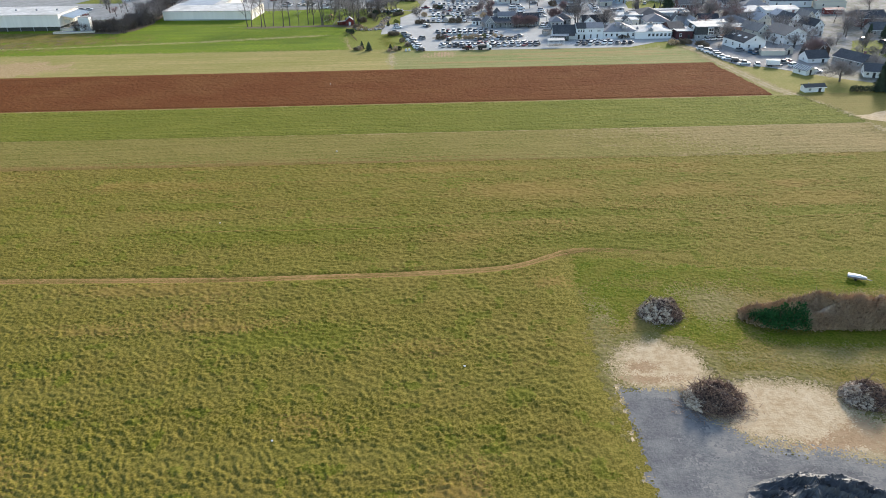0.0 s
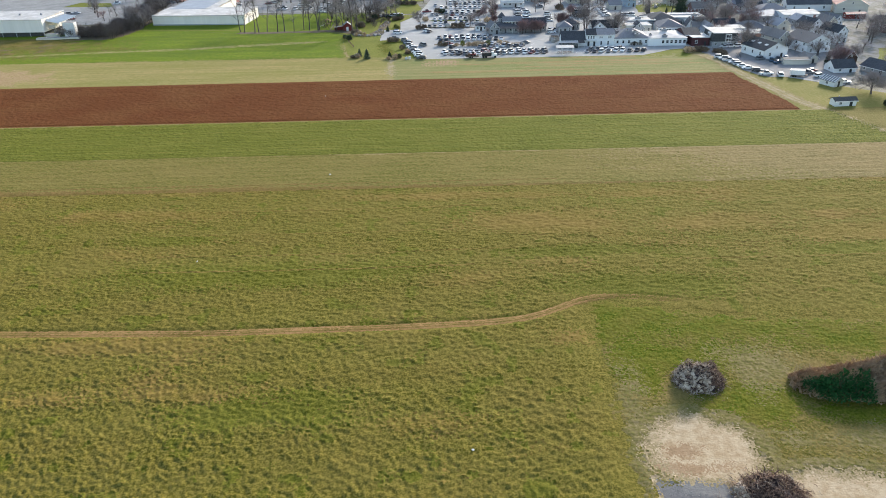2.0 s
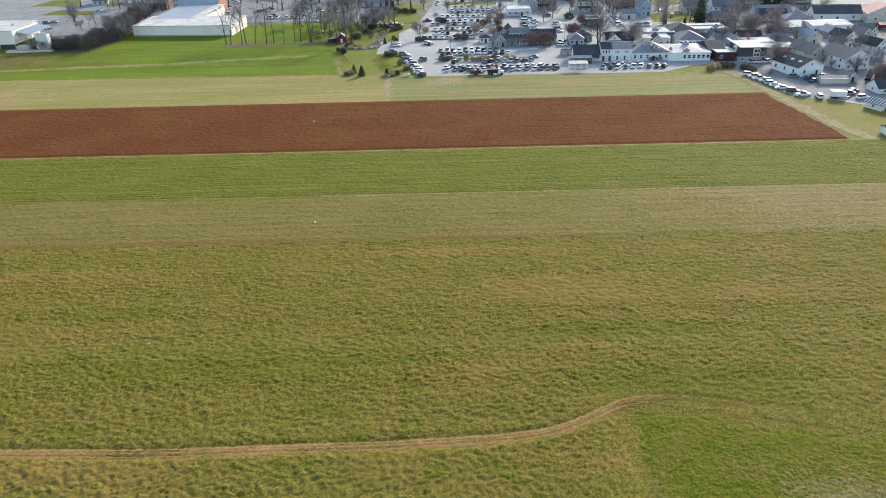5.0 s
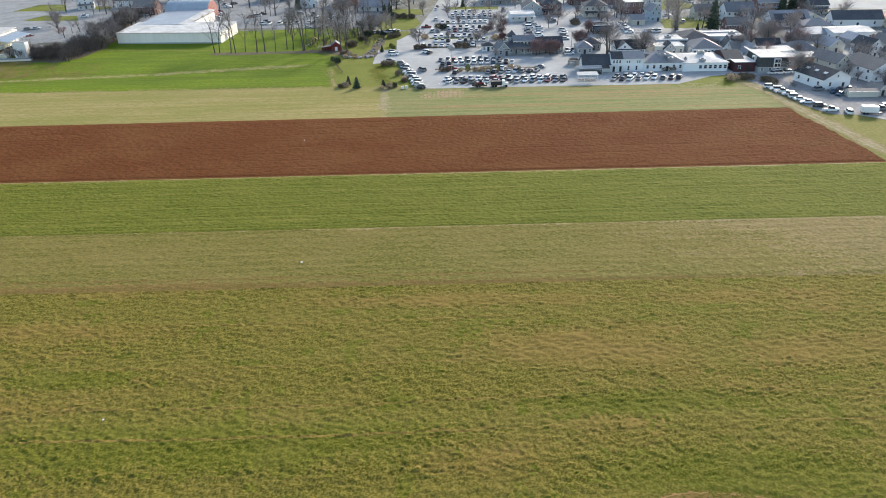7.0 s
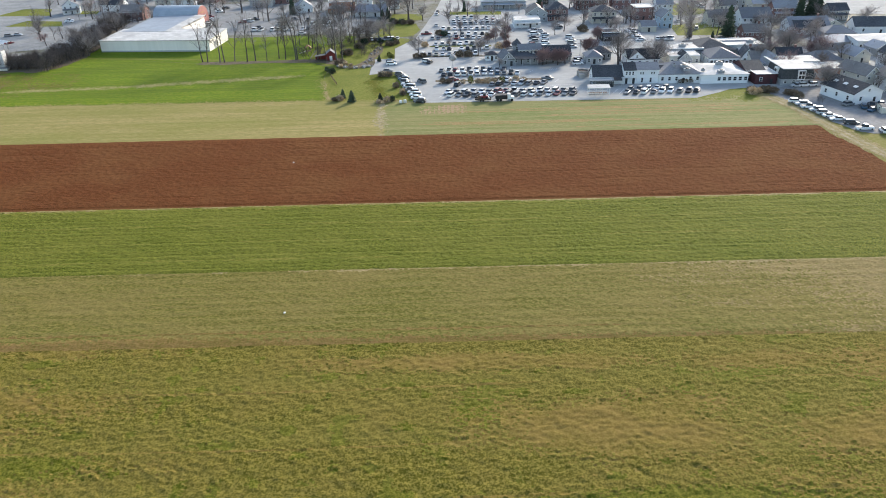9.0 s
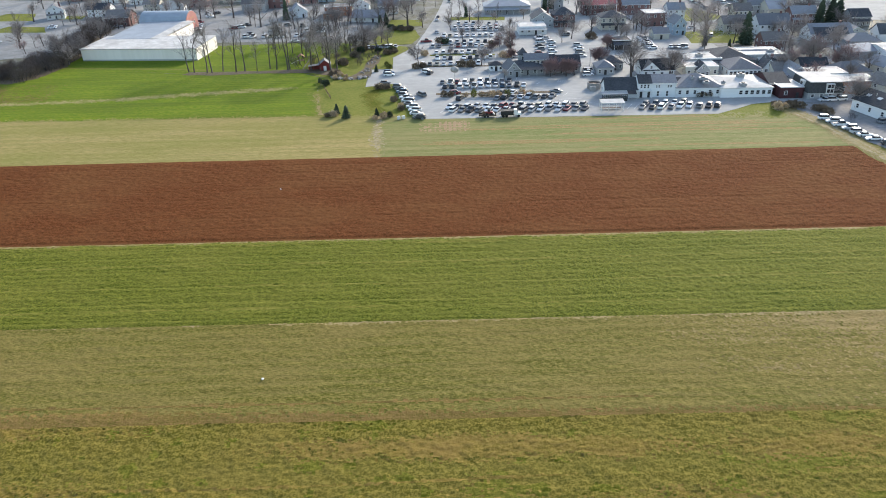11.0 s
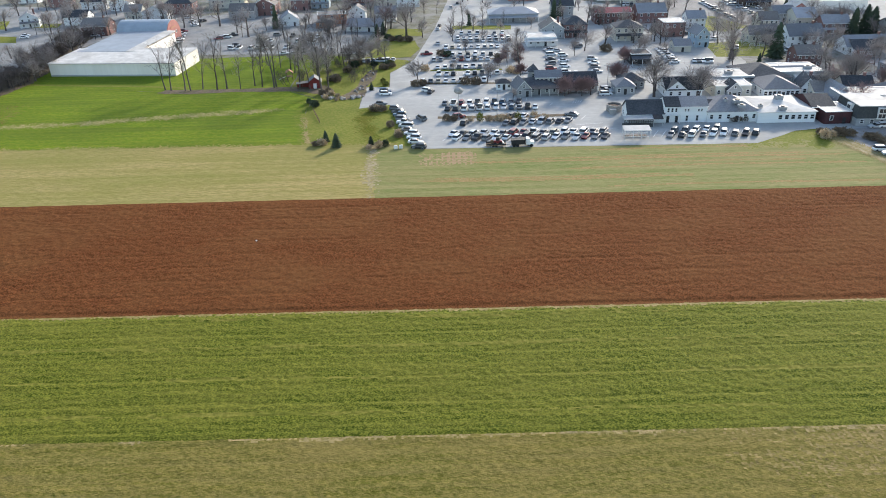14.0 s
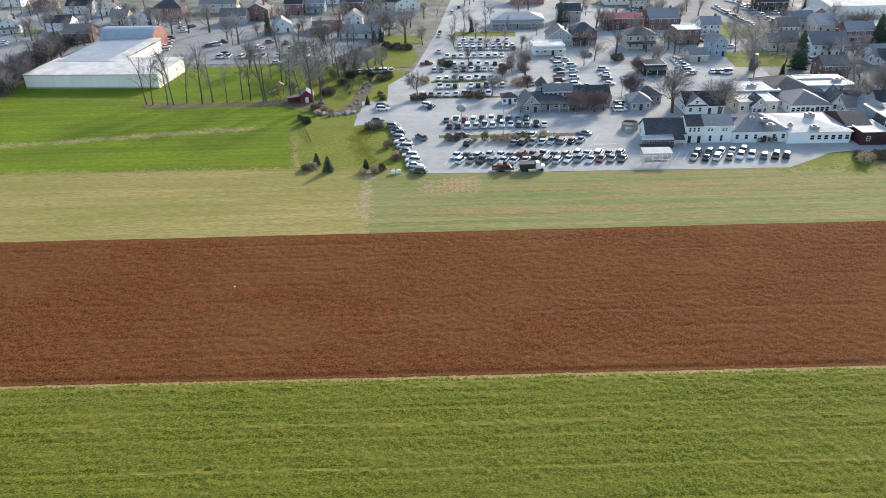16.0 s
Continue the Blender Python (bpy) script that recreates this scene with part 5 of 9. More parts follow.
# ---- the warehouse ----
def warehouse():
    root = new("warehouse")
    root.matrix_basis = pose(-137.4, 438.2, 0, 0, 0, -4.6)
    w, d, h = 53.4, 25.5, 5.2
    part("wall", box(-w / 2, w / 2, 0, d, -0.2, h), M_WALL_METAL, root)
    part("wall_band", box(-w / 2 - 0.03, w / 2 + 0.03, -0.05, -0.004, 0.0, 0.7), M_GREY_SIDING, root, "grey lower wall panels")
    part("roof", slab([(-w / 2 - 0.3, -0.3, h + 0.01), (w / 2 + 0.3, -0.3, h + 0.01), (w / 2 + 0.3, d, h + 0.5), (-w / 2 - 0.3, d, h + 0.5)], 0.25), M_ROOF_WHITE, root, "white membrane roof")
    part("gutter", box(-w / 2 - 0.3, w / 2 + 0.3, -0.5, -0.31, h + 0.05, h + 0.25), M_STEEL, root)
    # the link towards the round-roofed hall, half grey metal and half white
    part("link_wall", box(-24.4, 1.4, d + 0.01, d + 36, -0.2, 5.0), M_WALL_METAL, root)
    part("link_roof", slab([(-25.0, d - 6.5, 5.66), (-2.6, d - 6.5, 5.8), (-2.6, d + 36, 6.35), (-25.0, d + 36, 5.95)], 0.2), M_ROOF_METAL, root, "grey metal roof")
    part("link_roof", slab([(-2.59, d - 6.5, 5.8), (2.2, d - 6.5, 5.66), (2.2, d + 36, 5.95), (-2.59, d + 36, 6.35)], 0.2), M_ROOF_WHITE, root, "white roof slope")
    part("side_door", box(w / 2 + 0.004, w / 2 + 0.1, 6, 9, 0, 3.4, bevel=0.02), M_GREY_SIDING, root)
    return tagged(root, "large white metal-clad warehouse with a white flat roof", "warehouse")


def vaulted_hall():
    root = new("vaulted_hall")
    root.matrix_basis = pose(-146.6, 498.6, 0, 0, 0, -4.6)
    w, r, wall = 25.0, 8.0, 3.0
    arc = [(r - r * math.cos(math.pi * k / 16), wall + 7.2 * math.sin(math.pi * k / 16)) for k in range(17)]
    ring = [(0, -0.2)] + arc + [(2 * r, -0.2)]
    part("wall", loft([[(x, y, z) for y, z in ring] for x in (-w / 2, w / 2)]), M_RED_METAL, root, "faded red end wall")
    outer = [(y + (y - r) * 0.03, z + 0.2) for y, z in arc]
    part("vault", loft([[(x, y, z) for y, z in outer + arc[::-1]] for x in (-w / 2 - 0.3, w / 2 - 0.2)]), M_ROOF_BLUE, root, "blue-grey rounded metal roof")
    for k in range(3):
        window(root, (w / 2 + 0.003, r - 3 + 3 * k, 3.6), 90, 1.3, 1.5, M_TRIM)
    part("sign_board", box(w / 2 + 0.004, w / 2 + 0.1, r - 3.0, r + 3.0, 6.4, 7.2), M_TAN_BRICK, root)
    return tagged(root, "round-roofed metal hall with a faded red end wall", "hall")


warehouse()
vaulted_hall()


def depot():
    root = new("depot")
    root.matrix_basis = pose(-244.4, 416.4, 0, 0, 0, -2)
    w, d, h = 62, 24, 8.8
    part("wall", box(-w / 2, w / 2, 0, d, 2.4, h), M_WALL_METAL, root)
    # set-back lower level, coloured black to stand in for the shadow there
    part("plinth", box(-w / 2, w / 2 - 2, 1.4, d - 0.5, -0.2, 2.39), M_BLACK_CLAD, root, "recessed lower level, black for the shadow under the wall")
    for k in range(9):
        part("post", box(-0.15, 0.15, 0.1, 0.4, -0.1, 2.39), M_STEEL, root).location.x = -w / 2 + 0.5 + k * (w - 1) / 8
    part("roof", slab([(-w / 2 - 0.3, -0.3, h + 0.01), (w / 2 + 0.3, -0.3, h + 0.01), (w / 2 + 0.3, d, h + 0.8), (-w / 2 - 0.3, d, h + 0.8)], 0.25), M_ROOF_WHITE, root)
    for k in range(3):
        part("roof_vent", disc(0.7, 1.1, at=(w / 2 - 6 - 12 * k, 12, h + 1.0), along="Z", top=0.5), M_STEEL, root)
    # scalloped canopy at its end
    for k in range(7):
        y0, y1, x0, x1 = 3 + 2.9 * k, 5.9 + 2.9 * k, w / 2 + 0.35, w / 2 + 7.5
        for a, b, z0, z1 in ((y0, (y0 + y1) / 2, 0.0, 0.75), ((y0 + y1) / 2, y1, 0.75, 0.0)):
            part("canopy_sheet", slab([(x0, a, h - 1.2 + z0), (x1, a, 6.3 + z0), (x1, b, 6.3 + z1), (x0, b, h - 1.2 + z1)], 0.1), M_TRIM, root, "white peaked canopy sheet")
        part("post", box(x1 - 0.3, x1 - 0.1, y0 + 0.1, y0 + 0.3, -0.1, 6.2), M_STEEL, root)
    part("canopy_wall", box(w / 2 + 1.0, w / 2 + 4.6, 3.4, 3.6, 3.4, 5.6), M_CREAM, root, "tan sheet under the canopy")
    return tagged(root, "white metal depot with flat roof and ragged canopy sheets", "depot")


depot()
for k, (x, y, w, d, h) in enumerate([(-209, 415, 7, 3, 1.6), (-198.0, 413.4, 6.2, 3.0, 7.6), (-203.5, 420, 5, 4, 3.4), (-203, 408.2, 22, 2.6, 0.9), (-192, 417, 3, 3, 2.6), (-209, 422, 4, 3, 2.4), (-195, 421, 3, 2.5, 3.6)]):
    root = tagged(new("storage_container"), "pale stacked container and building material beside the depot", "container", "materials by the depot")
    root.matrix_basis = pose(x, y, 0, 0, 0, 4 * k - 8)
    part("box_body", box(-w / 2, w / 2, -d / 2, d / 2, 0, h, bevel=0.05), (M_CREAM, M_TRIM, M_CONCRETE)[k % 3], root)
    part("lid", box(-w / 2 - 0.05, w / 2 + 0.05, -d / 2 - 0.05, d / 2 + 0.05, h + 0.004, h + 0.12), M_CONCRETE, root)


def mansard_office():
    """Pale ground floor under a dark shingled upper storey with leaning sides, white roof."""
    root = new("office_building")
    root.matrix_basis = pose(129.6, 353.6, 0, 0, 0, -2)
    w, d = 11.6, 14.0
    part("ground_floor", box(-w / 2, w / 2, 0, d, -0.2, 2.5), M_GREY_SIDING, root, "pale grey ground floor")
    o = 0.35
    part("upper_wall", loft([[(-w / 2 - o, -o, 2.51), (w / 2 + o, -o, 2.51), (w / 2 + o, d, 2.51), (-w / 2 - o, d, 2.51)], [(-w / 2 + 0.5, 0.5, 6.0), (w / 2 - 0.5, 0.5, 6.0), (w / 2 - 0.5, d - 0.3, 6.0), (-w / 2 + 0.5, d - 0.3, 6.0)]]), M_BLACK_CLAD, root, "dark shingled upper storey with leaning sides")
    part("roof", box(-w / 2 + 0.1, w / 2 - 0.1, 0.1, d - 0.2, 6.01, 6.25, bevel=0.04), M_ROOF_WHITE, root, "white flat roof")
    for x, wide in ((1.2, 2.6),):
        bay = part("bay", box(x - wide / 2, x + wide / 2, -0.55, 0.5, 2.2, 5.7, bevel=0.03), M_TRIM, root, "white window bay")
        for k in range(2):
            for j in range(2):
                part("pane", box(x - wide / 2 + 0.25 + 1.12 * k, x - wide / 2 + 1.2 + 1.12 * k, -0.6, -0.56, 2.6 + 1.6 * j, 3.8 + 1.6 * j), M_GLASS, bay)
    side = part("bay", box(-w / 2 - 0.55, -w / 2 + 0.5, 4.0, 6.6, 2.2, 5.7, bevel=0.03), M_TRIM, root, "white window bay")
    part("pane", box(-w / 2 - 0.6, -w / 2 - 0.56, 4.4, 6.2, 3.0, 5.2), M_GLASS, side)
    for k in range(3):
        window(root, (-w / 2 + 1.6 + 3.0 * k, -0.003, 0.9), 0, 1.2, 1.2, M_TRIM)
    part("door", box(w / 2 - 1.8, w / 2 - 0.8, -0.06, -0.004, 0, 2.1), M_DARK, root)
    return tagged(root, "two-storey office with dark shingled upper walls and white roof", "office")


mansard_office()


def box_trailer():
    root = new("box_trailer")
    root.matrix_basis = pose(138.6, 299.0, 0.11, 0, 0, -12)
    part("box_body", box(-2.6, 2.6, -1.1, 1.1, 0.7, 2.7, bevel=0.12), M_TRIM, root, "white ribbed box")
    for k in range(5):
        part("rib", box(-0.04, 0.04, -1.15, -1.101, 0.8, 2.6), M_WHITE_SIDING, root).location.x = -2 + k
    part("chassis", box(-2.5, 3.8, -0.5, 0.5, 0.45, 0.69), M_DARK, root)
    for x in (-1.6, -0.7):
        for y in (-1.05, 1.05):
            part("wheel", disc(0.38, 0.25, at=(x, y, 0.38)), M_TYRE, root)
    return tagged(root, "white box trailer parked on the gravel yard", "trailer")


box_trailer()


# ---- the market buildings along the front of the parking lot ----
house(61.6, 361.6, 11.2, 9, 3.0, 3.2, -2, M_WHITE_SIDING, M_ROOF_DARK, "gx", 0, 1, "white clapboard inn wing with a dark shingled roof", name="inn", category="inn", door=False)


def inn_front():
    """The two-storey half of the inn: a recessed middle with a balcony and a taller right wing."""
    middle = new("inn")
    middle.matrix_basis = pose(69.6, 361.4, 0, 0, 0, -2)
    w, d, h, rise = 4.9, 8.0, 5.3, 1.9
    part("wall", gable_walls(w, d, h, rise, "x"), M_WHITE_SIDING, middle)
    for y0, y1 in ((-0.4, d / 2), (d + 0.4, d / 2)):
        part("roof_slope", slab([(-w / 2, y0, h - 0.15), (w / 2, y0, h - 0.15), (w / 2, y1, h + rise), (-w / 2, y1, h + rise)], 0.16), M_ROOF_DARK, middle)
    for x in (-1.2, 0.0, 1.2):
        window(middle, (x, -0.003, 3.4), 0, 0.8, 1.4, M_TRIM)
    balcony = part("balcony", box(-w / 2, w / 2, -1.3, -0.004, 2.6, 2.78, bevel=0.02), M_TRIM, middle, "white balcony with a railing")
    part("railing", box(-w / 2, w / 2, -1.3, -1.22, 3.5, 3.6), M_TRIM, balcony)
    for k in range(9):
        part("baluster", box(-0.04, 0.04, -1.29, -1.23, 2.784, 3.496), M_TRIM, balcony).location.x = -w / 2 + 0.1 + k * (w - 0.2) / 8
    for x in (-w / 2 + 0.1, w / 2 - 0.1):
        part("post", box(x - 0.08, x + 0.08, -1.28, -1.12, 0, 2.596), M_TRIM, middle)
    for x in (-1.1, 1.6):
        part("door", box(x - 0.45, x + 0.45, -0.08, -0.004, 0, 2.2, bevel=0.02), M_DARK, middle)
    tagged(middle, "white two-storey inn with a small balcony under a dark roof", "inn", "houses of the town")
    wing = new("inn")
    wing.matrix_basis = pose(76.3, 361.2, 0, 0, 0, -2)
    w, d, h, rise = 8.5, 9.0, 5.2, 1.9
    part("wall", gable_walls(w, d, h, rise, "x"), M_WHITE_SIDING, wing)
    for y0, y1 in ((-0.4, d / 2), (d + 0.4, d / 2)):
        part("roof_slope", slab([(-w / 2 - 0.2, y0, h - 0.15), (w / 2 + 0.2, y0, h - 0.15), (w / 2 + 0.2, y1, h + rise), (-w / 2 - 0.2, y1, h + rise)], 0.16), M_ROOF_GREY, wing)
    part("gutter", box(-w / 2 - 0.2, w / 2 + 0.2, -0.54, -0.404, h - 0.16, h), M_TRIM, wing)
    for x in (-2.6, -1.7, 1.5, 2.4):
        window(wing, (x, -0.003, 3.5), 0, 0.7, 1.0, M_TRIM)
    for x in (-1.9, 1.3):
        window(wing, (x, -0.003, 0.5), 0, 0.9, 1.9, M_TRIM)
    part("side_annex", box(w / 2 + 0.004, w / 2 + 3.4, 0.3, 5.0, -0.2, 2.4), M_WHITE_SIDING, wing)
    part("annex_roof", slab([(w / 2 + 0.004, -0.2, 2.42), (w / 2 + 3.8, -0.2, 2.42), (w / 2 + 3.8, 7.0, 5.2), (w / 2 + 0.004, 7.0, 5.2)], 0.14), M_ROOF_DARK, wing, "dark lean-to roof")
    for k in range(3):
        part("porch_post", box(-0.07, 0.07, -0.1, 0.04, 0, 2.41), M_TRIM, wing).location.x = w / 2 + 0.6 + k * 1.3
    tagged(wing, "white two-storey inn wing with a grey shingled roof", "inn", "houses of the town")


inn_front()


def timber_stall():
    """Dark slatted terrace in front of the inn, with an awning over its end."""
    root = new("timber_terrace")
    root.matrix_basis = pose(58.6, 358.9, 0.1, 0, 0, -2)
    part("deck", box(-4.6, 4.3, -1.2, 1.9, 0, 0.3), M_BLACK_CLAD, root)
    for k in range(13):
        part("post", box(-0.07, 0.07, -1.2, -1.06, 0.304, 2.4), M_BLACK_CLAD, root).location.x = -4.5 + 0.73 * k
    for z in (0.6, 1.0, 1.4, 1.8, 2.4):
        part("rail", box(-4.6, 4.3, -1.26, -1.204, z - 0.26, z), M_BLACK_CLAD, root)
    part("canopy", slab([(-4.7, -1.3, 2.42), (4.4, -1.3, 2.42), (4.4, 1.6, 2.6), (-4.7, 1.6, 2.6)], 0.08), M_GREY_SIDING, root, "grey weathered canopy")
    part("awning", slab([(4.6, -0.6, 2.2), (7.6, -0.6, 2.2), (7.6, 1.9, 2.9), (4.6, 1.9, 2.9)], 0.1), M_DARK, root, "black awning")
    for x in (4.7, 7.5):
        part("post", box(x - 0.05, x + 0.05, -0.5, -0.4, -0.1, 2.2), M_TRIM, root)
    return tagged(root, "dark timber terrace with slatted rails before the inn", "terrace")


timber_stall()


def round_planter():
    root = new("round_planter")
    root.matrix_basis = pose(54.6, 375.2, 0.1)
    bm = bmesh.new()
    n, ro, ri, h = 24, 2.5, 2.2, 2.2
    rings = [[bm.verts.new((math.cos(6.2832 * k / n) * r, math.sin(6.2832 * k / n) * r, z)) for k in range(n)] for r, z in ((ro, 0), (ro, h), (ri, h), (ri, 0.9))]
    for a, b in zip(rings, rings[1:]):
        for k in range(n):
            bm.faces.new((a[k], a[(k + 1) % n], b[(k + 1) % n], b[k]))
    part("wall", bm, M_STONE, root, "grey curved wall")
    part("bed", disc(ri, 0.1, at=(0, 0, 1.7), along="Z", sides=24), M_WOODEN, root)
    part("lower_box", box(-2.2, -0.2, -4.4, -2.6, 0, 1.6, bevel=0.05), M_CONCRETE, root, "pale box beside it")
    return tagged(root, "round grey walled planter with dark earth by the inn", "planter")


round_planter()


house(88.5, 360.5, 15.8, 14, 3.4, 3.4, -1, M_WHITE_SIDING, M_ROOF_GREY, "hip", 6, 1, "low white restaurant with a broad grey hipped roof", name="restaurant", category="restaurant")
house(104.6, 358.6, 17.7, 17, 3.4, 1.5, -1, M_WHITE_SIDING, M_ROOF_WHITE, "hip", 9, 1, "white diner with a row of windows and a white flat roof", name="diner", category="restaurant", door=False, blank=3)
house(119.3, 356.2, 8.1, 10, 3.8, 0, 0, M_DARK_RED, M_ROOF_WHITE, "flat", 2, 1, "dark red shop with a pale flat roof", name="shop", category="shop", side=False)
house(117.2, 361.9, 6.9, 14, 3.8, 2.2, 0, M_DARK_RED, M_ROOF_DARK, "gx", 3, 1, "dark red shop wing with a dark shingled roof", name="shop", category="shop")

# ---- roofs behind the front row ----
house(98.2, 386.7, 12.5, 13, 4.0, 0, 0, M_CREAM, M_ROOF_WHITE, "flat", 5, 1, "cream shop with a white flat roof", name="shop", category="shop")
house(101.9, 396.6, 14.3, 11, 4.6, 0, 0, M_GREY_SIDING, M_ROOF_WHITE, "flat", 6, 1, "grey shop with a white flat roof", name="shop", category="shop")
house(98.0, 384.9, 4.9, 6, 3.4, 2.4, 0, M_GREY_SIDING, M_ROOF_DARK, "gy", 3, 1, "grey gabled entrance with white trim", name="entrance_porch", category="building", door=True, side=False)
house(114.0, 384.7, 12.2, 14, 3.2, 3.0, 0, M_WHITE_SIDING, M_ROOF_GREY, "hip", 8, 1, "white shop with a broad grey hipped roof", name="shop", category="shop")
house(114.0, 396.5, 16.6, 18, 3.8, 3.4, 0, M_GREY_SIDING, M_ROOF_DARK, "hip", 6, 1, "grey market hall with a dark hipped roof", name="market_hall", category="market hall")
house(125.9, 402.2, 17.2, 9, 3.4, 2.0, 0, M_WHITE_SIDING, M_ROOF_GREY, "gx", 7, 1, "white shop with a grey shingled roof", name="shop", category="shop")
house(127.3, 399.6, 16.0, 13, 5.0, 0, 0, M_GREY_SIDING, M_ROOF_WHITE, "flat", 6, 1, "grey shop with a white membrane roof", name="shop", category="shop")
house(123.9, 386.5, 4.2, 10, 3.2, 3.0, -12, M_WHITE_SIDING, M_ROOF_DARK, "gy", 2, 1, "small white gabled house with a dark roof")
house(128.5, 386.1, 5.0, 9, 3.4, 2.4, 0, M_GREY_SIDING, M_ROOF_DARK, "gx", 2, 1, "grey house with a dark shingled roof")
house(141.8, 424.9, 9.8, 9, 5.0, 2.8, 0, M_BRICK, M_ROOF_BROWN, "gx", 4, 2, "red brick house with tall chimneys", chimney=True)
house(129.8, 374.6, 6.0, 10, 3.2, 3.2, 0, M_WHITE_SIDING, M_ROOF_GREY, "gy", 3, 1, "white gabled house with a grey roof")
house(126.8, 381.2, 6.1, 10, 3.0, 2.5, 0, M_CREAM, M_ROOF_BROWN, "gx", 3, 1, "cream cottage with a brown roof")
house(155.8, 458.2, 14.9, 12, 5.0, 4.0, 0, M_WHITE_SIDING, M_ROOF_GREY, "gx", 5, 2, "white two-storey house with a grey roof", chimney=True)
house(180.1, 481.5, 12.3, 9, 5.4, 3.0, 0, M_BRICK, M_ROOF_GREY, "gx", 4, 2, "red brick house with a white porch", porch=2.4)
house(175.8, 501.1, 10.4, 14, 4.5, 3.5, 0, M_CREAM, M_ROOF_METAL, "gx", 3, 1, "pale barn with a metal roof", name="barn", category="barn")
house(175.3, 442.8, 18.9, 11, 3.4, 3.6, 0, M_WHITE_SIDING, M_ROOF_GREY, "gx", 6, 1, "long white house with a grey shingled roof")
house(112.9, 463.5, 5.8, 9, 5.6, 3.0, 8, M_BLUE_SIDING, M_ROOF_GREY, "gy", 2, 2, "pale blue two-storey house")
house(154.6, 494.7, 9.0, 9, 5.0, 3.2, 0, M_CREAM, M_ROOF_BROWN, "gx", 4, 2, "cream house with a brown roof", porch=2.0)
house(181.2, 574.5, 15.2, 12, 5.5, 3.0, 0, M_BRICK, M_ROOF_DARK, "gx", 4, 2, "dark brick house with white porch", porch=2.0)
house(183.9, 527.1, 8.7, 10, 4.0, 3.0, 0, M_RED_METAL, M_ROOF_WHITE, "gy", 1, 1, "red barn with a white roof", name="barn", category="barn")
house(211.1, 541.2, 30.8, 30, 5.0, 2.0, 0, M_WALL_METAL, M_ROOF_WHITE, "gx", 0, 1, "large white metal storage hall", name="storage_hall", category="hall", door=False, side=False)
house(81.6, 387.6, 12.3, 12, 2.9, 3.0, 0, M_WHITE_SIDING, M_ROOF_DARK, "gx", 4, 1, "white shop with a dark roof", name="shop", category="shop")
house(78.9, 387.8, 6.4, 6, 3.2, 2.6, 0, M_WHITE_SIDING, M_ROOF_BROWN, "gy", 2, 1, "white gabled shop front", name="shop", category="shop")
house(66.8, 400.2, 8.5, 8, 3.0, 2.2, 0, M_GREY_SIDING, M_ROOF_DARK, "hip", 4, 1, "grey stall with a dark hipped roof", name="shop", category="shop")
house(62.6, 393.4, 6.8, 8, 2.8, 2.4, 0, M_GREY_SIDING, M_ROOF_GREY, "hip", 3, 1, "open grey pavilion with a hipped roof", name="pavilion", category="pavilion")
house(78.8, 436.1, 8.3, 9, 4.0, 0, 0, M_DARK, M_ROOF_DARK, "flat", 2, 1, "dark flat-roofed shed with a pale canopy", name="shed", category="shed", porch=3.0)
house(101.7, 455.2, 7.2, 8, 2.8, 2.0, 0, M_CREAM, M_ROOF_GREY, "gx", 1, 1, "cream garage with a grey roof", name="garage", category="garage")
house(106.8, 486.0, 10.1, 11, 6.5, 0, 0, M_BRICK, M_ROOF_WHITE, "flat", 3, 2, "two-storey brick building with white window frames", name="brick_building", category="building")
house(84.3, 479.9, 12.6, 11, 6.0, 2.6, 0, M_CREAM, M_ROOF_DARK, "hip", 4, 2, "cream two-storey house with a dark hipped roof", porch=2.4)
house(61.3, 489.6, 11.1, 10, 6.0, 3.4, 0, M_BRICK, M_ROOF_DARK, "hip", 3, 2, "brown brick house with a hipped dark roof", porch=2.2)
house(85.9, 520.8, 18.0, 12, 5.5, 1.6, 0, M_BRICK, mat("red_metal_roof", (0.27, 0.06, 0.08), (0.22, 0.05, 0.068), 2.0), "gx", 7, 2, "long red brick shop with white window frames and a red roof", name="shop", category="shop")
house(105.2, 519.0, 14.5, 13, 5.5, 3.6, 0, M_BRICK, M_ROOF_GREY, "gx", 4, 2, "dark brick house with a grey roof", chimney=True)
house(104.6, 590.5, 25.4, 16, 5.0, 1.5, 0, M_WALL_METAL, M_ROOF_WHITE, "gx", 6, 1, "long white hall with dark doors", name="storage_hall", category="hall", side=False)
house(63.7, 544.2, 11.5, 9, 5.5, 3.0, 0, M_GREY_SIDING, M_ROOF_DARK, "gx", 3, 2, "grey house with a dark roof")

# ---- pavilions in the lot and houses along the drive ----
house(43.4, 473.3, 13.4, 12, 3.8, 0, 0, M_WHITE_SIDING, M_ROOF_WHITE, "flat", 4, 1, "white refreshment hall with a white roof", name="refreshment_hall", category="hall", porch=3.0)
house(50.6, 489.0, 10.6, 12, 4.6, 3.4, 0, M_GREY_SIDING, M_ROOF_BROWN, "gy", 3, 2, "grey house with a brownish gabled roof")
house(20.4, 403.6, 5.5, 4.5, 2.4, 1.3, 0, M_WHITE_SIDING, M_ROOF_DARK, "hip", 3, 1, "small white ticket house with a dark roof", name="ticket_house", category="kiosk")
house(46.2, 398.1, 14.5, 11, 3.0, 3.0, 0, M_GREY_SIDING, M_ROOF_DARK, "gx", 5, 1, "low grey pavilion wing with a dark roof", name="pavilion", category="pavilion", porch=2.0)
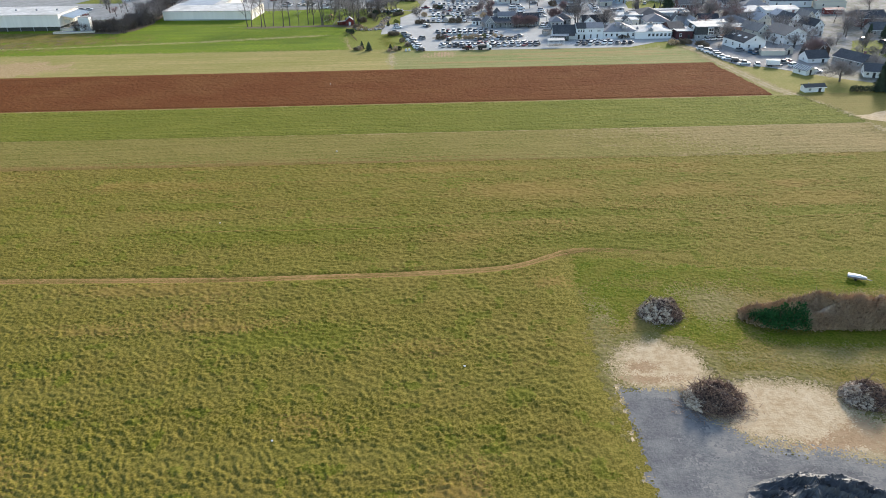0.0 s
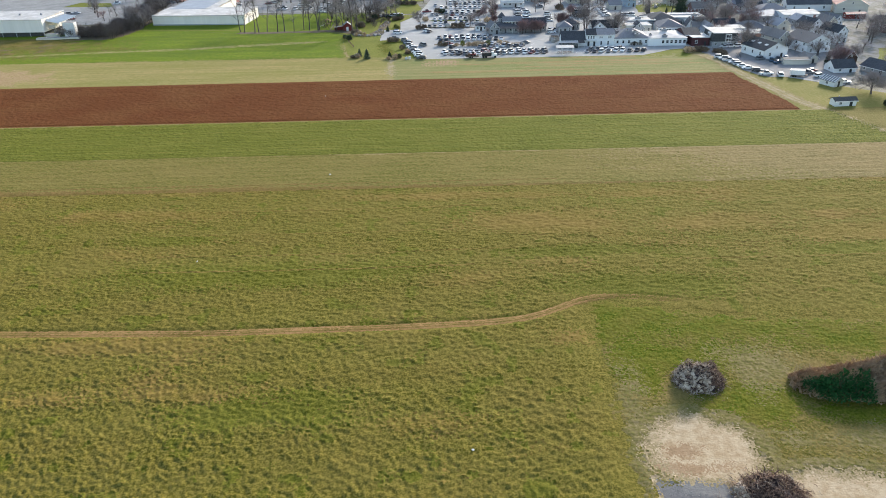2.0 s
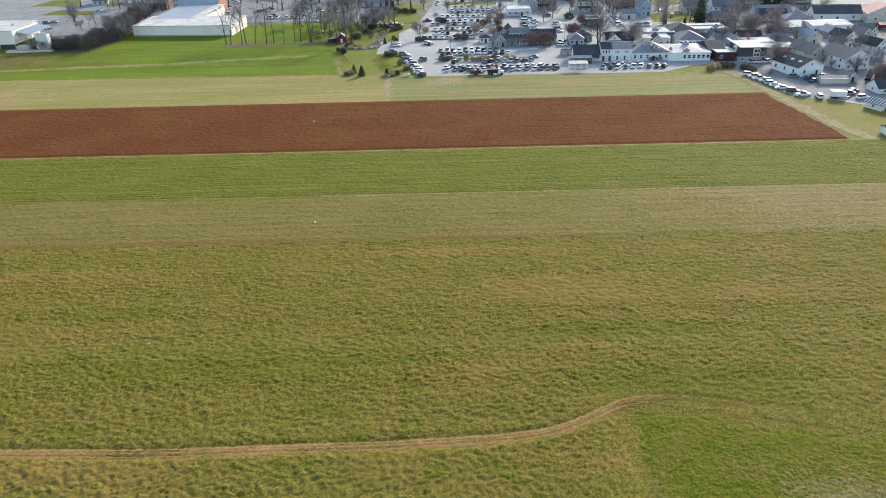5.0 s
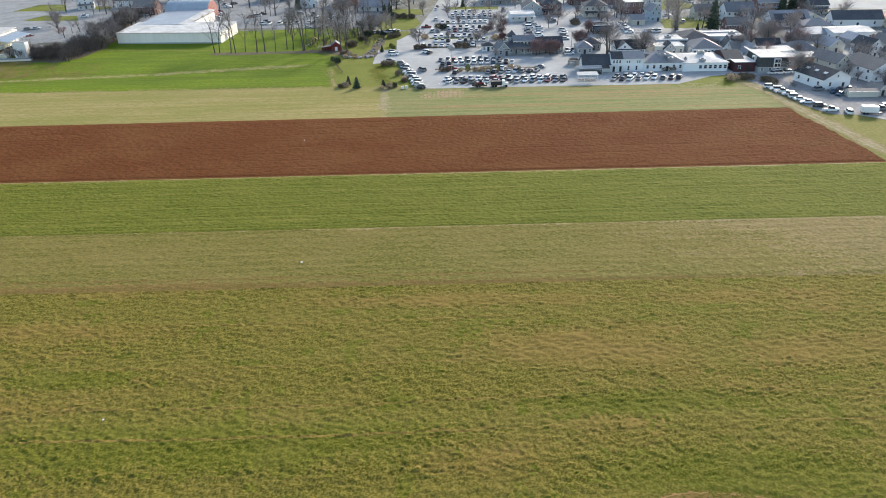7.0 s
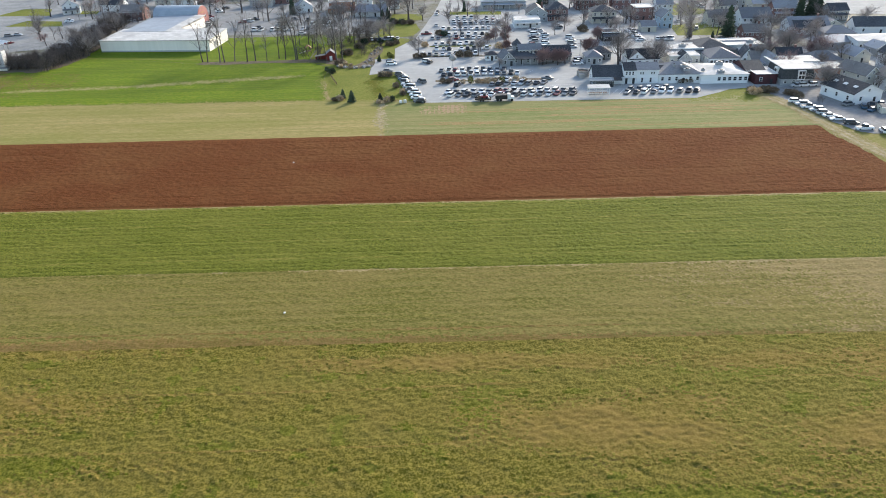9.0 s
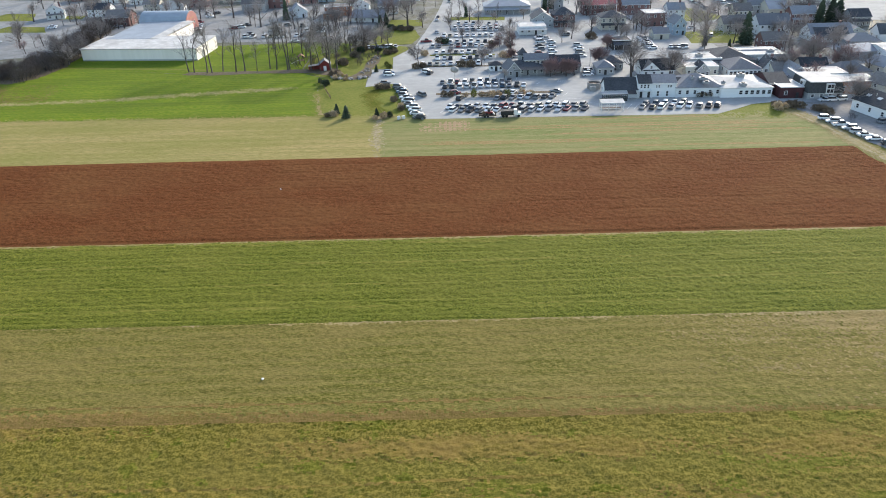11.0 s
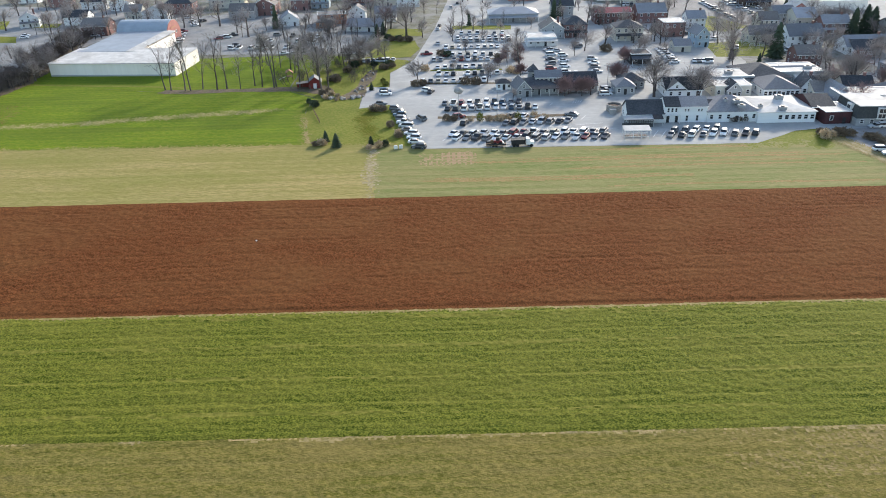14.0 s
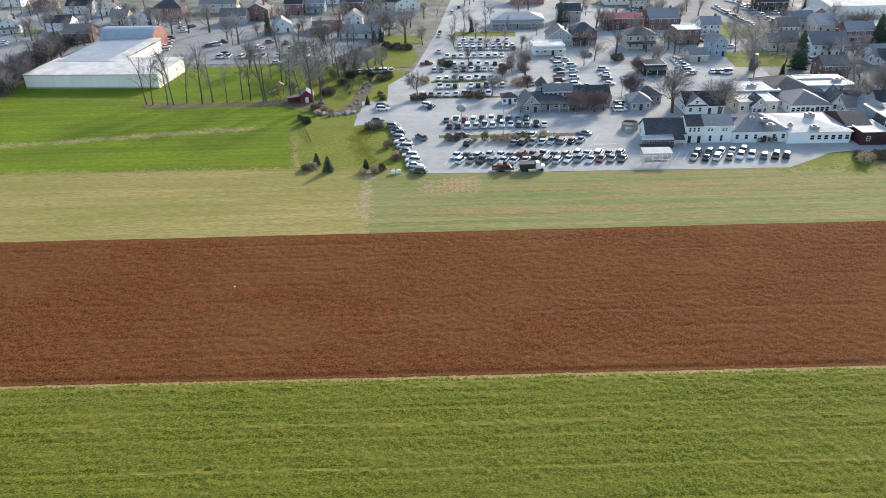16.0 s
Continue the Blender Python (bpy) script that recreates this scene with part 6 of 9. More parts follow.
house(32.6, 396.2, 13.0, 12, 2.7, 2.2, 0, M_GREY_SIDING, M_ROOF_DARK, "hip", 5, 1, "grey visitor pavilion with a dark hipped roof and porch", name="pavilion", category="pavilion", porch=2.6)
house(36.2, 400.4, 9.4, 6, 5.2, 1.7, 0, M_CREAM, M_ROOF_GREY, "gx", 6, 2, "pale clerestory of the pavilion with small windows", name="pavilion", category="pavilion", door=False)
house(26.6, 393.6, 5.2, 8, 3.0, 2.8, 10, M_GREY_SIDING, M_ROOF_GREY, "gy", 2, 1, "grey gabled porch at the end of the pavilion", name="pavilion", category="pavilion")
house(31.2, 404.4, 3.4, 3.4, 6.2, 2.6, 0, M_GREY_SIDING, M_ROOF_DARK, "hip", 1, 2, "small square roof turret with a steep dark cap", name="turret", category="turret", door=False)
house(36.0, 531.2, 25.9, 14, 4.2, 2.6, 0, M_GREY_SIDING, M_ROOF_METAL, "hip", 7, 1, "long shop with a pale grey roof and dark porch", name="shop", category="shop", porch=3.0)
house(48.4, 598.0, 18.8, 12, 5.0, 2.4, 0, M_RED_METAL, M_ROOF_GREY, "gx", 5, 1, "red market barn with a grey roof", name="barn", category="barn")
house(-31.8, 541.3, 11.3, 10, 4.5, 3.0, 0, M_WHITE_SIDING, M_ROOF_GREY, "gx", 3, 2, "white house with a grey roof", porch=2.0)
house(-82.2, 535.6, 9.8, 10, 3.4, 3.6, 14, M_WHITE_SIDING, M_ROOF_GREY, "gy", 2, 1, "white gabled house with a grey roof")
house(-59.8, 537.5, 15.3, 10, 5.2, 0, 10, M_TAN_BRICK, M_ROOF_BROWN, "flat", 3, 2, "tan brick flat-roofed building", name="brick_building", category="building")
house(-62.5, 527.5, 9.2, 8, 3.0, 1.8, 0, M_TAN_BRICK, M_ROOF_BROWN, "hip", 2, 1, "low tan brick annex with a brown roof", name="annex", category="building")
house(-47.8, 549.1, 9.2, 8, 4.5, 3.0, 0, M_WHITE_SIDING, M_ROOF_BROWN, "gy", 2, 2, "white gabled house with a brown roof")
house(-40.9, 516.7, 18.5, 10, 3.2, 2.6, -8, M_WHITE_SIDING, M_ROOF_GREY, "gx", 4, 1, "white house with a weathered grey roof", porch=2.0)
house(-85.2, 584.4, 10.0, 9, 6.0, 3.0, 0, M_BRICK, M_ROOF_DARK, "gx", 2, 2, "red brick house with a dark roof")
house(-73.9, 590.1, 10.4, 8, 5.2, 2.8, 0, M_BLUE_SIDING, M_ROOF_GREY, "gx", 3, 2, "pale blue house with a white porch", porch=2.0)
house(-52.4, 582.6, 12.4, 9, 6.4, 3.0, 0, M_BRICK, M_ROOF_DARK, "gx", 4, 2, "dark brick house with white windows", porch=2.2)
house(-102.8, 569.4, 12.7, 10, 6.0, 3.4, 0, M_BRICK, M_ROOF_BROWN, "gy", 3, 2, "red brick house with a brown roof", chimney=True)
house(-113.5, 559.3, 13.7, 11, 4.5, 3.4, 0, M_GREY_SIDING, M_ROOF_BROWN, "gx", 3, 2, "grey house with a brown roof")
house(-33.5, 591.8, 15.2, 10, 4.5, 3.2, 0, M_CREAM, M_ROOF_DARK, "gx", 3, 2, "cream house with a dark roof")
house(-155.6, 581.3, 16.2, 11, 6.0, 3.6, 0, M_BRICK, M_ROOF_DARK, "hip", 5, 2, "red brick hall with a dark hipped roof", name="brick_hall", category="hall")
house(-164.2, 565.0, 14.6, 9, 4.4, 3.2, 0, M_WHITE_SIDING, M_ROOF_GREY, "gy", 2, 2, "white house with a pale grey roof")
house(-180.5, 522.6, 12.9, 12, 5.0, 3.2, 0, M_BRICK, M_ROOF_BROWN, "gx", 3, 2, "red brick house with a tall chimney", chimney=True)
house(-204.2, 553.8, 12.7, 10, 4.5, 3.0, 0, M_WHITE_SIDING, M_ROOF_DARK, "gx", 2, 2, "white house with a dark roof")
house(-228.1, 550.8, 9.6, 9, 5.0, 3.2, 20, M_WHITE_SIDING, M_ROOF_GREY, "gy", 3, 2, "white gabled house with a grey roof", porch=2.0)
house(-177.6, 567.7, 9.7, 9, 4.6, 3.0, 0, M_CREAM, M_ROOF_BROWN, "gx", 3, 2, "cream house with a brown roof")
house(-196.8, 597.8, 11.9, 10, 5.0, 3.5, 0, M_WHITE_SIDING, M_ROOF_BROWN, "gy", 3, 2, "white house with a tall brown roof")
house(108.1, 572.8, 9.1, 10, 5.0, 3.0, 0, M_CREAM, M_ROOF_GREY, "gx", 3, 2, "cream house with a grey roof")
house(174.6, 558.0, 14.7, 12, 5.0, 3.0, 0, M_WOODEN, M_ROOF_DARK, "gx", 3, 2, "dark timber house with white railings", porch=2.0)
house(169.6, 512.5, 10.2, 10, 4.6, 3.0, 0, M_GREY_SIDING, M_ROOF_GREY, "gx", 3, 2, "grey house with a grey roof")
house(142.2, 469.8, 12.7, 9, 3.6, 3.0, 0, M_CREAM, M_ROOF_BROWN, "gx", 3, 1, "cream bungalow with a brown roof")
house(123.5, 505.4, 9.0, 9, 4.6, 3.0, 0, M_WHITE_SIDING, M_ROOF_GREY, "gx", 3, 2, "white house with a grey roof")
house(-274.0, 638.0, 13.4, 10, 4.6, 3.0, 0, M_WHITE_SIDING, M_ROOF_GREY, "gx", 3, 2, "white house with a grey roof")
house(-242.6, 617.7, 13.1, 10, 5.0, 3.2, 10, M_BRICK, M_ROOF_BROWN, "gy", 3, 2, "red brick house with a brown roof", chimney=True)
house(-216.6, 606.5, 15.2, 10, 4.6, 3.0, 0, M_WHITE_SIDING, M_ROOF_DARK, "gx", 3, 2, "white house with a dark roof")
house(-131.7, 598.1, 21.3, 11, 5.0, 3.4, 0, M_CREAM, M_ROOF_BROWN, "gx", 4, 2, "cream house with a brown roof", chimney=True)
house(-104.6, 583.8, 12.5, 10, 5.4, 3.2, 0, M_BRICK, M_ROOF_DARK, "gy", 3, 2, "red brick house with a dark roof")
house(-71.7, 618.0, 16.0, 10, 5.0, 3.0, 0, M_WHITE_SIDING, M_ROOF_GREY, "gx", 3, 2, "white house with a grey roof")
house(-41.0, 609.4, 17.3, 10, 5.0, 3.0, 0, M_BRICK, M_ROOF_GREY, "gx", 3, 2, "brick house with a grey roof", porch=2.0)
house(-21.2, 586.0, 13.5, 9, 4.6, 3.0, 0, M_WHITE_SIDING, M_ROOF_DARK, "gy", 2, 2, "white gabled house with a dark roof")
house(220.6, 375.0, 14.5, 11, 4.4, 3.0, 0, M_BRICK, M_ROOF_DARK, "gx", 3, 2, "brick house with a dark roof")

# ---- the farmyard side ----
house(142.7, 329.4, 11.8, 15, 3.8, 2.7, 16, M_WHITE_SIDING, M_ROOF_DARK, "gy", 2, 1, "white workshop barn with a dark roof and three skylights", name="workshop_barn", category="barn", skylights=3)
house(154.5, 349.0, 6.6, 13, 4.6, 2.8, 18, M_CREAM, M_ROOF_BROWN, "gy", 2, 2, "cream gabled house with a weathered brown roof")
house(164.8, 337.4, 11.7, 15, 4.8, 2.9, 14, M_WHITE_SIDING, M_ROOF_BROWN, "gy", 3, 2, "large white gabled house with a brownish roof")
house(180.5, 373.6, 7.0, 10, 5.0, 2.6, 16, M_WHITE_SIDING, M_ROOF_DARK, "gy", 3, 2, "white two-storey house with a dark gabled roof")
house(184.5, 356.4, 5.7, 11, 5.0, 2.6, 18, M_WHITE_SIDING, M_ROOF_DARK, "gy", 2, 2, "white two-storey house with a dark gabled roof")
house(190.6, 379.1, 5.7, 9, 4.8, 2.8, 12, M_CREAM, M_ROOF_BROWN, "gy", 2, 2, "cream gabled house with a brown roof")
house(187.2, 404.5, 19, 13, 4.4, 0.9, 3, M_WHITE_SIDING, M_ROOF_WHITE, "gx", 6, 1, "long low shop with a white metal roof", name="shop", category="shop")
house(184.0, 394.0, 7.5, 8, 3.4, 2.2, 8, M_GREY_SIDING, M_ROOF_METAL, "gy", 2, 1, "small grey gabled annex of the shop")
house(196.0, 384.0, 5.0, 9, 4.6, 2.6, 16, M_WHITE_SIDING, M_ROOF_GREY, "gy", 2, 2, "narrow white house with a pale gabled roof")
house(169.5, 384, 8, 9, 3.2, 2.6, 14, M_CREAM, M_ROOF_METAL, "gy", 1, 1, "small gabled house at the end of the shop")
house(206.5, 437.5, 24, 10, 3.6, 3.6, -5, M_WHITE_SIDING, M_ROOF_DARK, "gx", 3, 1, "long white hall with a dark roof", name="hall", category="hall")
house(182, 427, 14, 11, 3.0, 2.8, -4, M_GREY_SIDING, M_ROOF_GREY, "hip", 3, 1, "low house with a broad grey hipped roof")
house(174.5, 409, 15, 11, 3.0, 2.4, 6, M_GREY_SIDING, M_ROOF_METAL, "hip", 3, 1, "low house with a broad pale grey hipped roof")
house(174.3, 440, 14, 10, 3.0, 2.8, -4, M_WHITE_SIDING, M_ROOF_DARK, "gx", 4, 1, "white bungalow with a dark roof and porch", porch=2.0)
house(188, 446, 9, 10, 3.0, 2.4, -4, M_CREAM, M_ROOF_GREY, "gy", 2, 1, "cream bungalow with a grey gabled roof")
house(143.5, 359, 13, 9, 4.6, 0, -2, M_TAN_BRICK, M_ROOF_WHITE, "flat", 4, 1, "brownish shop wing with a white flat roof", name="shop", category="shop")
house(135.5, 369, 18, 9, 4.9, 0, -2, M_GREY_SIDING, M_ROOF_WHITE, "flat", 5, 1, "grey shop wing with a white flat roof", name="shop", category="shop")
house(151, 376, 14, 10, 3.2, 3.2, 8, M_GREY_SIDING, M_ROOF_GREY, "hip", 3, 1, "low house with a grey hipped roof")
house(141, 386, 10, 8, 3.2, 2.6, -4, M_CREAM, M_ROOF_DARK, "gx", 3, 1, "cream cottage with a dark roof")
house(129.5, 396, 10, 8, 3.0, 1.0, 0, M_WHITE_SIDING, M_ROOF_WHITE, "gx", 3, 1, "small white annex with a pale roof")
house(159.4, 303, 8.8, 7.5, 2.0, 2.5, 4, M_WHITE_SIDING, M_ROOF_DARK, "gx", 2, 1, "white garage with a steep dark roof", name="garage", category="garage")
house(147.2, 283.6, 4.6, 6.5, 2.0, 1.2, 24, M_WHITE_SIDING, M_ROOF_GREY, "gy", 1, 1, "white garden shed with a ribbed pale roof", name="garden_shed", category="shed", ribs=7)
house(153.9, 318.8, 4.4, 6, 2.2, 1.6, 14, M_CREAM, M_ROOF_BROWN, "gy", 0, 1, "small tan gabled outbuilding", name="outbuilding", category="outbuilding")
house(146.6, 317.6, 10.2, 3.6, 2.2, 0.5, -4, M_CREAM, M_ROOF_BROWN, "gx", 0, 1, "low tan lean-to beside the yard", name="outbuilding", category="outbuilding", door=False)
house(204.6, 473.8, 9.5, 10, 4.6, 3.0, 0, M_GREY_SIDING, M_ROOF_DARK, "gx", 4, 2, "dark house with white porch", porch=2.2)
house(137.7, 259.4, 7.5, 3.4, 1.9, 0.8, 3, M_WHITE_SIDING, M_BLACK_CLAD, "gx", 2, 1, "long white field shelter with a dark roof", name="field_shelter", category="shed", side=False)
house(169.8, 299.6, 14.5, 8.5, 2.2, 2.5, -68, M_GREY_SIDING, M_ROOF_DARK, "gx", 4, 1, "long low grey bungalow with a dark roof")
house(167.6, 315.2, 5.6, 7, 3.0, 2.8, 10, M_WOODEN, M_ROOF_BROWN, "gy", 1, 1, "small brown gabled barn among bare trees", name="barn", category="barn")
house(169.2, 277.4, 6.9, 8, 2.4, 2.2, -20, M_WHITE_SIDING, M_ROOF_DARK, "gx", 3, 1, "small white cottage with a dark roof")
house(225.0, 427.0, 16, 16, 4.6, 4.4, -16, M_CREAM, M_RED_METAL, "gy", 2, 1, "pale barn with a faded red roof", name="barn", category="barn")
house(219.6, 411.6, 10, 4, 2.6, 0.6, -3, M_SHED_RED, M_RED_METAL, "gx", 0, 1, "low dark red shed in front of the barn", name="shed", category="shed")
house(214.5, 352.0, 12.0, 10, 3.0, 2.8, -8, M_GREY_SIDING, M_ROOF_DARK, "gx", 4, 1, "grey bungalow with a dark roof")

# ---- parked cars ----
car_row(1.9, 350.6, 46.5, 348.8, 16, 62, (), 0.35, "wgkgwwskgswgsrgk")
car_row(0.8, 354.6, 46.7, 353.6, 16, 62, (), 0.35, "wksswgrrwgtwwwgg")
car_row(17.9, 364.1, 37.7, 364.6, 8, 62, (), 0.35, "gkgssgkg")
car_row(20.4, 370.9, 27.8, 370.8, 3, 62, (), 0.35, "kws")
car(4.5, 364.6, 70, "black", "estate_car")
car(2.9, 371.6, 20, "red")
car(39.9, 371.0, 150, "grey", "saloon_car")
car_row(-0.4, 380.5, 29.2, 380.4, 12, 80, (), 0.35, "kkwswwwsbgkw")
car_row(-1.4, 386.8, 24.3, 387.0, 10, 80, (), 0.35, "gwrwgwbbgk")
car_row(-9.5, 416.5, 14.0, 415.8, 9, 86, (6,), 0.35)
car_row(-3.4, 426.3, 19.5, 426.5, 9, 86, (3,), 0.35)
car_row(-3.7, 437.5, 16.2, 437.2, 8, 86, (), 0.35)
car_row(-5.3, 450.6, 17.5, 450.1, 9, 86, (2,), 0.35)
car_row(-0.6, 459.3, 19.3, 459.1, 7, 86, (), 0.35)
car_row(0.0, 473.1, 23.2, 472.6, 9, 86, (), 0.35)
car_row(6.0, 487.4, 29.5, 485.8, 9, 86, (), 0.35)
car_row(5.7, 493.1, 29.6, 491.5, 9, 86, (), 0.35)
car_row(7.8, 503.5, 27.7, 502.4, 6, 86, (3,), 0.35)
car_row(46.1, 462.7, 40.3, 423.3, 6, 8, (), 0.35)
car_row(49.8, 453.3, 46.4, 425.0, 4, 8, (), 0.35)
car(50.1, 422.9, 90)
car_row(60.8, 445.7, 58.9, 424.9, 4, -8, (), 0.35)
car_row(59.7, 474.8, 58.9, 469.2, 2, 0, (), 0.35)
car_row(57.1, 399.4, 55.6, 393.4, 3, 5, (), 0.35)
car_row(66.0, 348.7, 91.4, 348.7, 9, 62, (), 0.35, "gkwgwwgkk")
car_row(68.3, 352.5, 81.4, 353.8, 5, 62, (), 0.35, "ggwwg")
car_row(-18.2, 382.4, -9.7, 343.9, 11, -12, (), 0.35, "gkbgwsgwwwk")
car_row(-23.4, 404.0, -22.8, 400.7, 2, 0, (), 0.35)
car(-23.9, 388.6, 5, "grey")
car(-7.7, 403.3, -25, "white")
car(-6.5, 401.9, 70, "black")
car(-9.4, 370.6, 120, "grey")
car(-3.8, 483.0, 95, "silver")
car(-8.8, 462.1, 10, "red")
car(-3.5, 516.2, 80, "white")
car(-2.9, 524.0, 80, "black")
car(8.2, 592.2, 85, "black")
car(4.0, 576.7, 85, "silver")
car_row(-35.3, 451.8, -23.0, 452.4, 7, 80, (), 0.35)
car_row(28.7, 433.7, 30.7, 426.5, 4, 15, (), 0.35)
car_row(45.1, 464.7, 48.0, 462.5, 2, 10, (), 0.35)
car_row(-99.7, 483.9, -81.2, 482.8, 7, 80, (2,), 0.35)
car_row(-74.4, 482.5, -66.0, 481.5, 4, 80, (), 0.35)
car_row(-73.0, 469.9, -63.8, 469.0, 3, 10, (), 0.35)
car_row(-71.1, 495.8, -62.5, 492.5, 4, 80, (), 0.35)
car_row(-84.6, 498.3, -90.4, 499.9, 3, 80, (), 0.35)
car(-84.1, 511.7, 10)
car(-107.2, 514.4, 10, "black")
car_row(-136.5, 527.5, -130.6, 501.1, 5, 10, (), 0.35)
car(-146.2, 566.8, 10, "white")
car_row(-139.7, 554.3, -135.0, 543.4, 2, 20, (), 0.35)
car(-134.3, 554.9, 60, "black")
car_row(-112.4, 506.4, -108.8, 509.5, 3, 10, (), 0.35)
car(-99.8, 483.9, 40, "silver")
car(-218.5, 526.5, 10, "white")
car(-180.3, 522.0, 10, "silver")
car_row(120.0, 332.6, 124.6, 312.4, 7, -6, (), 0.35)
car(126.7, 308.0, -10, "black", "estate_car")
car(128.1, 302.9, 0, "white", "pickup_truck")
car(132.6, 300.2, 80, "white")
car_row(128.8, 351.6, 134.4, 351.9, 3, 5, (), 0.35)
car(135.7, 327.7, 20, "grey")
car_row(139.0, 324.8, 145.6, 325.6, 3, 70, (), 0.35, "bkb")
car(140.2, 320.9, 40, "blue")
car(200.2, 343.0, 10, "blue", "estate_car")
car(205.4, 336.8, 100, "black", "minivan")
car(144.5, 302.5, 20, "grey")
car(147.7, 306.0, 20, "red")
car(146.8, 297.9, 20, "white")
car(151.8, 288.2, -20, "white")
car(141.9, 302.8, 10, "silver")
car_row(148.6, 571.5, 148.9, 519.7, 14, 120, (), 0.35)
car_row(162.3, 574.4, 162.2, 565.4, 3, 10, (), 0.35)
car_row(101.2, 438.2, 107.8, 436.6, 5, 80, (), 0.35)
car(143.4, 472.1, 60, "silver")
car(146.5, 452.3, 20, "white")
car(177.5, 476.9, 10, "grey")
car_row(165.0, 572.7, 162.4, 521.1, 7, 30, (), 0.35)
car_row(103.0, 572.4, 109.6, 569.6, 4, 80, (), 0.35)
car_row(113.9, 490.7, 116.8, 492.5, 2, 0, (), 0.35)
car_row(93.5, 459.6, 92.6, 436.6, 7, 10, (), 0.35, "wwswwsw")
car_row(163.0, 592.0, 173.0, 551.0, 11, 120, (), 0.35)
car(123.1, 477.9, 20, "white")
car(126.4, 459.3, 70, "silver")
car(-136.4, 546.6, 20, "white")
car(-99.2, 489.4, 20, "black")
car_row(-75.8, 508.4, -62.8, 504.7, 5, 80, (1,), 0.35)
car_row(-60.3, 476.0, -52.1, 475.1, 3, 80)
car(-231.9, 484.3, 20)
car(-228.6, 487.0, 5)
car(-216.8, 521.7, 10)
car(-221.8, 465.5, 60)

# ---- bare trees ----
bare_tree(-108.2, 414.9, 19.4, "tall")
bare_tree(-105.7, 414.0, 19.5, "tall")
bare_tree(-99.9, 412.8, 21.2, "tall")
bare_tree(-97.8, 412.7, 21.7, "tall")
bare_tree(-93.9, 415.1, 19.0, "tall")
bare_tree(-87.9, 413.2, 21.9, "tall")
bare_tree(-84.4, 414.2, 21.6, "tall")
bare_tree(-79.2, 413.8, 14.0, "tall")
bare_tree(-74.5, 417.6, 17.8, "tall")
bare_tree(-71.3, 415.9, 19.2, "tall")
bare_tree(-66.2, 414.0, 23.2, "tall")
bare_tree(-65.7, 415.4, 21.3, "tall")
bare_tree(-56.4, 413.2, 22.6, "tall")
bare_tree(-52.1, 411.5, 18.7, "tall")
bare_tree(-46.7, 405.0, 25.6, "tall")
bare_tree(-45.2, 410.9, 22.1, "tall")
bare_tree(-43.1, 444.8, 17.8, "tall")
bare_tree(-38.2, 451.3, 13.3, "tall")
bare_tree(-47.4, 461.3, 14.8, "tall")
bare_tree(-63.9, 436.9, 18.4, "tall")
bare_tree(-70.0, 445.7, 15.4, "tall")
bare_tree(-77.7, 455.2, 14.6, "tall")
bare_tree(-72.1, 473.6, 12.7, "tall")
bare_tree(-64.1, 463.0, 13.7, "tall")
bare_tree(-54.6, 462.1, 14.8, "tall")
bare_tree(-11.3, 415.5, 10.0, "round")
bare_tree(-121.0, 540.9, 17.3, "spreading")
bare_tree(117.2, 441.0, 23.3, "spreading")
bare_tree(41.0, 393.3, 8.7, "dense", True)
bare_tree(47.1, 392.8, 8.5, "dense", True)
bare_tree(63.5, 411.0, 7.8, "dense", True)
bare_tree(72.9, 439.4, 7.7, "dense", True)
bare_tree(22.5, 390.6, 4.9, "round")
bare_tree(71.9, 389.9, 17.5, "spreading")
bare_tree(86.7, 387.6, 12.9, "spreading")
bare_tree(86.1, 387.4, 13.4, "spreading")
bare_tree(154.8, 457.1, 8.0, "round")
bare_tree(31.8, 457.9, 12.2, "tall")
bare_tree(14.9, 412.9, 9.2, "round")
bare_tree(19.4, 524.1, 13.3, "tall")
bare_tree(9.5, 530.6, 13.4, "tall")
bare_tree(4.5, 526.0, 10.0, "tall")
bare_tree(29.9, 522.8, 8.9, "tall")
bare_tree(3.2, 488.5, 8.2, "round")
bare_tree(25.1, 448.1, 8.3, "round", True)
bare_tree(-19.2, 504.4, 17.8, "spreading")
bare_tree(-27.9, 522.3, 14.8, "spreading")
bare_tree(-11.1, 498.9, 10.5, "round")
bare_tree(-4.5, 561.0, 8.4, "tall")
bare_tree(-98.5, 510.5, 17.4, "spreading")
bare_tree(-107.0, 521.9, 13.2, "spreading")
bare_tree(-92.8, 525.6, 8.5, "round")
bare_tree(105.7, 538.1, 11.8, "spreading")
bare_tree(130.0, 563.3, 9.9, "spreading")
bare_tree(99.6, 491.4, 8.6, "round")
bare_tree(74.6, 482.1, 6.6, "round", True)
bare_tree(76.9, 536.6, 12.7, "tall")
bare_tree(112.5, 477.8, 6.6, "round")
bare_tree(130.6, 387.0, 10.2, "spreading")
bare_tree(148.3, 404.2, 9.9, "spreading")
bare_tree(161.4, 463.7, 8.1, "round")
bare_tree(146.2, 493.5, 9.7, "round")
bare_tree(203.9, 552.4, 6.7, "round")
bare_tree(146.5, 537.5, 8.6, "round")
bare_tree(137.5, 347.5, 11.9, "spreading")
bare_tree(143.9, 394.7, 15.2, "spreading")
bare_tree(160.4, 398.7, 7.8, "tall")
bare_tree(153.8, 273.2, 9.4, "broad")
bare_tree(134.4, 342.6, 12.0, "round")
bare_tree(163.0, 313.8, 9.6, "broad", True)
bare_tree(171.4, 320.5, 8.5, "round")
bare_tree(177.5, 291.0, 8.0, "broad")
bare_tree(183.0, 302.0, 7.5, "round")
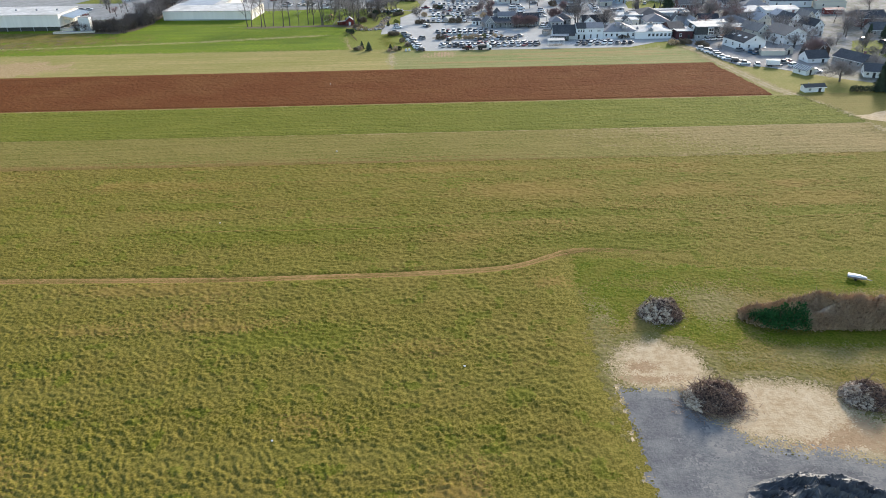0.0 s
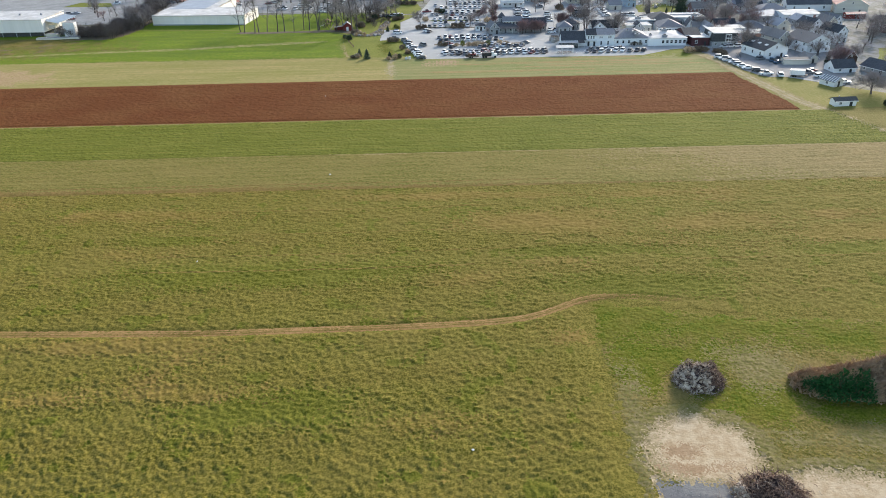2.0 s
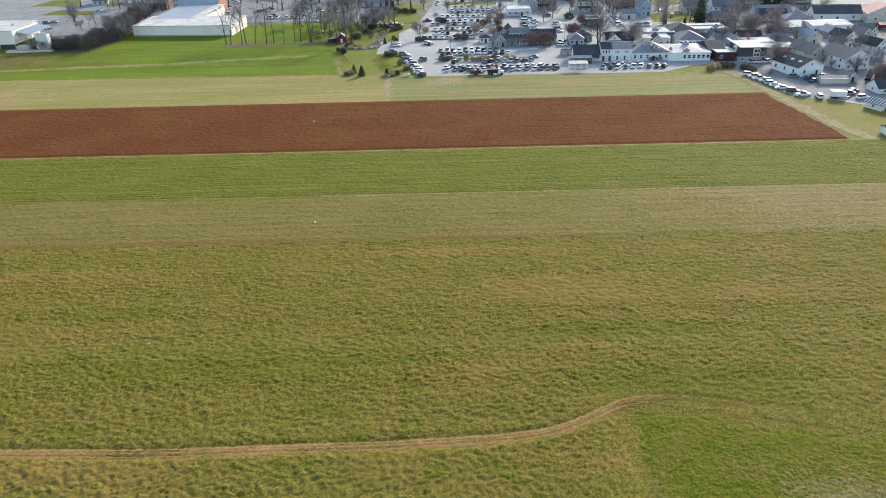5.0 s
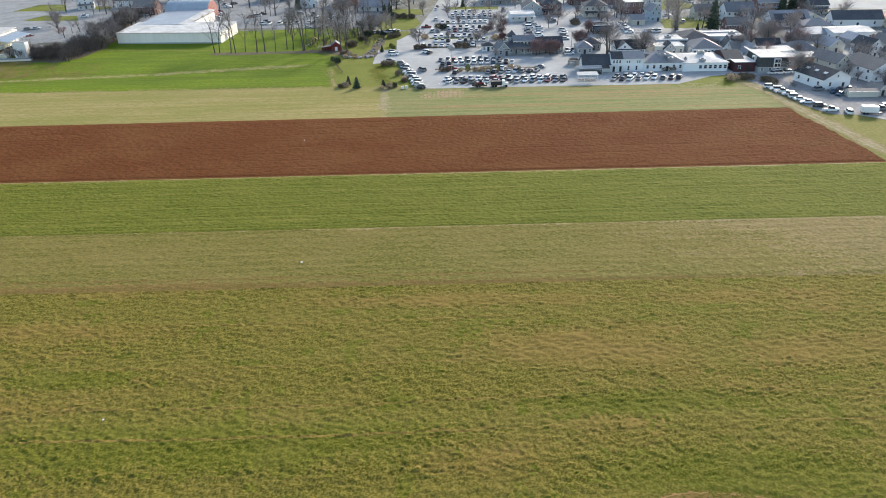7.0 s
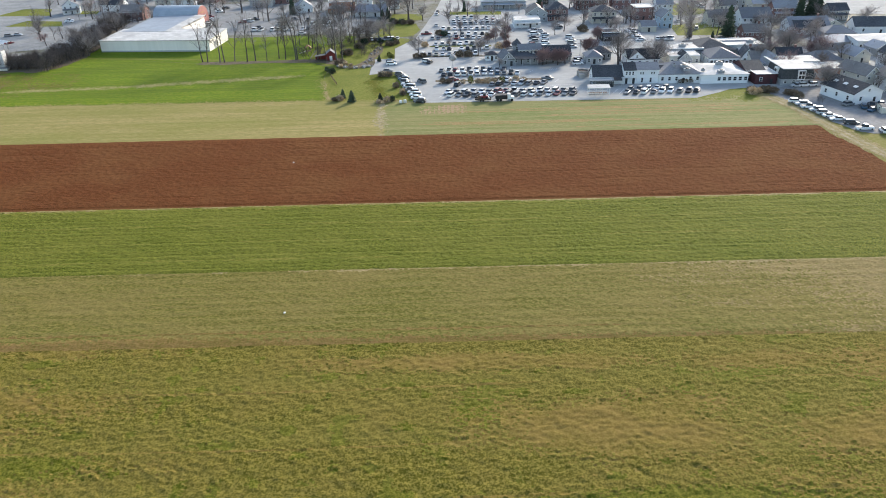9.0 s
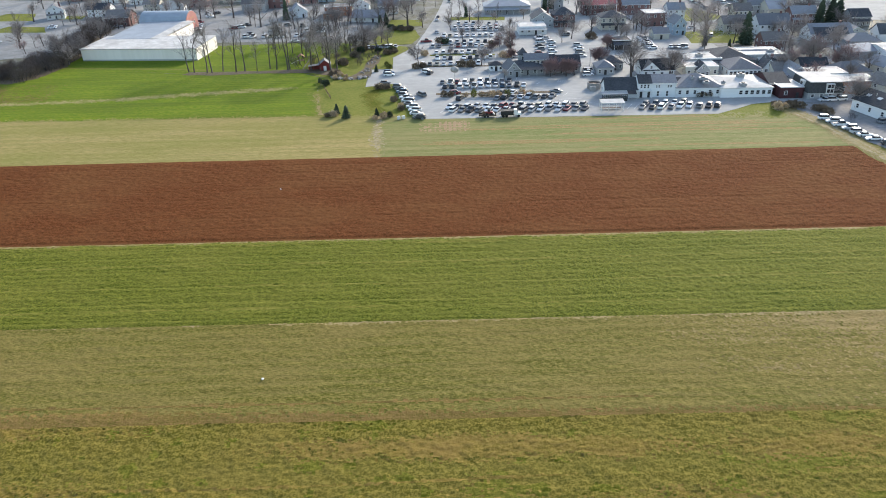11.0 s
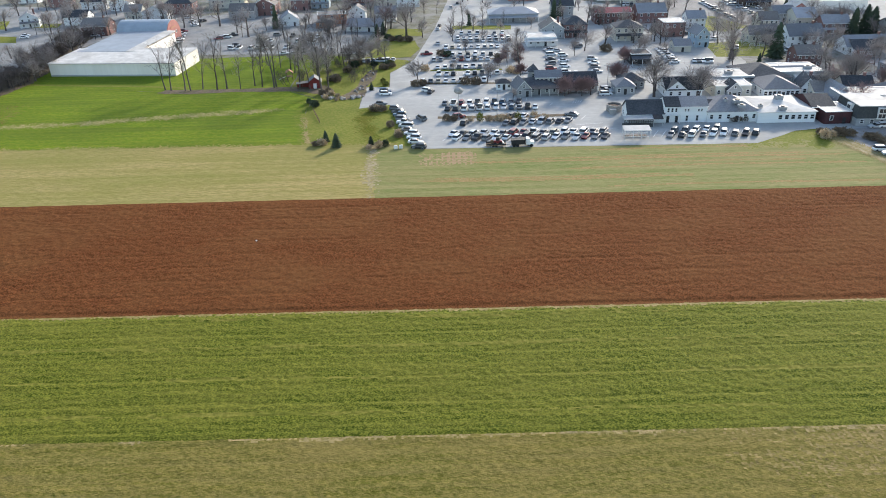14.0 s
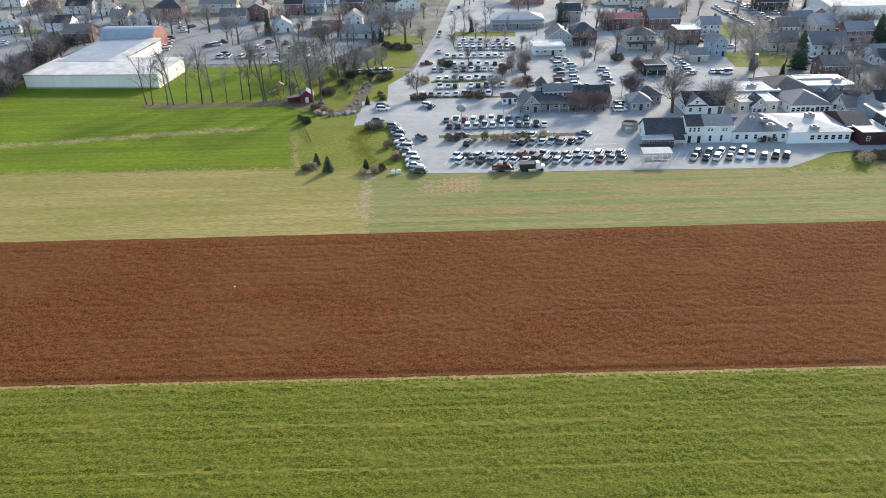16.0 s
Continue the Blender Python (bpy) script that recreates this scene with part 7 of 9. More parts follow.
bare_tree(175.4, 283.0, 6.5, "round")
bare_tree(162.5, 332.2, 7.0, "round")
bare_tree(197.3, 356.6, 9.6, "spreading")
bare_tree(148.2, 407.8, 9.5, "spreading")
bare_tree(219.4, 375.1, 7.8, "spreading")
bare_tree(147.1, 372.8, 8.9, "round")
bare_tree(-173.7, 442.1, 12.3, "spreading")
bare_tree(-178.5, 458.4, 12.4, "tall")
bare_tree(-178.5, 466.0, 9.5, "spreading")
bare_tree(-177.4, 473.8, 16.0, "tall")
bare_tree(-178.4, 482.2, 15.3, "tall")
bare_tree(-168.8, 472.9, 14.9, "spreading")
bare_tree(-173.4, 490.4, 11.2, "spreading")
bare_tree(-184.7, 500.7, 10.4, "spreading")
bare_tree(-171.3, 457.7, 10.4, "spreading")
bare_tree(-167.2, 433.3, 10.7, "spreading")
bare_tree(-179.5, 451.3, 12.1, "spreading")
bare_tree(-181.9, 517.6, 9.0, "spreading")
bare_tree(-177.1, 514.5, 7.1, "spreading")
bare_tree(-174.7, 516.8, 7.8, "spreading")
bare_tree(-173.4, 524.4, 10.9, "spreading")
bare_tree(-167.5, 518.5, 9.6, "spreading")
bare_tree(-244.1, 602.8, 10.0, "spreading")
bare_tree(-215.2, 540.4, 10.0, "spreading")
bare_tree(-58.2, 461.7, 14.4, "spreading")
bare_tree(-35.4, 514.5, 12.3, "spreading")
bare_tree(-101.6, 510.5, 14.1, "tall")
bare_tree(-30.3, 463.7, 10.1, "spreading")
bare_tree(-59.5, 516.2, 9.0, "spreading")
bare_tree(-79.5, 454.7, 15.1, "tall")
bare_tree(-82.3, 461.8, 13.4, "spreading")
bare_tree(-65.6, 456.2, 10.8, "tall")
bare_tree(-62.4, 527.8, 13.7, "tall", True)
bare_tree(-79.1, 503.2, 13.9, "spreading")
bare_tree(-52.8, 521.7, 15.8, "spreading")
bare_tree(-77.3, 495.1, 12.8, "tall")
bare_tree(-64.5, 527.5, 9.3, "spreading")
bare_tree(-30.8, 513.5, 10.7, "tall")
bare_tree(-188.8, 555.7, 13.7, "spreading")
bare_tree(-155.1, 562.1, 10.8, "round")
bare_tree(-219.0, 572.2, 12.7, "spreading")
bare_tree(-138.5, 548.0, 10.9, "round")
bare_tree(-147.4, 543.9, 13.3, "round")
bare_tree(-223.2, 594.6, 14.9, "round", True)
bare_tree(-159.4, 564.2, 10.5, "round")
bare_tree(-131.8, 541.2, 13.8, "round")
bare_tree(-202.2, 544.0, 14.7, "round", True)
bare_tree(-193.3, 582.8, 14.1, "round")
bare_tree(-11.5, 564.4, 10.0, "round")
bare_tree(-40.7, 591.9, 10.6, "round")
bare_tree(-108.8, 596.8, 14.9, "spreading")
bare_tree(-64.3, 593.6, 9.5, "round")
bare_tree(-56.7, 579.5, 9.4, "round")
bare_tree(-41.0, 558.4, 11.2, "round")
bare_tree(-85.0, 549.1, 13.3, "round")
bare_tree(-57.1, 620.8, 12.3, "round")
bare_tree(80.0, 518.5, 10.0, "spreading")
bare_tree(95.9, 469.3, 12.0, "spreading")
bare_tree(60.6, 461.5, 9.7, "spreading")
bare_tree(92.5, 490.1, 8.0, "spreading")
bare_tree(85.4, 474.8, 11.3, "spreading")
bare_tree(110.1, 482.8, 11.0, "spreading")
bare_tree(86.5, 458.8, 8.6, "round")
bare_tree(94.9, 480.3, 8.1, "round")
bare_tree(57.9, 500.3, 8.4, "round")
bare_tree(54.8, 453.5, 9.9, "round")
bare_tree(144.7, 471.1, 8.4, "spreading")
bare_tree(232.3, 568.5, 10.4, "round")
bare_tree(174.3, 464.5, 11.3, "spreading")
bare_tree(163.2, 522.3, 11.1, "round")
bare_tree(189.4, 499.4, 12.9, "round")
bare_tree(147.7, 510.1, 10.9, "spreading")
bare_tree(180.4, 511.0, 13.4, "spreading")
bare_tree(131.1, 443.1, 11.2, "round")
bare_tree(197.4, 504.9, 10.6, "spreading")
bare_tree(153.1, 388.1, 9.3, "round")
bare_tree(134.2, 372.3, 10.0, "spreading", True)
bare_tree(136.5, 395.9, 9.7, "spreading", True)
bare_tree(144.0, 412.3, 9.9, "spreading")
bare_tree(176.4, 438.6, 9.9, "round")
bare_tree(149.3, 404.0, 13.0, "round", True)
bare_tree(146.9, 420.8, 11.2, "spreading")
bare_tree(156.7, 393.0, 12.1, "spreading", True)
bare_tree(210.7, 375.4, 11.5, "round")
bare_tree(212.3, 368.8, 12.1, "spreading")
bare_tree(169.3, 339.5, 9.8, "spreading")
bare_tree(181.0, 363.0, 11.0, "round")
bare_tree(-199.0, 475.4, 7.2, "spreading")
bare_tree(-232.8, 514.4, 11.7, "tall")
bare_tree(-163.6, 443.3, 10.5, "spreading")
bare_tree(-208.7, 471.6, 11.1, "spreading")
bare_tree(-220.7, 495.3, 11.6, "spreading")
bare_tree(-199.6, 458.8, 7.3, "spreading", True)
bare_tree(-218.3, 488.8, 7.4, "spreading")
bare_tree(-217.1, 487.3, 10.1, "spreading")
bare_tree(-201.4, 471.8, 9.4, "tall")
bare_tree(-220.5, 495.1, 9.8, "tall")
bare_tree(-191.1, 469.2, 8.3, "spreading")
bare_tree(-186.7, 475.6, 7.7, "spreading")
bare_tree(135.4, 342.1, 12.5, "spreading")
bare_tree(145.3, 399.4, 12, "spreading")
bare_tree(160.8, 403, 9.5, "spreading")
bare_tree(130.4, 385.6, 11, "spreading")
bare_tree(74.1, 396.6, 13, "spreading")
bare_tree(88.1, 390, 10.5, "spreading")
bare_tree(118, 440.4, 16, "spreading")
bare_tree(155.2, 449.4, 11, "spreading")
bare_tree(95.4, 477, 12, "spreading")
bare_tree(63.9, 413.9, 8.3, "round")
bare_tree(147.5, 404.6, 10.5, "spreading")
bare_tree(128, 331, 3.5, "scrub")
bare_tree(134, 340, 3, "scrub")
bare_tree(138, 343, 2.6, "scrub")
bare_tree(166, 324, 7, "spreading")
bare_tree(160, 318, 6, "round")
bare_tree(171, 318, 8, "spreading")
bare_tree(155, 345, 7, "round")
bare_tree(176, 345, 8, "spreading")
bare_tree(172, 372, 9, "spreading")
bare_tree(196, 352, 10, "spreading")
bare_tree(205, 372, 11, "spreading")
bare_tree(163, 388, 9, "spreading")
bare_tree(153, 392, 9, "round")
bare_tree(122, 470, 12, "spreading")
bare_tree(112, 425, 8, "round")
bare_tree(104, 404, 6, "round")
bare_tree(168, 425, 9, "spreading")
bare_tree(190, 460, 11, "spreading")
bare_tree(150, 470, 12, "spreading")
bare_tree(172, 462, 10, "spreading")
bare_tree(136, 462, 9, "spreading")
bare_tree(186, 318, 8, "spreading")
bare_tree(194, 330, 9, "spreading")
bare_tree(183, 335, 7, "spreading")
bare_tree(205, 322, 9, "spreading")
bare_tree(222, 330, 10, "spreading")
bare_tree(216, 360, 9, "spreading")
bare_tree(228, 352, 9, "spreading")
bare_tree(208, 388, 9, "spreading")
bare_tree(222, 380, 10, "spreading")
bare_tree(178, 308, 7, "spreading")
bare_tree(190, 306, 7, "spreading")
bare_tree(124.6, 483.3, 9.7, "spreading")
bare_tree(154.3, 437.8, 12.3, "spreading")
bare_tree(184.9, 501.0, 11.3, "spreading")
bare_tree(186.9, 497.1, 10.6, "round")
bare_tree(62.3, 533.8, 9.3, "spreading")
bare_tree(196.9, 489.4, 13.0, "round")
bare_tree(75.1, 570.9, 12.3, "spreading")
bare_tree(78.5, 518.7, 10.8, "spreading")
bare_tree(100.6, 564.6, 12.5, "spreading")
bare_tree(113.6, 533.4, 10.8, "spreading")
bare_tree(176.3, 490.0, 13.3, "round")
bare_tree(63.3, 574.0, 10.1, "spreading")
bare_tree(116.1, 439.5, 9.2, "spreading")
bare_tree(86.8, 498.5, 13.7, "round")
bare_tree(169.8, 425.1, 11.4, "round")
bare_tree(193.5, 473.5, 11.3, "spreading")
bare_tree(80.7, 448.9, 10.9, "spreading")
bare_tree(185.7, 495.4, 11.8, "spreading")
bare_tree(239.8, 413.3, 11.8, "spreading")
bare_tree(150.2, 389.7, 10.9, "round", True)
bare_tree(172.5, 365.3, 9.8, "spreading")
bare_tree(204.3, 448.3, 13.0, "spreading")
bare_tree(114.0, 585.8, 9.7, "round")
bare_tree(132.6, 552.1, 11.0, "spreading")
bare_tree(74.9, 559.1, 7.3, "round")
bare_tree(61.0, 486.1, 9.2, "spreading")
bare_tree(154.6, 555.5, 10.5, "round")
bare_tree(72.6, 475.3, 11.0, "spreading")
bare_tree(133.2, 503.8, 11.3, "spreading")
bare_tree(104.5, 538.4, 9.1, "round")
bare_tree(-22.1, 626.5, 11.0, "round")
bare_tree(70.0, 597.1, 8.6, "round", True)
bare_tree(45.7, 593.7, 9.3, "spreading")
bare_tree(14.7, 601.6, 11.2, "spreading")
bare_tree(17.5, 613.5, 10.8, "round")
bare_tree(60.0, 612.0, 11.1, "round")
bare_tree(23.3, 595.0, 10.6, "spreading")
bare_tree(11.5, 598.8, 10.6, "spreading")
bare_tree(39.8, 609.6, 11.2, "round")
bare_tree(-1.2, 614.7, 8.5, "round")
bare_tree(-5.1, 622.3, 11.1, "spreading", True)
bare_tree(-31.2, 624.4, 9.4, "round")
bare_tree(-45.1, 496.5, 11.1, "tall")
bare_tree(-57.5, 505.5, 12.1, "spreading")
bare_tree(-63.8, 469.0, 9.9, "spreading")
bare_tree(-29.9, 471.5, 11.2, "tall", True)
bare_tree(-43.3, 504.0, 11.4, "tall")
bare_tree(-62.4, 436.6, 10.2, "spreading")
bare_tree(-55.2, 499.5, 10.4, "spreading")
bare_tree(-52.0, 429.9, 13.2, "spreading")
bare_tree(-55.8, 507.6, 13.2, "tall")
bare_tree(-65.9, 482.0, 12.8, "tall")
bare_tree(-56.0, 444.8, 10.6, "spreading")
bare_tree(-50.3, 512.8, 10.0, "spreading", True)
bare_tree(-38.6, 458.8, 11.6, "spreading")
bare_tree(-37.5, 453.4, 11.7, "tall")
bare_tree(-41.5, 453.1, 11.6, "tall")
bare_tree(-63.2, 447.5, 12.1, "spreading")
bare_tree(-30.5, 519.2, 13.6, "spreading", True)
bare_tree(-31.2, 446.9, 12.1, "spreading")
bare_tree(-70.7, 512.0, 10.7, "spreading")
bare_tree(-26.4, 452.1, 10.9, "spreading")
bare_tree(-213.6, 558.1, 10.6, "spreading", True)
bare_tree(-159.2, 565.0, 12.6, "spreading")
bare_tree(-253.0, 610.2, 13.0, "tall", True)
bare_tree(-144.9, 625.6, 11.1, "spreading")
bare_tree(-239.0, 574.0, 13.2, "tall")
bare_tree(-200.7, 585.9, 11.6, "spreading")
bare_tree(-208.3, 565.4, 13.8, "spreading")
bare_tree(-245.9, 609.0, 11.8, "tall")
bare_tree(-220.6, 568.3, 12.2, "tall")
bare_tree(-214.5, 529.9, 9.7, "tall")
bare_tree(-191.0, 537.1, 12.2, "spreading")
bare_tree(-158.2, 538.5, 13.2, "spreading")
bare_tree(-260.5, 640.4, 9.8, "tall")
bare_tree(-179.0, 581.0, 10.6, "spreading")
bare_tree(-36.9, 455.3, 6.9, "scrub")
bare_tree(-44.7, 505.5, 6.0, "scrub")
bare_tree(-56.0, 521.6, 7.9, "spreading")
bare_tree(-64.4, 494.4, 6.0, "scrub", True)
bare_tree(-42.3, 469.7, 5.9, "scrub")
bare_tree(-36.3, 467.3, 5.6, "spreading")
bare_tree(-55.8, 485.4, 7.1, "scrub")
bare_tree(-57.2, 496.7, 7.5, "scrub")
bare_tree(-53.1, 455.3, 5.8, "scrub", True)
bare_tree(-60.5, 515.0, 6.4, "scrub")
bare_tree(-49.7, 457.9, 5.3, "spreading")
bare_tree(-57.9, 465.5, 5.4, "scrub", True)
bare_tree(-45.4, 456.2, 7.6, "scrub", True)
bare_tree(-38.3, 477.0, 7.5, "spreading")
bare_tree(-44.4, 443.6, 4.6, "scrub")
bare_tree(-29.6, 431.3, 4.2, "scrub")
bare_tree(-37.2, 429.6, 4.6, "scrub")
bare_tree(-36.7, 419.2, 4.5, "scrub")
bare_tree(-32.9, 441.2, 4.9, "scrub")
bare_tree(-39.1, 448.3, 3.9, "scrub", True)
bare_tree(-33.8, 427.5, 4.5, "scrub", True)
bare_tree(-37.0, 423.0, 4.8, "scrub")
bare_tree(29.7, 438.2, 15.0, "spreading")
bare_tree(42.8, 395.7, 7.5, "round", True)
bare_tree(40.2, 397.6, 6.0, "round", True)
bare_tree(17.7, 485.3, 7.0, "round")
bare_tree(27.5, 504.0, 7.9, "round")
bare_tree(8.6, 465.7, 6.5, "round")
bare_tree(2.6, 430.8, 5.6, "round")
bare_tree(16.6, 421.4, 5.5, "round")
bare_tree(33.1, 486.1, 7.0, "round")
bare_tree(43.2, 514.2, 7.8, "round")

# ---- scrub along the yard wall ----
bare_tree(-196.5, 417.0, 5.8, "spreading", True)
bare_tree(-196.9, 418.7, 8.3, "scrub", True)
bare_tree(-190.8, 412.8, 5.0, "scrub")
bare_tree(-191.7, 413.3, 8.1, "scrub")
bare_tree(-188.7, 412.6, 5.7, "spreading")
bare_tree(-183.0, 414.2, 8.4, "scrub")
bare_tree(-179.1, 413.9, 5.0, "spreading")
bare_tree(-178.7, 410.1, 5.3, "scrub")
bare_tree(-174.2, 417.4, 4.7, "scrub", True)
bare_tree(-174.4, 417.4, 4.6, "scrub")
bare_tree(-174.9, 418.7, 8.1, "scrub")
bare_tree(-169.6, 426.7, 8.5, "scrub")
bare_tree(-171.5, 428.1, 7.1, "scrub")
bare_tree(-171.6, 429.3, 8.2, "scrub")
bare_tree(-172.3, 432.5, 6.3, "scrub")
bare_tree(-171.0, 434.0, 6.3, "scrub")
bare_tree(-173.6, 440.9, 6.0, "scrub")
bare_tree(-172.5, 443.1, 7.5, "scrub")
bare_tree(-174.0, 442.7, 5.2, "scrub")
bare_tree(-170.4, 449.3, 8.2, "scrub")
bare_tree(-171.4, 452.2, 5.9, "scrub", True)
bare_tree(-175.2, 454.4, 6.5, "scrub", True)
bare_tree(-173.8, 454.7, 6.6, "spreading")
bare_tree(-175.7, 460.7, 4.9, "scrub")
bare_tree(-174.2, 458.0, 7.4, "scrub")
bare_tree(-173.1, 464.8, 4.8, "scrub", True)
bare_tree(-174.7, 464.8, 5.7, "scrub")
bare_tree(-178.1, 469.9, 6.5, "spreading")
bare_tree(-179.4, 470.2, 8.3, "scrub")
bare_tree(-180.4, 477.3, 7.1, "spreading")
bare_tree(-178.1, 475.0, 5.1, "spreading")
bare_tree(-179.7, 482.3, 5.9, "scrub", True)
bare_tree(-181.7, 482.3, 6.6, "scrub")
bare_tree(-180.0, 484.5, 7.6, "scrub")
bare_tree(-184.0, 486.2, 5.9, "scrub")
bare_tree(-181.1, 487.9, 7.8, "scrub")
bare_tree(-185.4, 493.8, 7.9, "scrub", True)
bare_tree(-180.3, 495.1, 7.0, "scrub", True)
bare_tree(-181.1, 500.8, 5.7, "scrub")
bare_tree(-183.9, 503.5, 4.8, "scrub", True)
bare_tree(-186.3, 501.6, 7.4, "spreading", True)
bare_tree(-184.1, 505.1, 4.6, "scrub")
bare_tree(-182.7, 508.4, 5.9, "scrub")
bare_tree(-186.3, 513.9, 5.0, "scrub", True)
bare_tree(-181.1, 515.3, 6.2, "scrub")
bare_tree(-183.0, 519.4, 4.7, "scrub")
bare_tree(-180.7, 522.5, 5.8, "scrub", True)
bare_tree(-182.9, 525.1, 6.4, "spreading")
bare_tree(-182.7, 407.6, 5.5, "scrub")
bare_tree(-176.8, 404.1, 6.5, "scrub")
bare_tree(-172.0, 403.6, 7.5, "scrub")
bare_tree(-170.7, 412.0, 5.5, "scrub")
bare_tree(-169.3, 420.7, 6.5, "scrub")
bare_tree(-169.0, 433.1, 7.5, "scrub")
bare_tree(-168.8, 442.9, 7.5, "scrub")
bare_tree(-185.2, 419.6, 7.5, "scrub")
bare_tree(-182.8, 425.4, 5.5, "scrub")
bare_tree(-179.1, 428.1, 6.5, "scrub")
bare_tree(-176.5, 437.3, 5.5, "scrub")
bare_tree(-179.0, 454.4, 5.5, "scrub")
bare_tree(-190.0, 414.3, 7.5, "scrub")
bare_tree(-177.6, 464.9, 6.5, "scrub")

# ---- evergreens and shrubs ----
evergreen(-38.0, 351.2, 3.7, 0.42)
evergreen(-34.2, 346.4, 4.4, 0.5)
evergreen(-24.0, 347.4, 2.9, 0.5)
evergreen(-28.6, 407.4, 3.2, 0.42)
evergreen(-88.4, 529.5, 12.4, 0.2)
evergreen(-33.5, 503.0, 6.4, 0.35)
evergreen(-30.9, 507.7, 6.3, 0.35)
evergreen(135.3, 440.5, 14.5, 0.34)
evergreen(123.6, 428.1, 5.4, 0.3)
evergreen(186.4, 478.6, 12.6, 0.34)
evergreen(192.6, 480.4, 13.6, 0.34)
evergreen(198.2, 484.0, 12.0, 0.42)
evergreen(183.7, 543.6, 8.1, 0.2)
evergreen(58.2, 539.1, 10.9, 0.24)
evergreen(62.1, 543.9, 9.1, 0.24)
evergreen(12.5, 525.0, 6.2, 0.3)
evergreen(161.1, 321.3, 4.4, 0.3)
evergreen(206.4, 350.6, 6.5, 0.34)
evergreen(210.5, 345.6, 7.0, 0.34)
evergreen(164.5, 262.5, 12.6, 0.32)
evergreen(160.6, 258.4, 8.4, 0.3)
evergreen(163.4, 258.2, 12.9, 0.3)
evergreen(161.0, 321.2, 4.0, 0.3)
evergreen(194.8, 316.1, 8.1, 0.3)
evergreen(196.2, 335.2, 4.2, 0.3)
evergreen(199.7, 488.1, 9.9, 0.42)
shrub(-38.8, 348.4, 2.7, 0.7, "tan")
shrub(-40.7, 348.1, 2.2, 0.6, "dark")
shrub(-24.3, 344.1, 1.8, 0.8, "tan")
shrub(-21.5, 344.8, 2.4, 0.9, "tan")
shrub(-19.7, 346.3, 2.2, 0.8, "deep")
shrub(-49.4, 391.6, 1.7, 1.2, "deep")
shrub(-46.7, 387.9, 2.9, 0.8, "deep")
shrub(-19.1, 363.9, 2.4, 0.9, "dark")
shrub(-16.4, 356.3, 2.1, 0.9, "tan")
shrub(-16.0, 353.6, 2.2, 0.7, "dark")
shrub(-25.7, 381.2, 3.2, 0.6, "dark")
shrub(-23.0, 381.0, 3.2, 0.6, "dark")
shrub(-24.8, 381.7, 3.2, 0.6, "tan")
shrub(6.7, 367.9, 1.8, 0.9, "tan")
shrub(9.6, 367.7, 2.2, 1.25, "green")
shrub(27.4, 369.6, 2.4, 0.9, "tan")
shrub(12.5, 367.5, 2.2, 0.9, "tan")
shrub(14.4, 367.4, 2.0, 0.9, "tan")
shrub(16.3, 367.2, 2.6, 0.9, "tan")
shrub(18.5, 367.1, 2.3, 0.9, "tan")
shrub(21.9, 366.8, 2.2, 1.25, "green")
shrub(30.2, 366.2, 2.6, 0.9, "tan")
shrub(-1.1, 368.5, 2.6, 0.9, "dark")
shrub(1.2, 368.3, 2.2, 0.9, "dark")
shrub(-12.6, 411.3, 3.1, 0.7, "dark")
shrub(-9.6, 411.9, 3.1, 0.7, "dark")
shrub(-9.1, 433.7, 3.5, 0.7, "tan")
shrub(-2.4, 459.7, 3.7, 0.7, "dark")
shrub(0.3, 457.6, 3.5, 0.7, "deep")
shrub(25.2, 427.5, 3.5, 0.7, "tan")
shrub(27.0, 425.8, 2.4, 0.7, "tan")
shrub(21.8, 450.2, 3.5, 0.7, "dark")
shrub(29.5, 449.4, 2.6, 0.7, "tan")
shrub(6.5, 412.3, 3.8, 0.7, "dark")
shrub(10.3, 412.0, 3.8, 0.7, "dark")
shrub(-30.4, 444.0, 2.7, 0.7, "deep")
shrub(-25.4, 438.3, 2.7, 0.7, "dark")
shrub(-22.9, 441.5, 2.7, 0.7, "dark")
shrub(-39.3, 444.9, 4.1, 0.7, "dark")
shrub(-40.5, 434.7, 3.4, 0.7, "dark")
shrub(-43.6, 420.7, 3.9, 0.7, "dark")
shrub(-35.3, 473.5, 3.7, 0.7, "dark")
shrub(-46.0, 402.5, 2.4, 0.7, "dark")
shrub(-42.8, 402.2, 2.1, 0.7, "tan")
shrub(-40.4, 399.4, 1.9, 0.7, "tan")
shrub(-44.0, 397.1, 1.5, 0.7, "tan")
shrub(-23.8, 413.1, 2.5, 0.7, "green")
shrub(-25.8, 492.4, 3.3, 0.7, "dark")
shrub(-21.5, 491.0, 3.3, 0.7, "dark")
shrub(-17.2, 490.5, 3.1, 0.7, "dark")
shrub(109.4, 343.4, 3.2, 0.85, "tan")
shrub(112.6, 345.3, 2.2, 0.8, "tan")
shrub(114.5, 346.7, 2.7, 0.8, "dark")
shrub(116.1, 346.6, 2.7, 0.8, "dark")
shrub(110.0, 347.8, 2.2, 0.8, "dark")
shrub(88.8, 360.9, 2.3, 0.8, "dark")
shrub(91.0, 361.1, 2.6, 0.8, "dark")
shrub(92.7, 361.0, 2.3, 0.8, "dark")
shrub(121.8, 342.2, 3.1, 0.6, "dark")
shrub(123.0, 340.7, 3.3, 0.6, "dark")
shrub(123.7, 338.0, 3.1, 0.6, "dark")
shrub(115.3, 345.5, 3.1, 0.6, "dark")
shrub(117.8, 345.2, 3.3, 0.6, "dark")
shrub(110.5, 345.9, 3.3, 0.6, "dark")
shrub(151.4, 259.2, 1.9, 1.1, "deep")
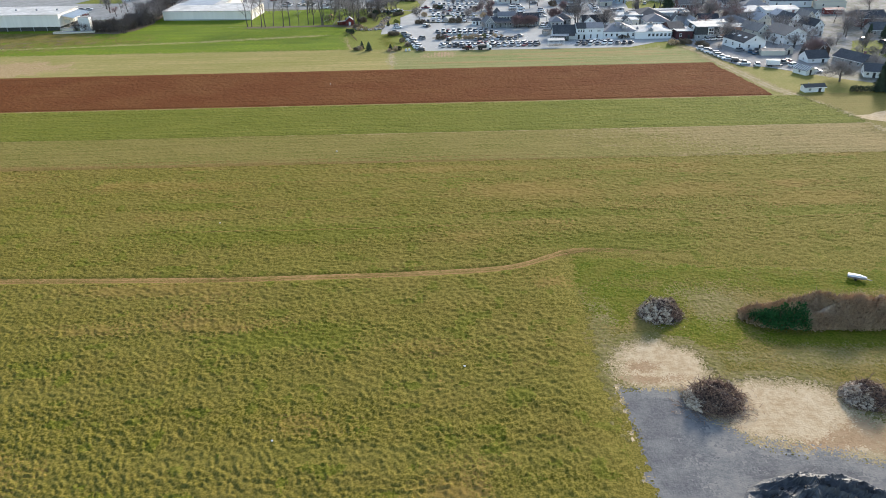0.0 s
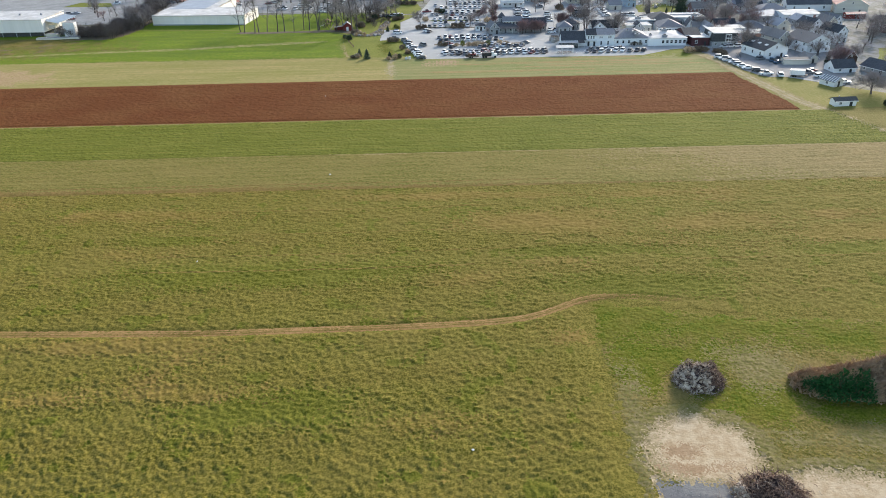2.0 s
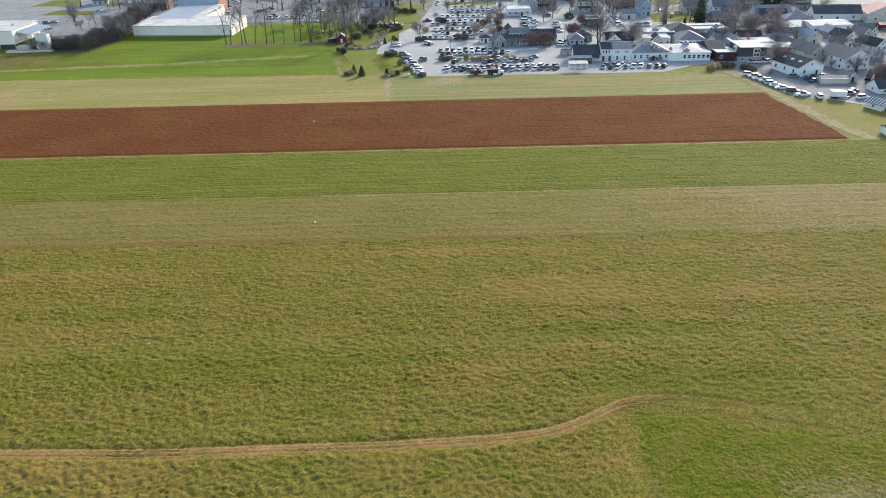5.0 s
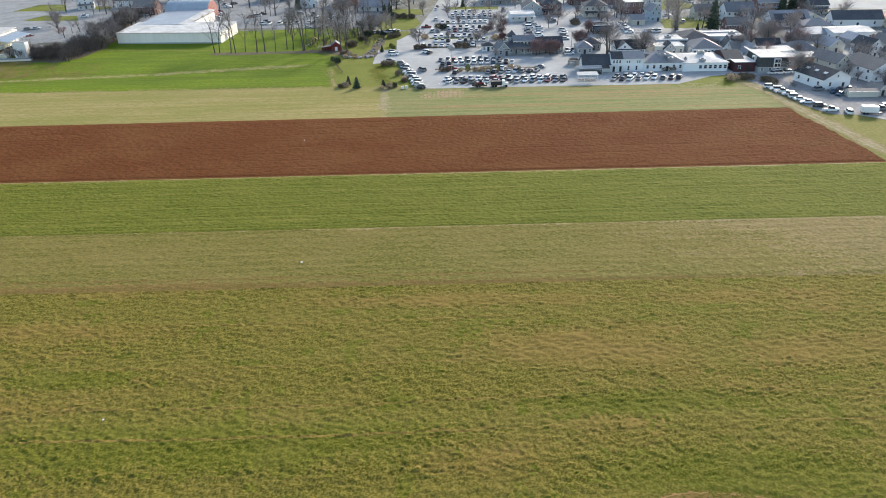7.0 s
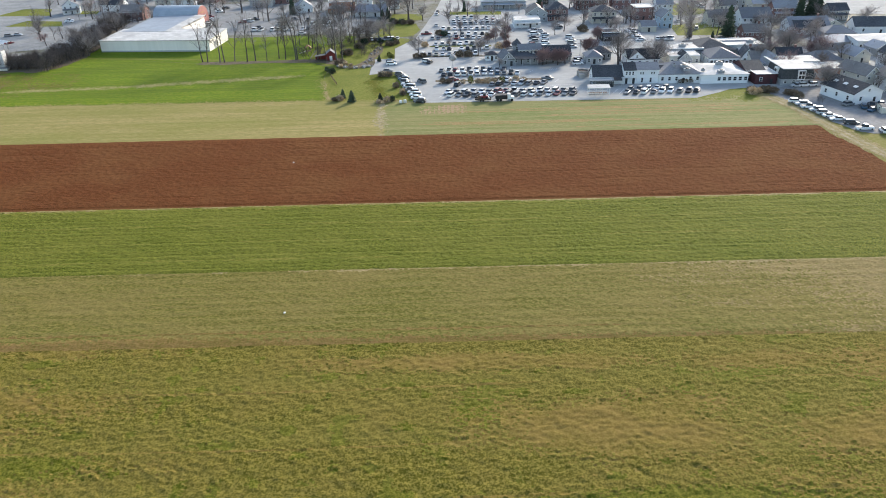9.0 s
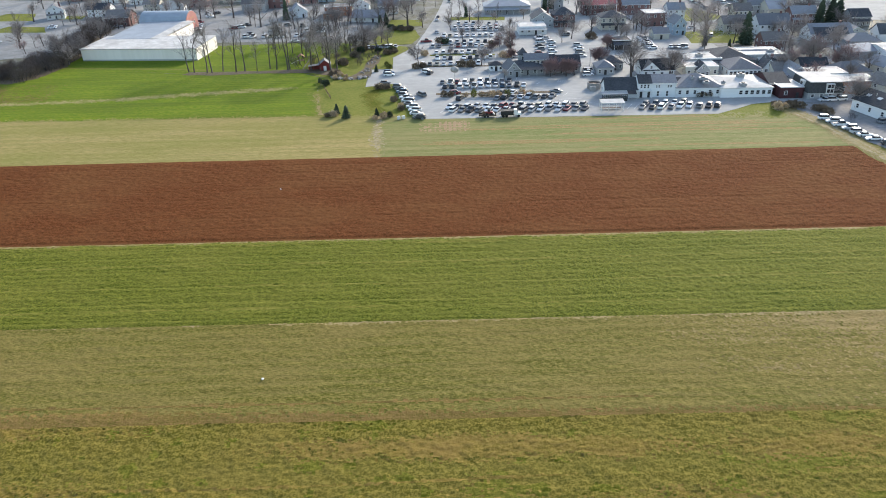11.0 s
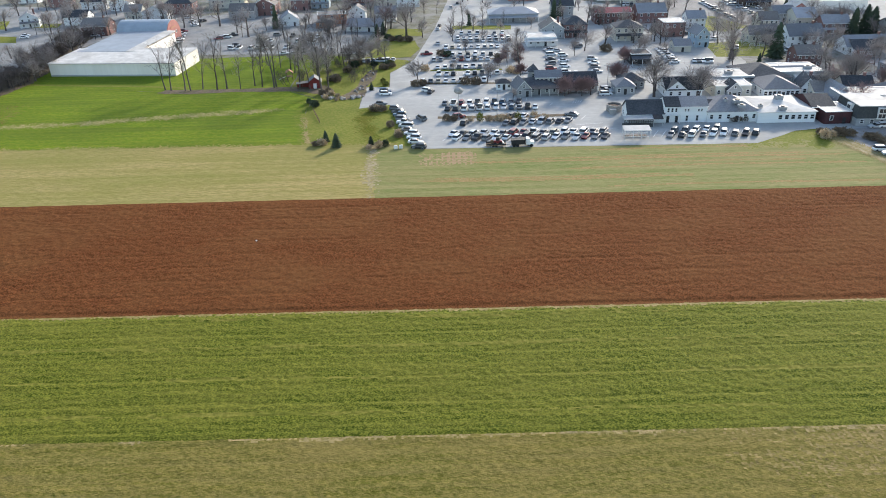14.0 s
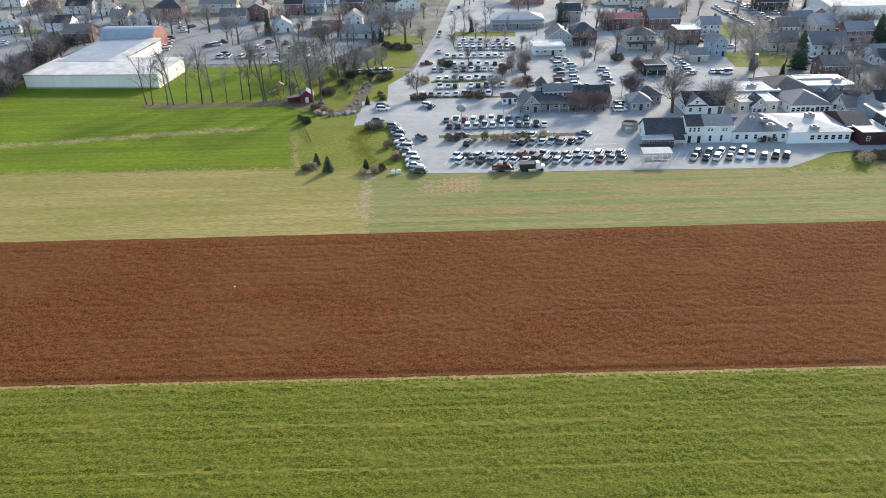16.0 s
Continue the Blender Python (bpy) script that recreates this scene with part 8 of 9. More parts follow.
shrub(153.0, 259.0, 1.9, 1.1, "deep")
shrub(154.6, 258.9, 1.9, 1.1, "deep")
shrub(156.3, 258.8, 1.8, 1.1, "deep")
shrub(157.9, 258.6, 1.9, 1.1, "deep")
shrub(159.5, 258.5, 1.9, 1.1, "deep")
shrub(69.7, 460.3, 5.0, 0.6, "dark")
shrub(-43.9, 422.8, 3.6, 0.6, "deep")
shrub(-45.9, 422.0, 2.8, 0.7, "deep")
shrub(-40.1, 434.7, 2.6, 0.6, "deep")
shrub(-38.4, 442.7, 3.5, 0.8, "deep")
shrub(-36.9, 445.9, 2.9, 0.9, "dark")
shrub(-35.5, 476.5, 2.3, 1.2, "deep")
shrub(-23.8, 444.7, 2.9, 0.8, "green")
shrub(-26.4, 438.8, 3.2, 0.7, "dark")
shrub(-25.2, 442.8, 2.9, 0.8, "deep")
shrub(-28.8, 451.8, 2.5, 0.7, "dark")
shrub(-44.4, 397.2, 1.9, 0.9, "tan")
shrub(-43.2, 402.8, 1.8, 1.0, "tan")
shrub(-40.2, 395.3, 1.6, 0.8, "tan")
shrub(-46.8, 403.1, 2.0, 1.1, "dark")
shrub(-44.8, 407.3, 1.9, 0.8, "dark")
shrub(-50.0, 393.0, 1.1, 1.4, "deep")
shrub(-47.3, 389.9, 2.2, 0.8, "deep")
shrub(-25.0, 418.2, 2.0, 0.8, "green")
shrub(-25.5, 382.5, 2.2, 0.5, "dark")
shrub(-23.1, 382.7, 2.2, 0.5, "dark")
shrub(-27.8, 497.4, 3.5, 0.6, "deep")
shrub(-22.5, 495.3, 3.5, 0.6, "deep")
shrub(-18.2, 494.0, 3.1, 0.6, "dark")

# ---- dense brush along the yard wall ----
BRUSH_RNG = random.Random(31)
for _ in range(150):
    f = BRUSH_RNG.random()
    wide = 9.0 - 4.0 * f
    bare_tree(np.interp(f, [0, 0.18, 0.4, 1], [-199, -181, -176, -187]) + BRUSH_RNG.uniform(-wide, wide), np.interp(f, [0, 0.18, 0.4, 1], [414, 411, 432, 530]) + BRUSH_RNG.uniform(-3, 3), BRUSH_RNG.uniform(4, 8.5), "scrub")

# ---- more bare trees of the town ----
for x, y, h in ((2.6, 509.4, 8.5), (8.0, 508.8, 8), (13.9, 510.6, 9), (18.7, 510.0, 7.5), (12.4, 526.8, 10), (73.5, 524.2, 14), (115.1, 527, 15), (93, 448, 8), (88, 466, 7), (98, 470, 8)):
    bare_tree(x, y, h, "spreading")
bare_tree(73.9, 444.1, 6.5, "dense", True)
bare_tree(50.5, 394.0, 7.5, "dense", True)
for k, (x, y) in enumerate(((-53.3, 461.5), (-48.8, 453.7), (-45.2, 462.6), (-41.2, 451.2), (-45.3, 444.7), (-53.1, 473.2), (-38.7, 467.7), (-49.5, 437.5), (-52.0, 430.0), (-47.0, 425.0), (-57.0, 420.5), (-62.0, 417.5), (-37.5, 457.8))):
    bare_tree(x, y, 5.0 + k % 4, "scrub")
for k, (x, y) in enumerate(((25.3, 456.0), (28.8, 448.5), (32.0, 455.2), (20.7, 439.3), (29.4, 441.0), (28.6, 423.0), (24.0, 447.0), (31.6, 463.0))):
    bare_tree(x, y, 4.0 + k % 3, "dense", True)
TOWN_RNG = random.Random(77)
for _ in range(70):
    x, y = TOWN_RNG.uniform(-290, 215), TOWN_RNG.uniform(528, 640)
    if all(math.hypot(x - fx, y - fy) > fr + 2.5 for fx, fy, fr in FOOTPRINTS) and not -12 < x < 14 and not (118 < x < 176 and y < 610):
        bare_tree(x, y, TOWN_RNG.uniform(6, 14), TOWN_RNG.choice(("spreading", "round", "spreading", "dense")))
for _ in range(34):
    x, y = TOWN_RNG.uniform(128, 225), TOWN_RNG.uniform(300, 520)
    if all(math.hypot(x - fx, y - fy) > fr + 2.0 for fx, fy, fr in FOOTPRINTS) and x > 0.3 * y + 47 and not (164 < x < 212 and 372 < y < 432):
        bare_tree(x, y, TOWN_RNG.uniform(5, 11), TOWN_RNG.choice(("spreading", "round")))

# ---- units on the roofs ----
rooftop_unit(105.3, 367.9, 4.4, 2.4, 1.9, 1.7)
rooftop_unit(103.5, 360.2, 3.9, 2.2, 1.8, 0.9)
rooftop_unit(97.3, 362.1, 4.1, 1.2, 1.0, 0.9)
rooftop_unit(90.3, 363.4, 5.4, 2.6, 2.1, 0.9)
rooftop_unit(90.7, 360.6, 4.8, 2.2, 1.8, 0.8)
rooftop_unit(87.0, 364.7, 5.4, 1.2, 1.0, 1.0)
rooftop_unit(130.7, 403.4, 5.12, 2.6, 1.8, 1.1)
rooftop_unit(101.0, 400.5, 4.75, 2.6, 1.8, 1.1)
thicket()
far_trees()


# ---- things at the near corner of the field ----
def heap(name, x, y, rx, ry, h, material, seed, rough=0.25, parent=None, z0=0.1, blunt=2.0):
    """A rough mound."""
    bm = bmesh.new()
    rings, spokes = 14, 36
    rows = []
    for i in range(rings + 1):
        f = i / rings
        row = []
        for k in range(spokes):
            w = 2 * math.pi * k / spokes
            edge = (1 / max(abs(math.cos(w)) ** blunt + abs(math.sin(w)) ** blunt, 0.01)) ** (1 / blunt)
            edge *= 1 + 0.16 * noise.noise((math.cos(w) * 1.3 + seed, math.sin(w) * 1.3, seed))
            px, py = math.cos(w) * rx * f * edge, math.sin(w) * ry * f * edge
            lump = noise.noise((px * 0.45, py * 0.45, seed)) * rough + noise.noise((px * 1.3, py * 1.3, seed + 3)) * rough * 0.5
            pz = h * max(0, (1 - f ** 1.9)) * (1 + lump) - 0.15 * (f > 0.99)
            row.append(bm.verts.new((px, py, pz)))
        rows.append(row)
    for a, b in zip(rows, rows[1:]):
        for k in range(spokes):
            bm.faces.new((a[k], b[k], b[(k + 1) % spokes], a[(k + 1) % spokes]))
    bmesh.ops.remove_doubles(bm, verts=rows[0], dist=0.01)
    bmesh.ops.recalc_face_normals(bm, faces=bm.faces[:])
    ob = part(name, bm, material, parent)
    if parent is None:
        ob.matrix_basis = pose(x, y, z0)
    return ob


def on_heap(rng, rx, ry, h, x0=-1.0, x1=1.0, blunt=2.0):
    while True:
        u, v = rng.uniform(x0, x1), rng.uniform(-1, 1)
        f = (abs(u) ** blunt + abs(v) ** blunt) ** (1 / blunt)
        if f < 0.97:
            return Vector((u * rx, v * ry, h * (1 - f ** 1.9)))


def brush_pile(x, y, rx, ry, h, seed, pale, sticks, label, wild=1.0, skirt=0.0):
    """Branches, roots and split wood thrown on a heap; pale: the share of its width with light wood; skirt: loose sticks strewn round its foot."""
    rng = random.Random(seed)
    root = new("brush_pile")
    root.matrix_basis = pose(x, y, 0.15)
    heap("mound", 0, 0, rx * 0.76, ry * 0.76, h * 0.55, M_HEAP, seed, 1.3, root)
    knolls = [(rng.uniform(-0.55, 0.55), rng.uniform(-0.5, 0.5), rng.uniform(0.4, 1.0)) for _ in range(7)]
    dark, grey, light, lumps = Soup(), Soup(), Soup(), Soup()

    def spot(f, z):
        p = on_heap(rng, rx * f, ry * f, h * z)
        p.z += h * 0.6 * max(k[2] * max(0, 1 - 2.8 * math.hypot(p.x / rx - k[0], p.y / ry - k[1])) for k in knolls)
        return p

    def stick(soup, p, d, length, r):
        q = p + d * length
        m = p.lerp(q, 0.55) + Vector((rng.gauss(0, 0.12), rng.gauss(0, 0.12), rng.uniform(0, 0.2))) * length
        soup.tube(p - d * 0.2, m, r, r * 0.75, 4)
        soup.tube(m, q, r * 0.75, r * 0.35, 4)
        for _ in range(rng.randint(0, 2)):
            soup.tube(m, m + some_direction(rng, d, 0.9) * length * rng.uniform(0.25, 0.5), r * 0.5, r * 0.2, 3)
    for k in range(sticks):
        p = spot(1.04, 0.6)
        out = Vector((p.x / rx, p.y / ry, 0.6)).normalized()
        d = Vector((rng.gauss(0, 1), rng.gauss(0, 1), rng.gauss(0, 0.6)))
        d = (d - out * d.dot(out) * 0.7).normalized()
        stick(grey if rng.random() < 0.08 + 0.5 * (p.x < rx * (2 * pale - 1)) else dark, p + out * 0.1, d, rng.uniform(0.4, 1.4) * wild, rng.uniform(0.018, 0.05))
    for _ in range(int(sticks * 0.06 * wild)):
        p = spot(0.85, 0.6)
        d = Vector((rng.gauss(0, 0.9), rng.gauss(0, 0.9), 0.7)).normalized()
        stick(dark, p, d, rng.uniform(0.8, 1.9) * wild, rng.uniform(0.05, 0.11))
    for _ in range(int(sticks * skirt)):
        w, f = rng.uniform(0, 6.283), 0.9 + abs(rng.gauss(0, 0.28))
        p = Vector((math.cos(w) * rx * f, math.sin(w) * ry * f - 0.4, 0.02))
        d = Vector((rng.gauss(0, 1), rng.gauss(0, 1), 0.12)).normalized()
        stick(dark if rng.random() < 0.6 else grey, p, d, rng.uniform(0.25, 1.0), rng.uniform(0.015, 0.04))
    for _ in range(int(sticks * 0.28)):
        p = on_heap(rng, rx, ry, h * 0.72, -1.0, -1.0 + 2 * pale)
        d = Vector((rng.gauss(0, 1), rng.gauss(0, 1), rng.gauss(0, 0.3))).normalized()
        r = rng.uniform(0.07, 0.27)
        light.tube(p, p + d * rng.uniform(0.2, 0.8), r, r * 0.7, 5)
    for _ in range(300):
        p = spot(0.95, 0.55)
        lumps.spike(p - Vector((0, 0, 0.25)), p + Vector((rng.uniform(-0.4, 0.4), rng.uniform(-0.4, 0.4), rng.uniform(0.1, 0.4))), rng.uniform(0.12, 0.34))
    part("brushwood", dark.mesh("brushwood", M_DEBRIS), None, root)["kind"] = "stuff"
    part("grey_brushwood", grey.mesh("grey_brushwood", M_GREY_WOOD), None, root, "weathered grey sticks")["kind"] = "stuff"
    part("split_wood", light.mesh("split_wood", M_DEBRIS_PALE), None, root)["kind"] = "stuff"
    part("earth", lumps.mesh("earth", M_HEAP), None, root)["kind"] = "stuff"
    return tagged(root, label, "brush pile", "brush piles")


brush_pile(40.4, 113.3, 4.2, 3.7, 3.6, 2, 0.62, 900, "rounded pile of pale split wood and brush on grass", 0.8, 0.05)
brush_pile(42.0, 88.4, 4.6, 4.1, 3.0, 5, 0.16, 850, "dark tangled pile of branches and roots on sand", 1.1, 0.6)
brush_pile(66.0, 88.2, 4.0, 3.6, 2.8, 9, 0.42, 800, "pile of pale rubble wood and brown brush on sand", 1.0, 0.08)


def overgrown_bank():
    rng = random.Random(4)
    root = new("overgrown_bank")
    root.matrix_basis = pose(77, 110.9, 0.1, 0, 0, -2)
    heap("mound", 0, 0, 22.2, 4.0, 3.5, M_DRY_GRASS, 12, 0.8, root, blunt=3.0)
    grass, ivy = Soup(), Soup()
    for _ in range(11000):
        p = on_heap(rng, 23.2, 4.9, 3.9, blunt=3.0)
        p += Vector((0, noise.noise((p.x * 0.35, 2.0, 5.0)) * 0.9, max(0, p.z) * 0.65 * noise.noise((p.x * 0.3, p.y * 0.3, 1.0))))
        lean = noise.noise((p.x * 0.5, p.y * 0.5, 8.0))
        d = Vector((rng.gauss(-0.25 + lean, 0.4), rng.gauss(-0.6, 0.4), 1)).normalized()
        grass.spike(p - d * 0.2, p + d * rng.uniform(0.4, 1.5) * (1 + 0.6 * lean), rng.uniform(0.05, 0.14))
    for _ in range(5200):
        p = on_heap(rng, 23.2, 5.1, 3.9, -0.91, -0.5, 4.0)
        if p.y > -0.5 + 0.8 * noise.noise((p.x * 0.6, 1.0, 2.0)) or p.z > 3.0 or p.y < -1.2 - 1.2 * (p.x + 21.5):
            continue
        d = Vector((rng.gauss(0, 0.5), rng.gauss(-0.4, 0.4), 0.7)).normalized()
        ivy.leaf(p + d * rng.uniform(0.45, 0.95), d * 0.4, 0.2)
    part("dead_grass", grass.mesh("dead_grass", M_DRY_GRASS), None, root)["kind"] = "stuff"
    part("ivy", ivy.mesh("ivy", M_IVY), None, root, "dark green creeper at one end")["kind"] = "stuff"
    return tagged(root, "long earth bank overgrown with dead brown grass and ivy", "earth bank")


overgrown_bank()


def tarp_heap():
    rng = random.Random(8)
    root = new("covered_heap")
    root.matrix_basis = pose(49.0, 65.4, 0.3)
    bm = bmesh.new()
    n = 84
    grid = [[None] * (n + 1) for _ in range(n + 1)]
    for i in range(n + 1):
        for k in range(n + 1):
            u, v = 2 * i / n - 1, 2 * k / n - 1
            f = min(1, math.hypot(u, v * 1.02))
            w = math.atan2(v, u)
            ragged = 1 + 0.12 * noise.noise((math.cos(w) * 2, math.sin(w) * 2, 4.0))
            px, py = u * math.sqrt(1 - v * v / 2) * 11.0 * ragged, v * math.sqrt(1 - u * u / 2) * 7.4 * ragged
            f = min(1, math.hypot(u * math.sqrt(1 - v * v / 2), v * math.sqrt(1 - u * u / 2)))
            ridge = 1 - abs(noise.noise((px * 0.22 + py * 0.12, py * 0.42, 3.0))) * 2.2
            fold = max(0, ridge) ** 3 * 1.5 + max(0, 1 - abs(noise.noise((px * 0.75, py * 0.9 - px * 0.3, 7.0))) * 2.4) ** 3 * 0.55 + noise.noise((px * 0.15, py * 0.2, 1.0)) * 1.2
            grid[i][k] = bm.verts.new((px, py, max(0.0, 3.3 * (1 - f ** 1.5) * (1 - 0.35 * max(0, -u) * f)) + fold * (1 - f ** 3)))
    for i in range(n):
        for k in range(n):
            bm.faces.new((grid[i][k], grid[i + 1][k], grid[i + 1][k + 1], grid[i][k + 1]))
    part("tarpaulin", bm, M_TARP, root)
    tyres = bmesh.new()
    for _ in range(16):
        p = on_heap(rng, 8.0, 5.2, 3.0)
        bmesh.ops.create_cone(tyres, cap_ends=True, segments=12, radius1=0.36, radius2=0.3, depth=0.24, matrix=Matrix.Translation(p + Vector((0, 0, 0.6))) @ pose(0, 0, 0, rng.uniform(-25, 25), rng.uniform(-25, 25)))
    part("weights", tyres, M_TYRE, root, "old tyres weighing it down")["kind"] = "stuff"
    return tagged(root, "heap covered with creased black plastic sheet on gravel", "covered heap")


tarp_heap()


def small_trailer():
    root = new("small_trailer")
    root.matrix_basis = pose(83.2, 124.6, 0.15, 0, 0, -28) @ Matrix.Scale(0.82, 4)
    part("hull", loft([[(x, -w, 0.45), (x, w, 0.45), (x, w * 1.15, 0.95), (x, -w * 1.15, 0.95)] for x, w in ((-2.0, 0.75), (0.8, 0.8), (2.2, 0.35))]), M_STEEL, root)
    part("cover", loft([[(x, -w, 0.96), (x, w, 0.96), (x, w * 0.4, h), (x, -w * 0.4, h)] for x, w, h in ((-2.05, 0.9, 1.15), (0.6, 0.95, 1.3), (2.0, 0.45, 1.05))]), M_TRIM, root, "white cover")
    for y in (-0.9, 0.9):
        part("wheel", disc(0.3, 0.18, at=(-0.2, y, 0.3)), M_TYRE, root)
    part("drawbar", box(2.2, 3.4, -0.05, 0.05, 0.4, 0.5), M_STEEL, root)
    return tagged(root, "small grey boat trailer with a white cover on rough grass", "trailer")


small_trailer()


def litter(x, y, size, seed):
    rng = random.Random(seed)
    bm = bmesh.new()
    bmesh.ops.create_icosphere(bm, subdivisions=2, radius=size)
    for v in bm.verts:
        v.co += Vector((rng.uniform(-1, 1), rng.uniform(-1, 1), rng.uniform(-1, 1))) * size * 0.3
        v.co.z = v.co.z * 0.5 + size * 0.4
    ob = part("plastic_scrap", bm, M_TRIM)
    ob.matrix_basis = pose(x, y, 0.3 if y < 250 else 0.16)
    tagged(ob, "crumpled scrap of white plastic lying in the crop", "litter", "scraps in the field")


litter(-32.3, 206.6, 0.25, 1)
litter(2.9, 98.4, 0.2, 2)
litter(-26.5, 81.2, 0.17, 3)
litter(-54.8, 157.6, 0.18, 4)
litter(-44.7, 286.2, 0.2, 5)


# ---- things in and beside the parking lot ----
def dump_truck():
    root = new("dump_truck")
    root.matrix_basis = pose(20.8, 343.6, 0.03, 0, 0, -1)
    part("chassis", box(-3.2, 3.3, -0.45, 0.45, 0.55, 0.85, bevel=0.04), M_DARK, root)
    part("tipper", loft([[(-3.2, -1.15, 0.9), (-3.2, 1.15, 0.9), (0.7, 1.15, 0.9), (0.7, -1.15, 0.9)], [(-3.4, -1.25, 2.2), (-3.4, 1.25, 2.2), (0.9, 1.25, 2.3), (0.9, -1.25, 2.3)]]), M_DARK, root, "black tipping body")
    cab = part("cab", loft([[(x, -1.05, z0), (x, 1.05, z0), (x, 1.0, z1), (x, -1.0, z1)] for x, z0, z1 in ((1.05, 0.7, 2.55), (2.0, 0.7, 2.5), (2.35, 0.7, 1.65), (3.4, 0.6, 1.5))]), CAR_PAINT["white"], root, "white cab")
    part("windscreen", box(2.12, 2.3, -0.9, 0.9, 1.7, 2.3), M_GLASS, cab)
    for x in (-2.5, -1.4, 2.6):
        for y in (-0.95, 0.95):
            part("wheel", disc(0.48, 0.3, at=(x, y, 0.48)), M_TYRE, root)
    return tagged(root, "dump truck with a white cab and black tipping body", "truck")


def machine_trailer():
    root = new("flatbed_trailer")
    root.matrix_basis = pose(13.2, 343.8, 0.03, 0, 0, -1)
    part("deck", box(-3.0, 2.8, -1.15, 1.15, 0.6, 0.8, bevel=0.04), M_WOOD, root)
    part("drawbar", box(2.8, 4.1, -0.08, 0.08, 0.5, 0.62), M_STEEL, root)
    for y in (-1.1, 1.1):
        part("side_rail", box(-3.0, 2.8, y - 0.05, y + 0.05, 0.804, 1.15), M_DARK, root)
    for x in (-1.0, 0.0):
        for y in (-1.0, 1.0):
            part("wheel", disc(0.36, 0.24, at=(x, y, 0.36)), M_TYRE, root)
    tagged(root, "flatbed trailer with side rails parked on the lot edge", "trailer")
    load = new("loader")
    load.matrix_basis = pose(13.6, 343.8, 0.84, 0, 0, -1)
    part("body", box(-1.2, 1.2, -0.65, 0.65, 0.35, 1.1, bevel=0.1), CAR_PAINT["red"], load)
    part("cage", box(-0.5, 0.5, -0.55, 0.55, 1.104, 1.9, bevel=0.06), M_DARK, load, "black operator cage")
    part("bucket", loft([[(1.3, -0.9, 0.1), (1.3, 0.9, 0.1), (1.3, 0.9, 0.8), (1.3, -0.9, 0.8)], [(1.95, -0.9, 0.05), (1.95, 0.9, 0.05), (1.6, 0.9, 0.5), (1.6, -0.9, 0.5)]]), M_STEEL, load)
    part("hose_reel", disc(0.55, 0.5, at=(-1.7, 0, 0.6)), M_WOOD, load)
    for x in (-0.75, 0.75):
        for y in (-0.72, 0.72):
            part("wheel", disc(0.38, 0.25, at=(x, y, 0.34)), M_TYRE, load)
    tagged(load, "red compact loader standing on a trailer", "loader")


dump_truck()
machine_trailer()


def shelter(x, y):
    root = new("cart_shelter")
    root.matrix_basis = pose(x, y, 0.03, 0, 0, -1)
    part("canopy", slab([(-4, -1.6, 2.7), (4, -1.6, 2.7), (4, 2.2, 3.1), (-4, 2.2, 3.1)], 0.16), M_ROOF_WHITE, root, "pale flat canopy")
    for px in (-3.7, -1.2, 1.2, 3.7):
        for py in (-1.4, 2.0):
            part("post", box(px - 0.08, px + 0.08, py - 0.08, py + 0.08, 0, 2.72 if py < 0 else 3.08), M_TRIM, root)
    for k in range(2):
        part("bench", box(-3.4, 3.4, 0.2 + k * 0.9, 0.6 + k * 0.9, 0.42, 0.5), M_WOOD, root)
        part("rail", box(-3.7, 3.7, -1.44 + k * 3.4, -1.36 + k * 3.4, 0.9, 0.98), M_TRIM, root)
    return tagged(root, "open shelter with a pale canopy on white posts", "shelter")


shelter(55.3, 348.0)


def lamp_post(x, y, h, globe=False):
    root = new("lamp_post")
    root.matrix_basis = pose(x, y, 0.03)
    part("base", disc(0.3, 0.7, at=(0, 0, 0.35), along="Z", top=0.26), M_CONCRETE, root)
    part("pole", disc(0.11, h - 0.7, at=(0, 0, (h + 0.7) / 2), along="Z", top=0.07), M_STEEL, root)
    if globe:
        bm = bmesh.new()
        bmesh.ops.create_icosphere(bm, subdivisions=3, radius=1.5, matrix=Matrix.Translation((0, 0, h)) @ Matrix.Diagonal((1, 1, 0.72, 1)))
        for v in bm.verts:
            v.co += v.normal * 0.16 * noise.noise(v.co * 2.2)
        part("sign_drum", bm, M_CONCRETE, root, "weathered whitish drum on the pole")
    else:
        part("arm", box(-1.3, 1.3, -0.05, 0.05, h - 0.1, h), M_STEEL, root)
        for s in (-1, 1):
            part("lamp_head", box(s * 1.5 - 0.35, s * 1.5 + 0.35, -0.16, 0.16, h - 0.08, h + 0.1, bevel=0.04), M_STEEL, root)
    return tagged(root, "grey steel pole with a whitish round top" if globe else "tall grey steel lamp post with two heads", "lamp post")


lamp_post(2.9, 370.6, 9.4, True)
lamp_post(15.5, 372, 8.5)
lamp_post(58, 402, 8.5)
lamp_post(24, 432, 8.5)


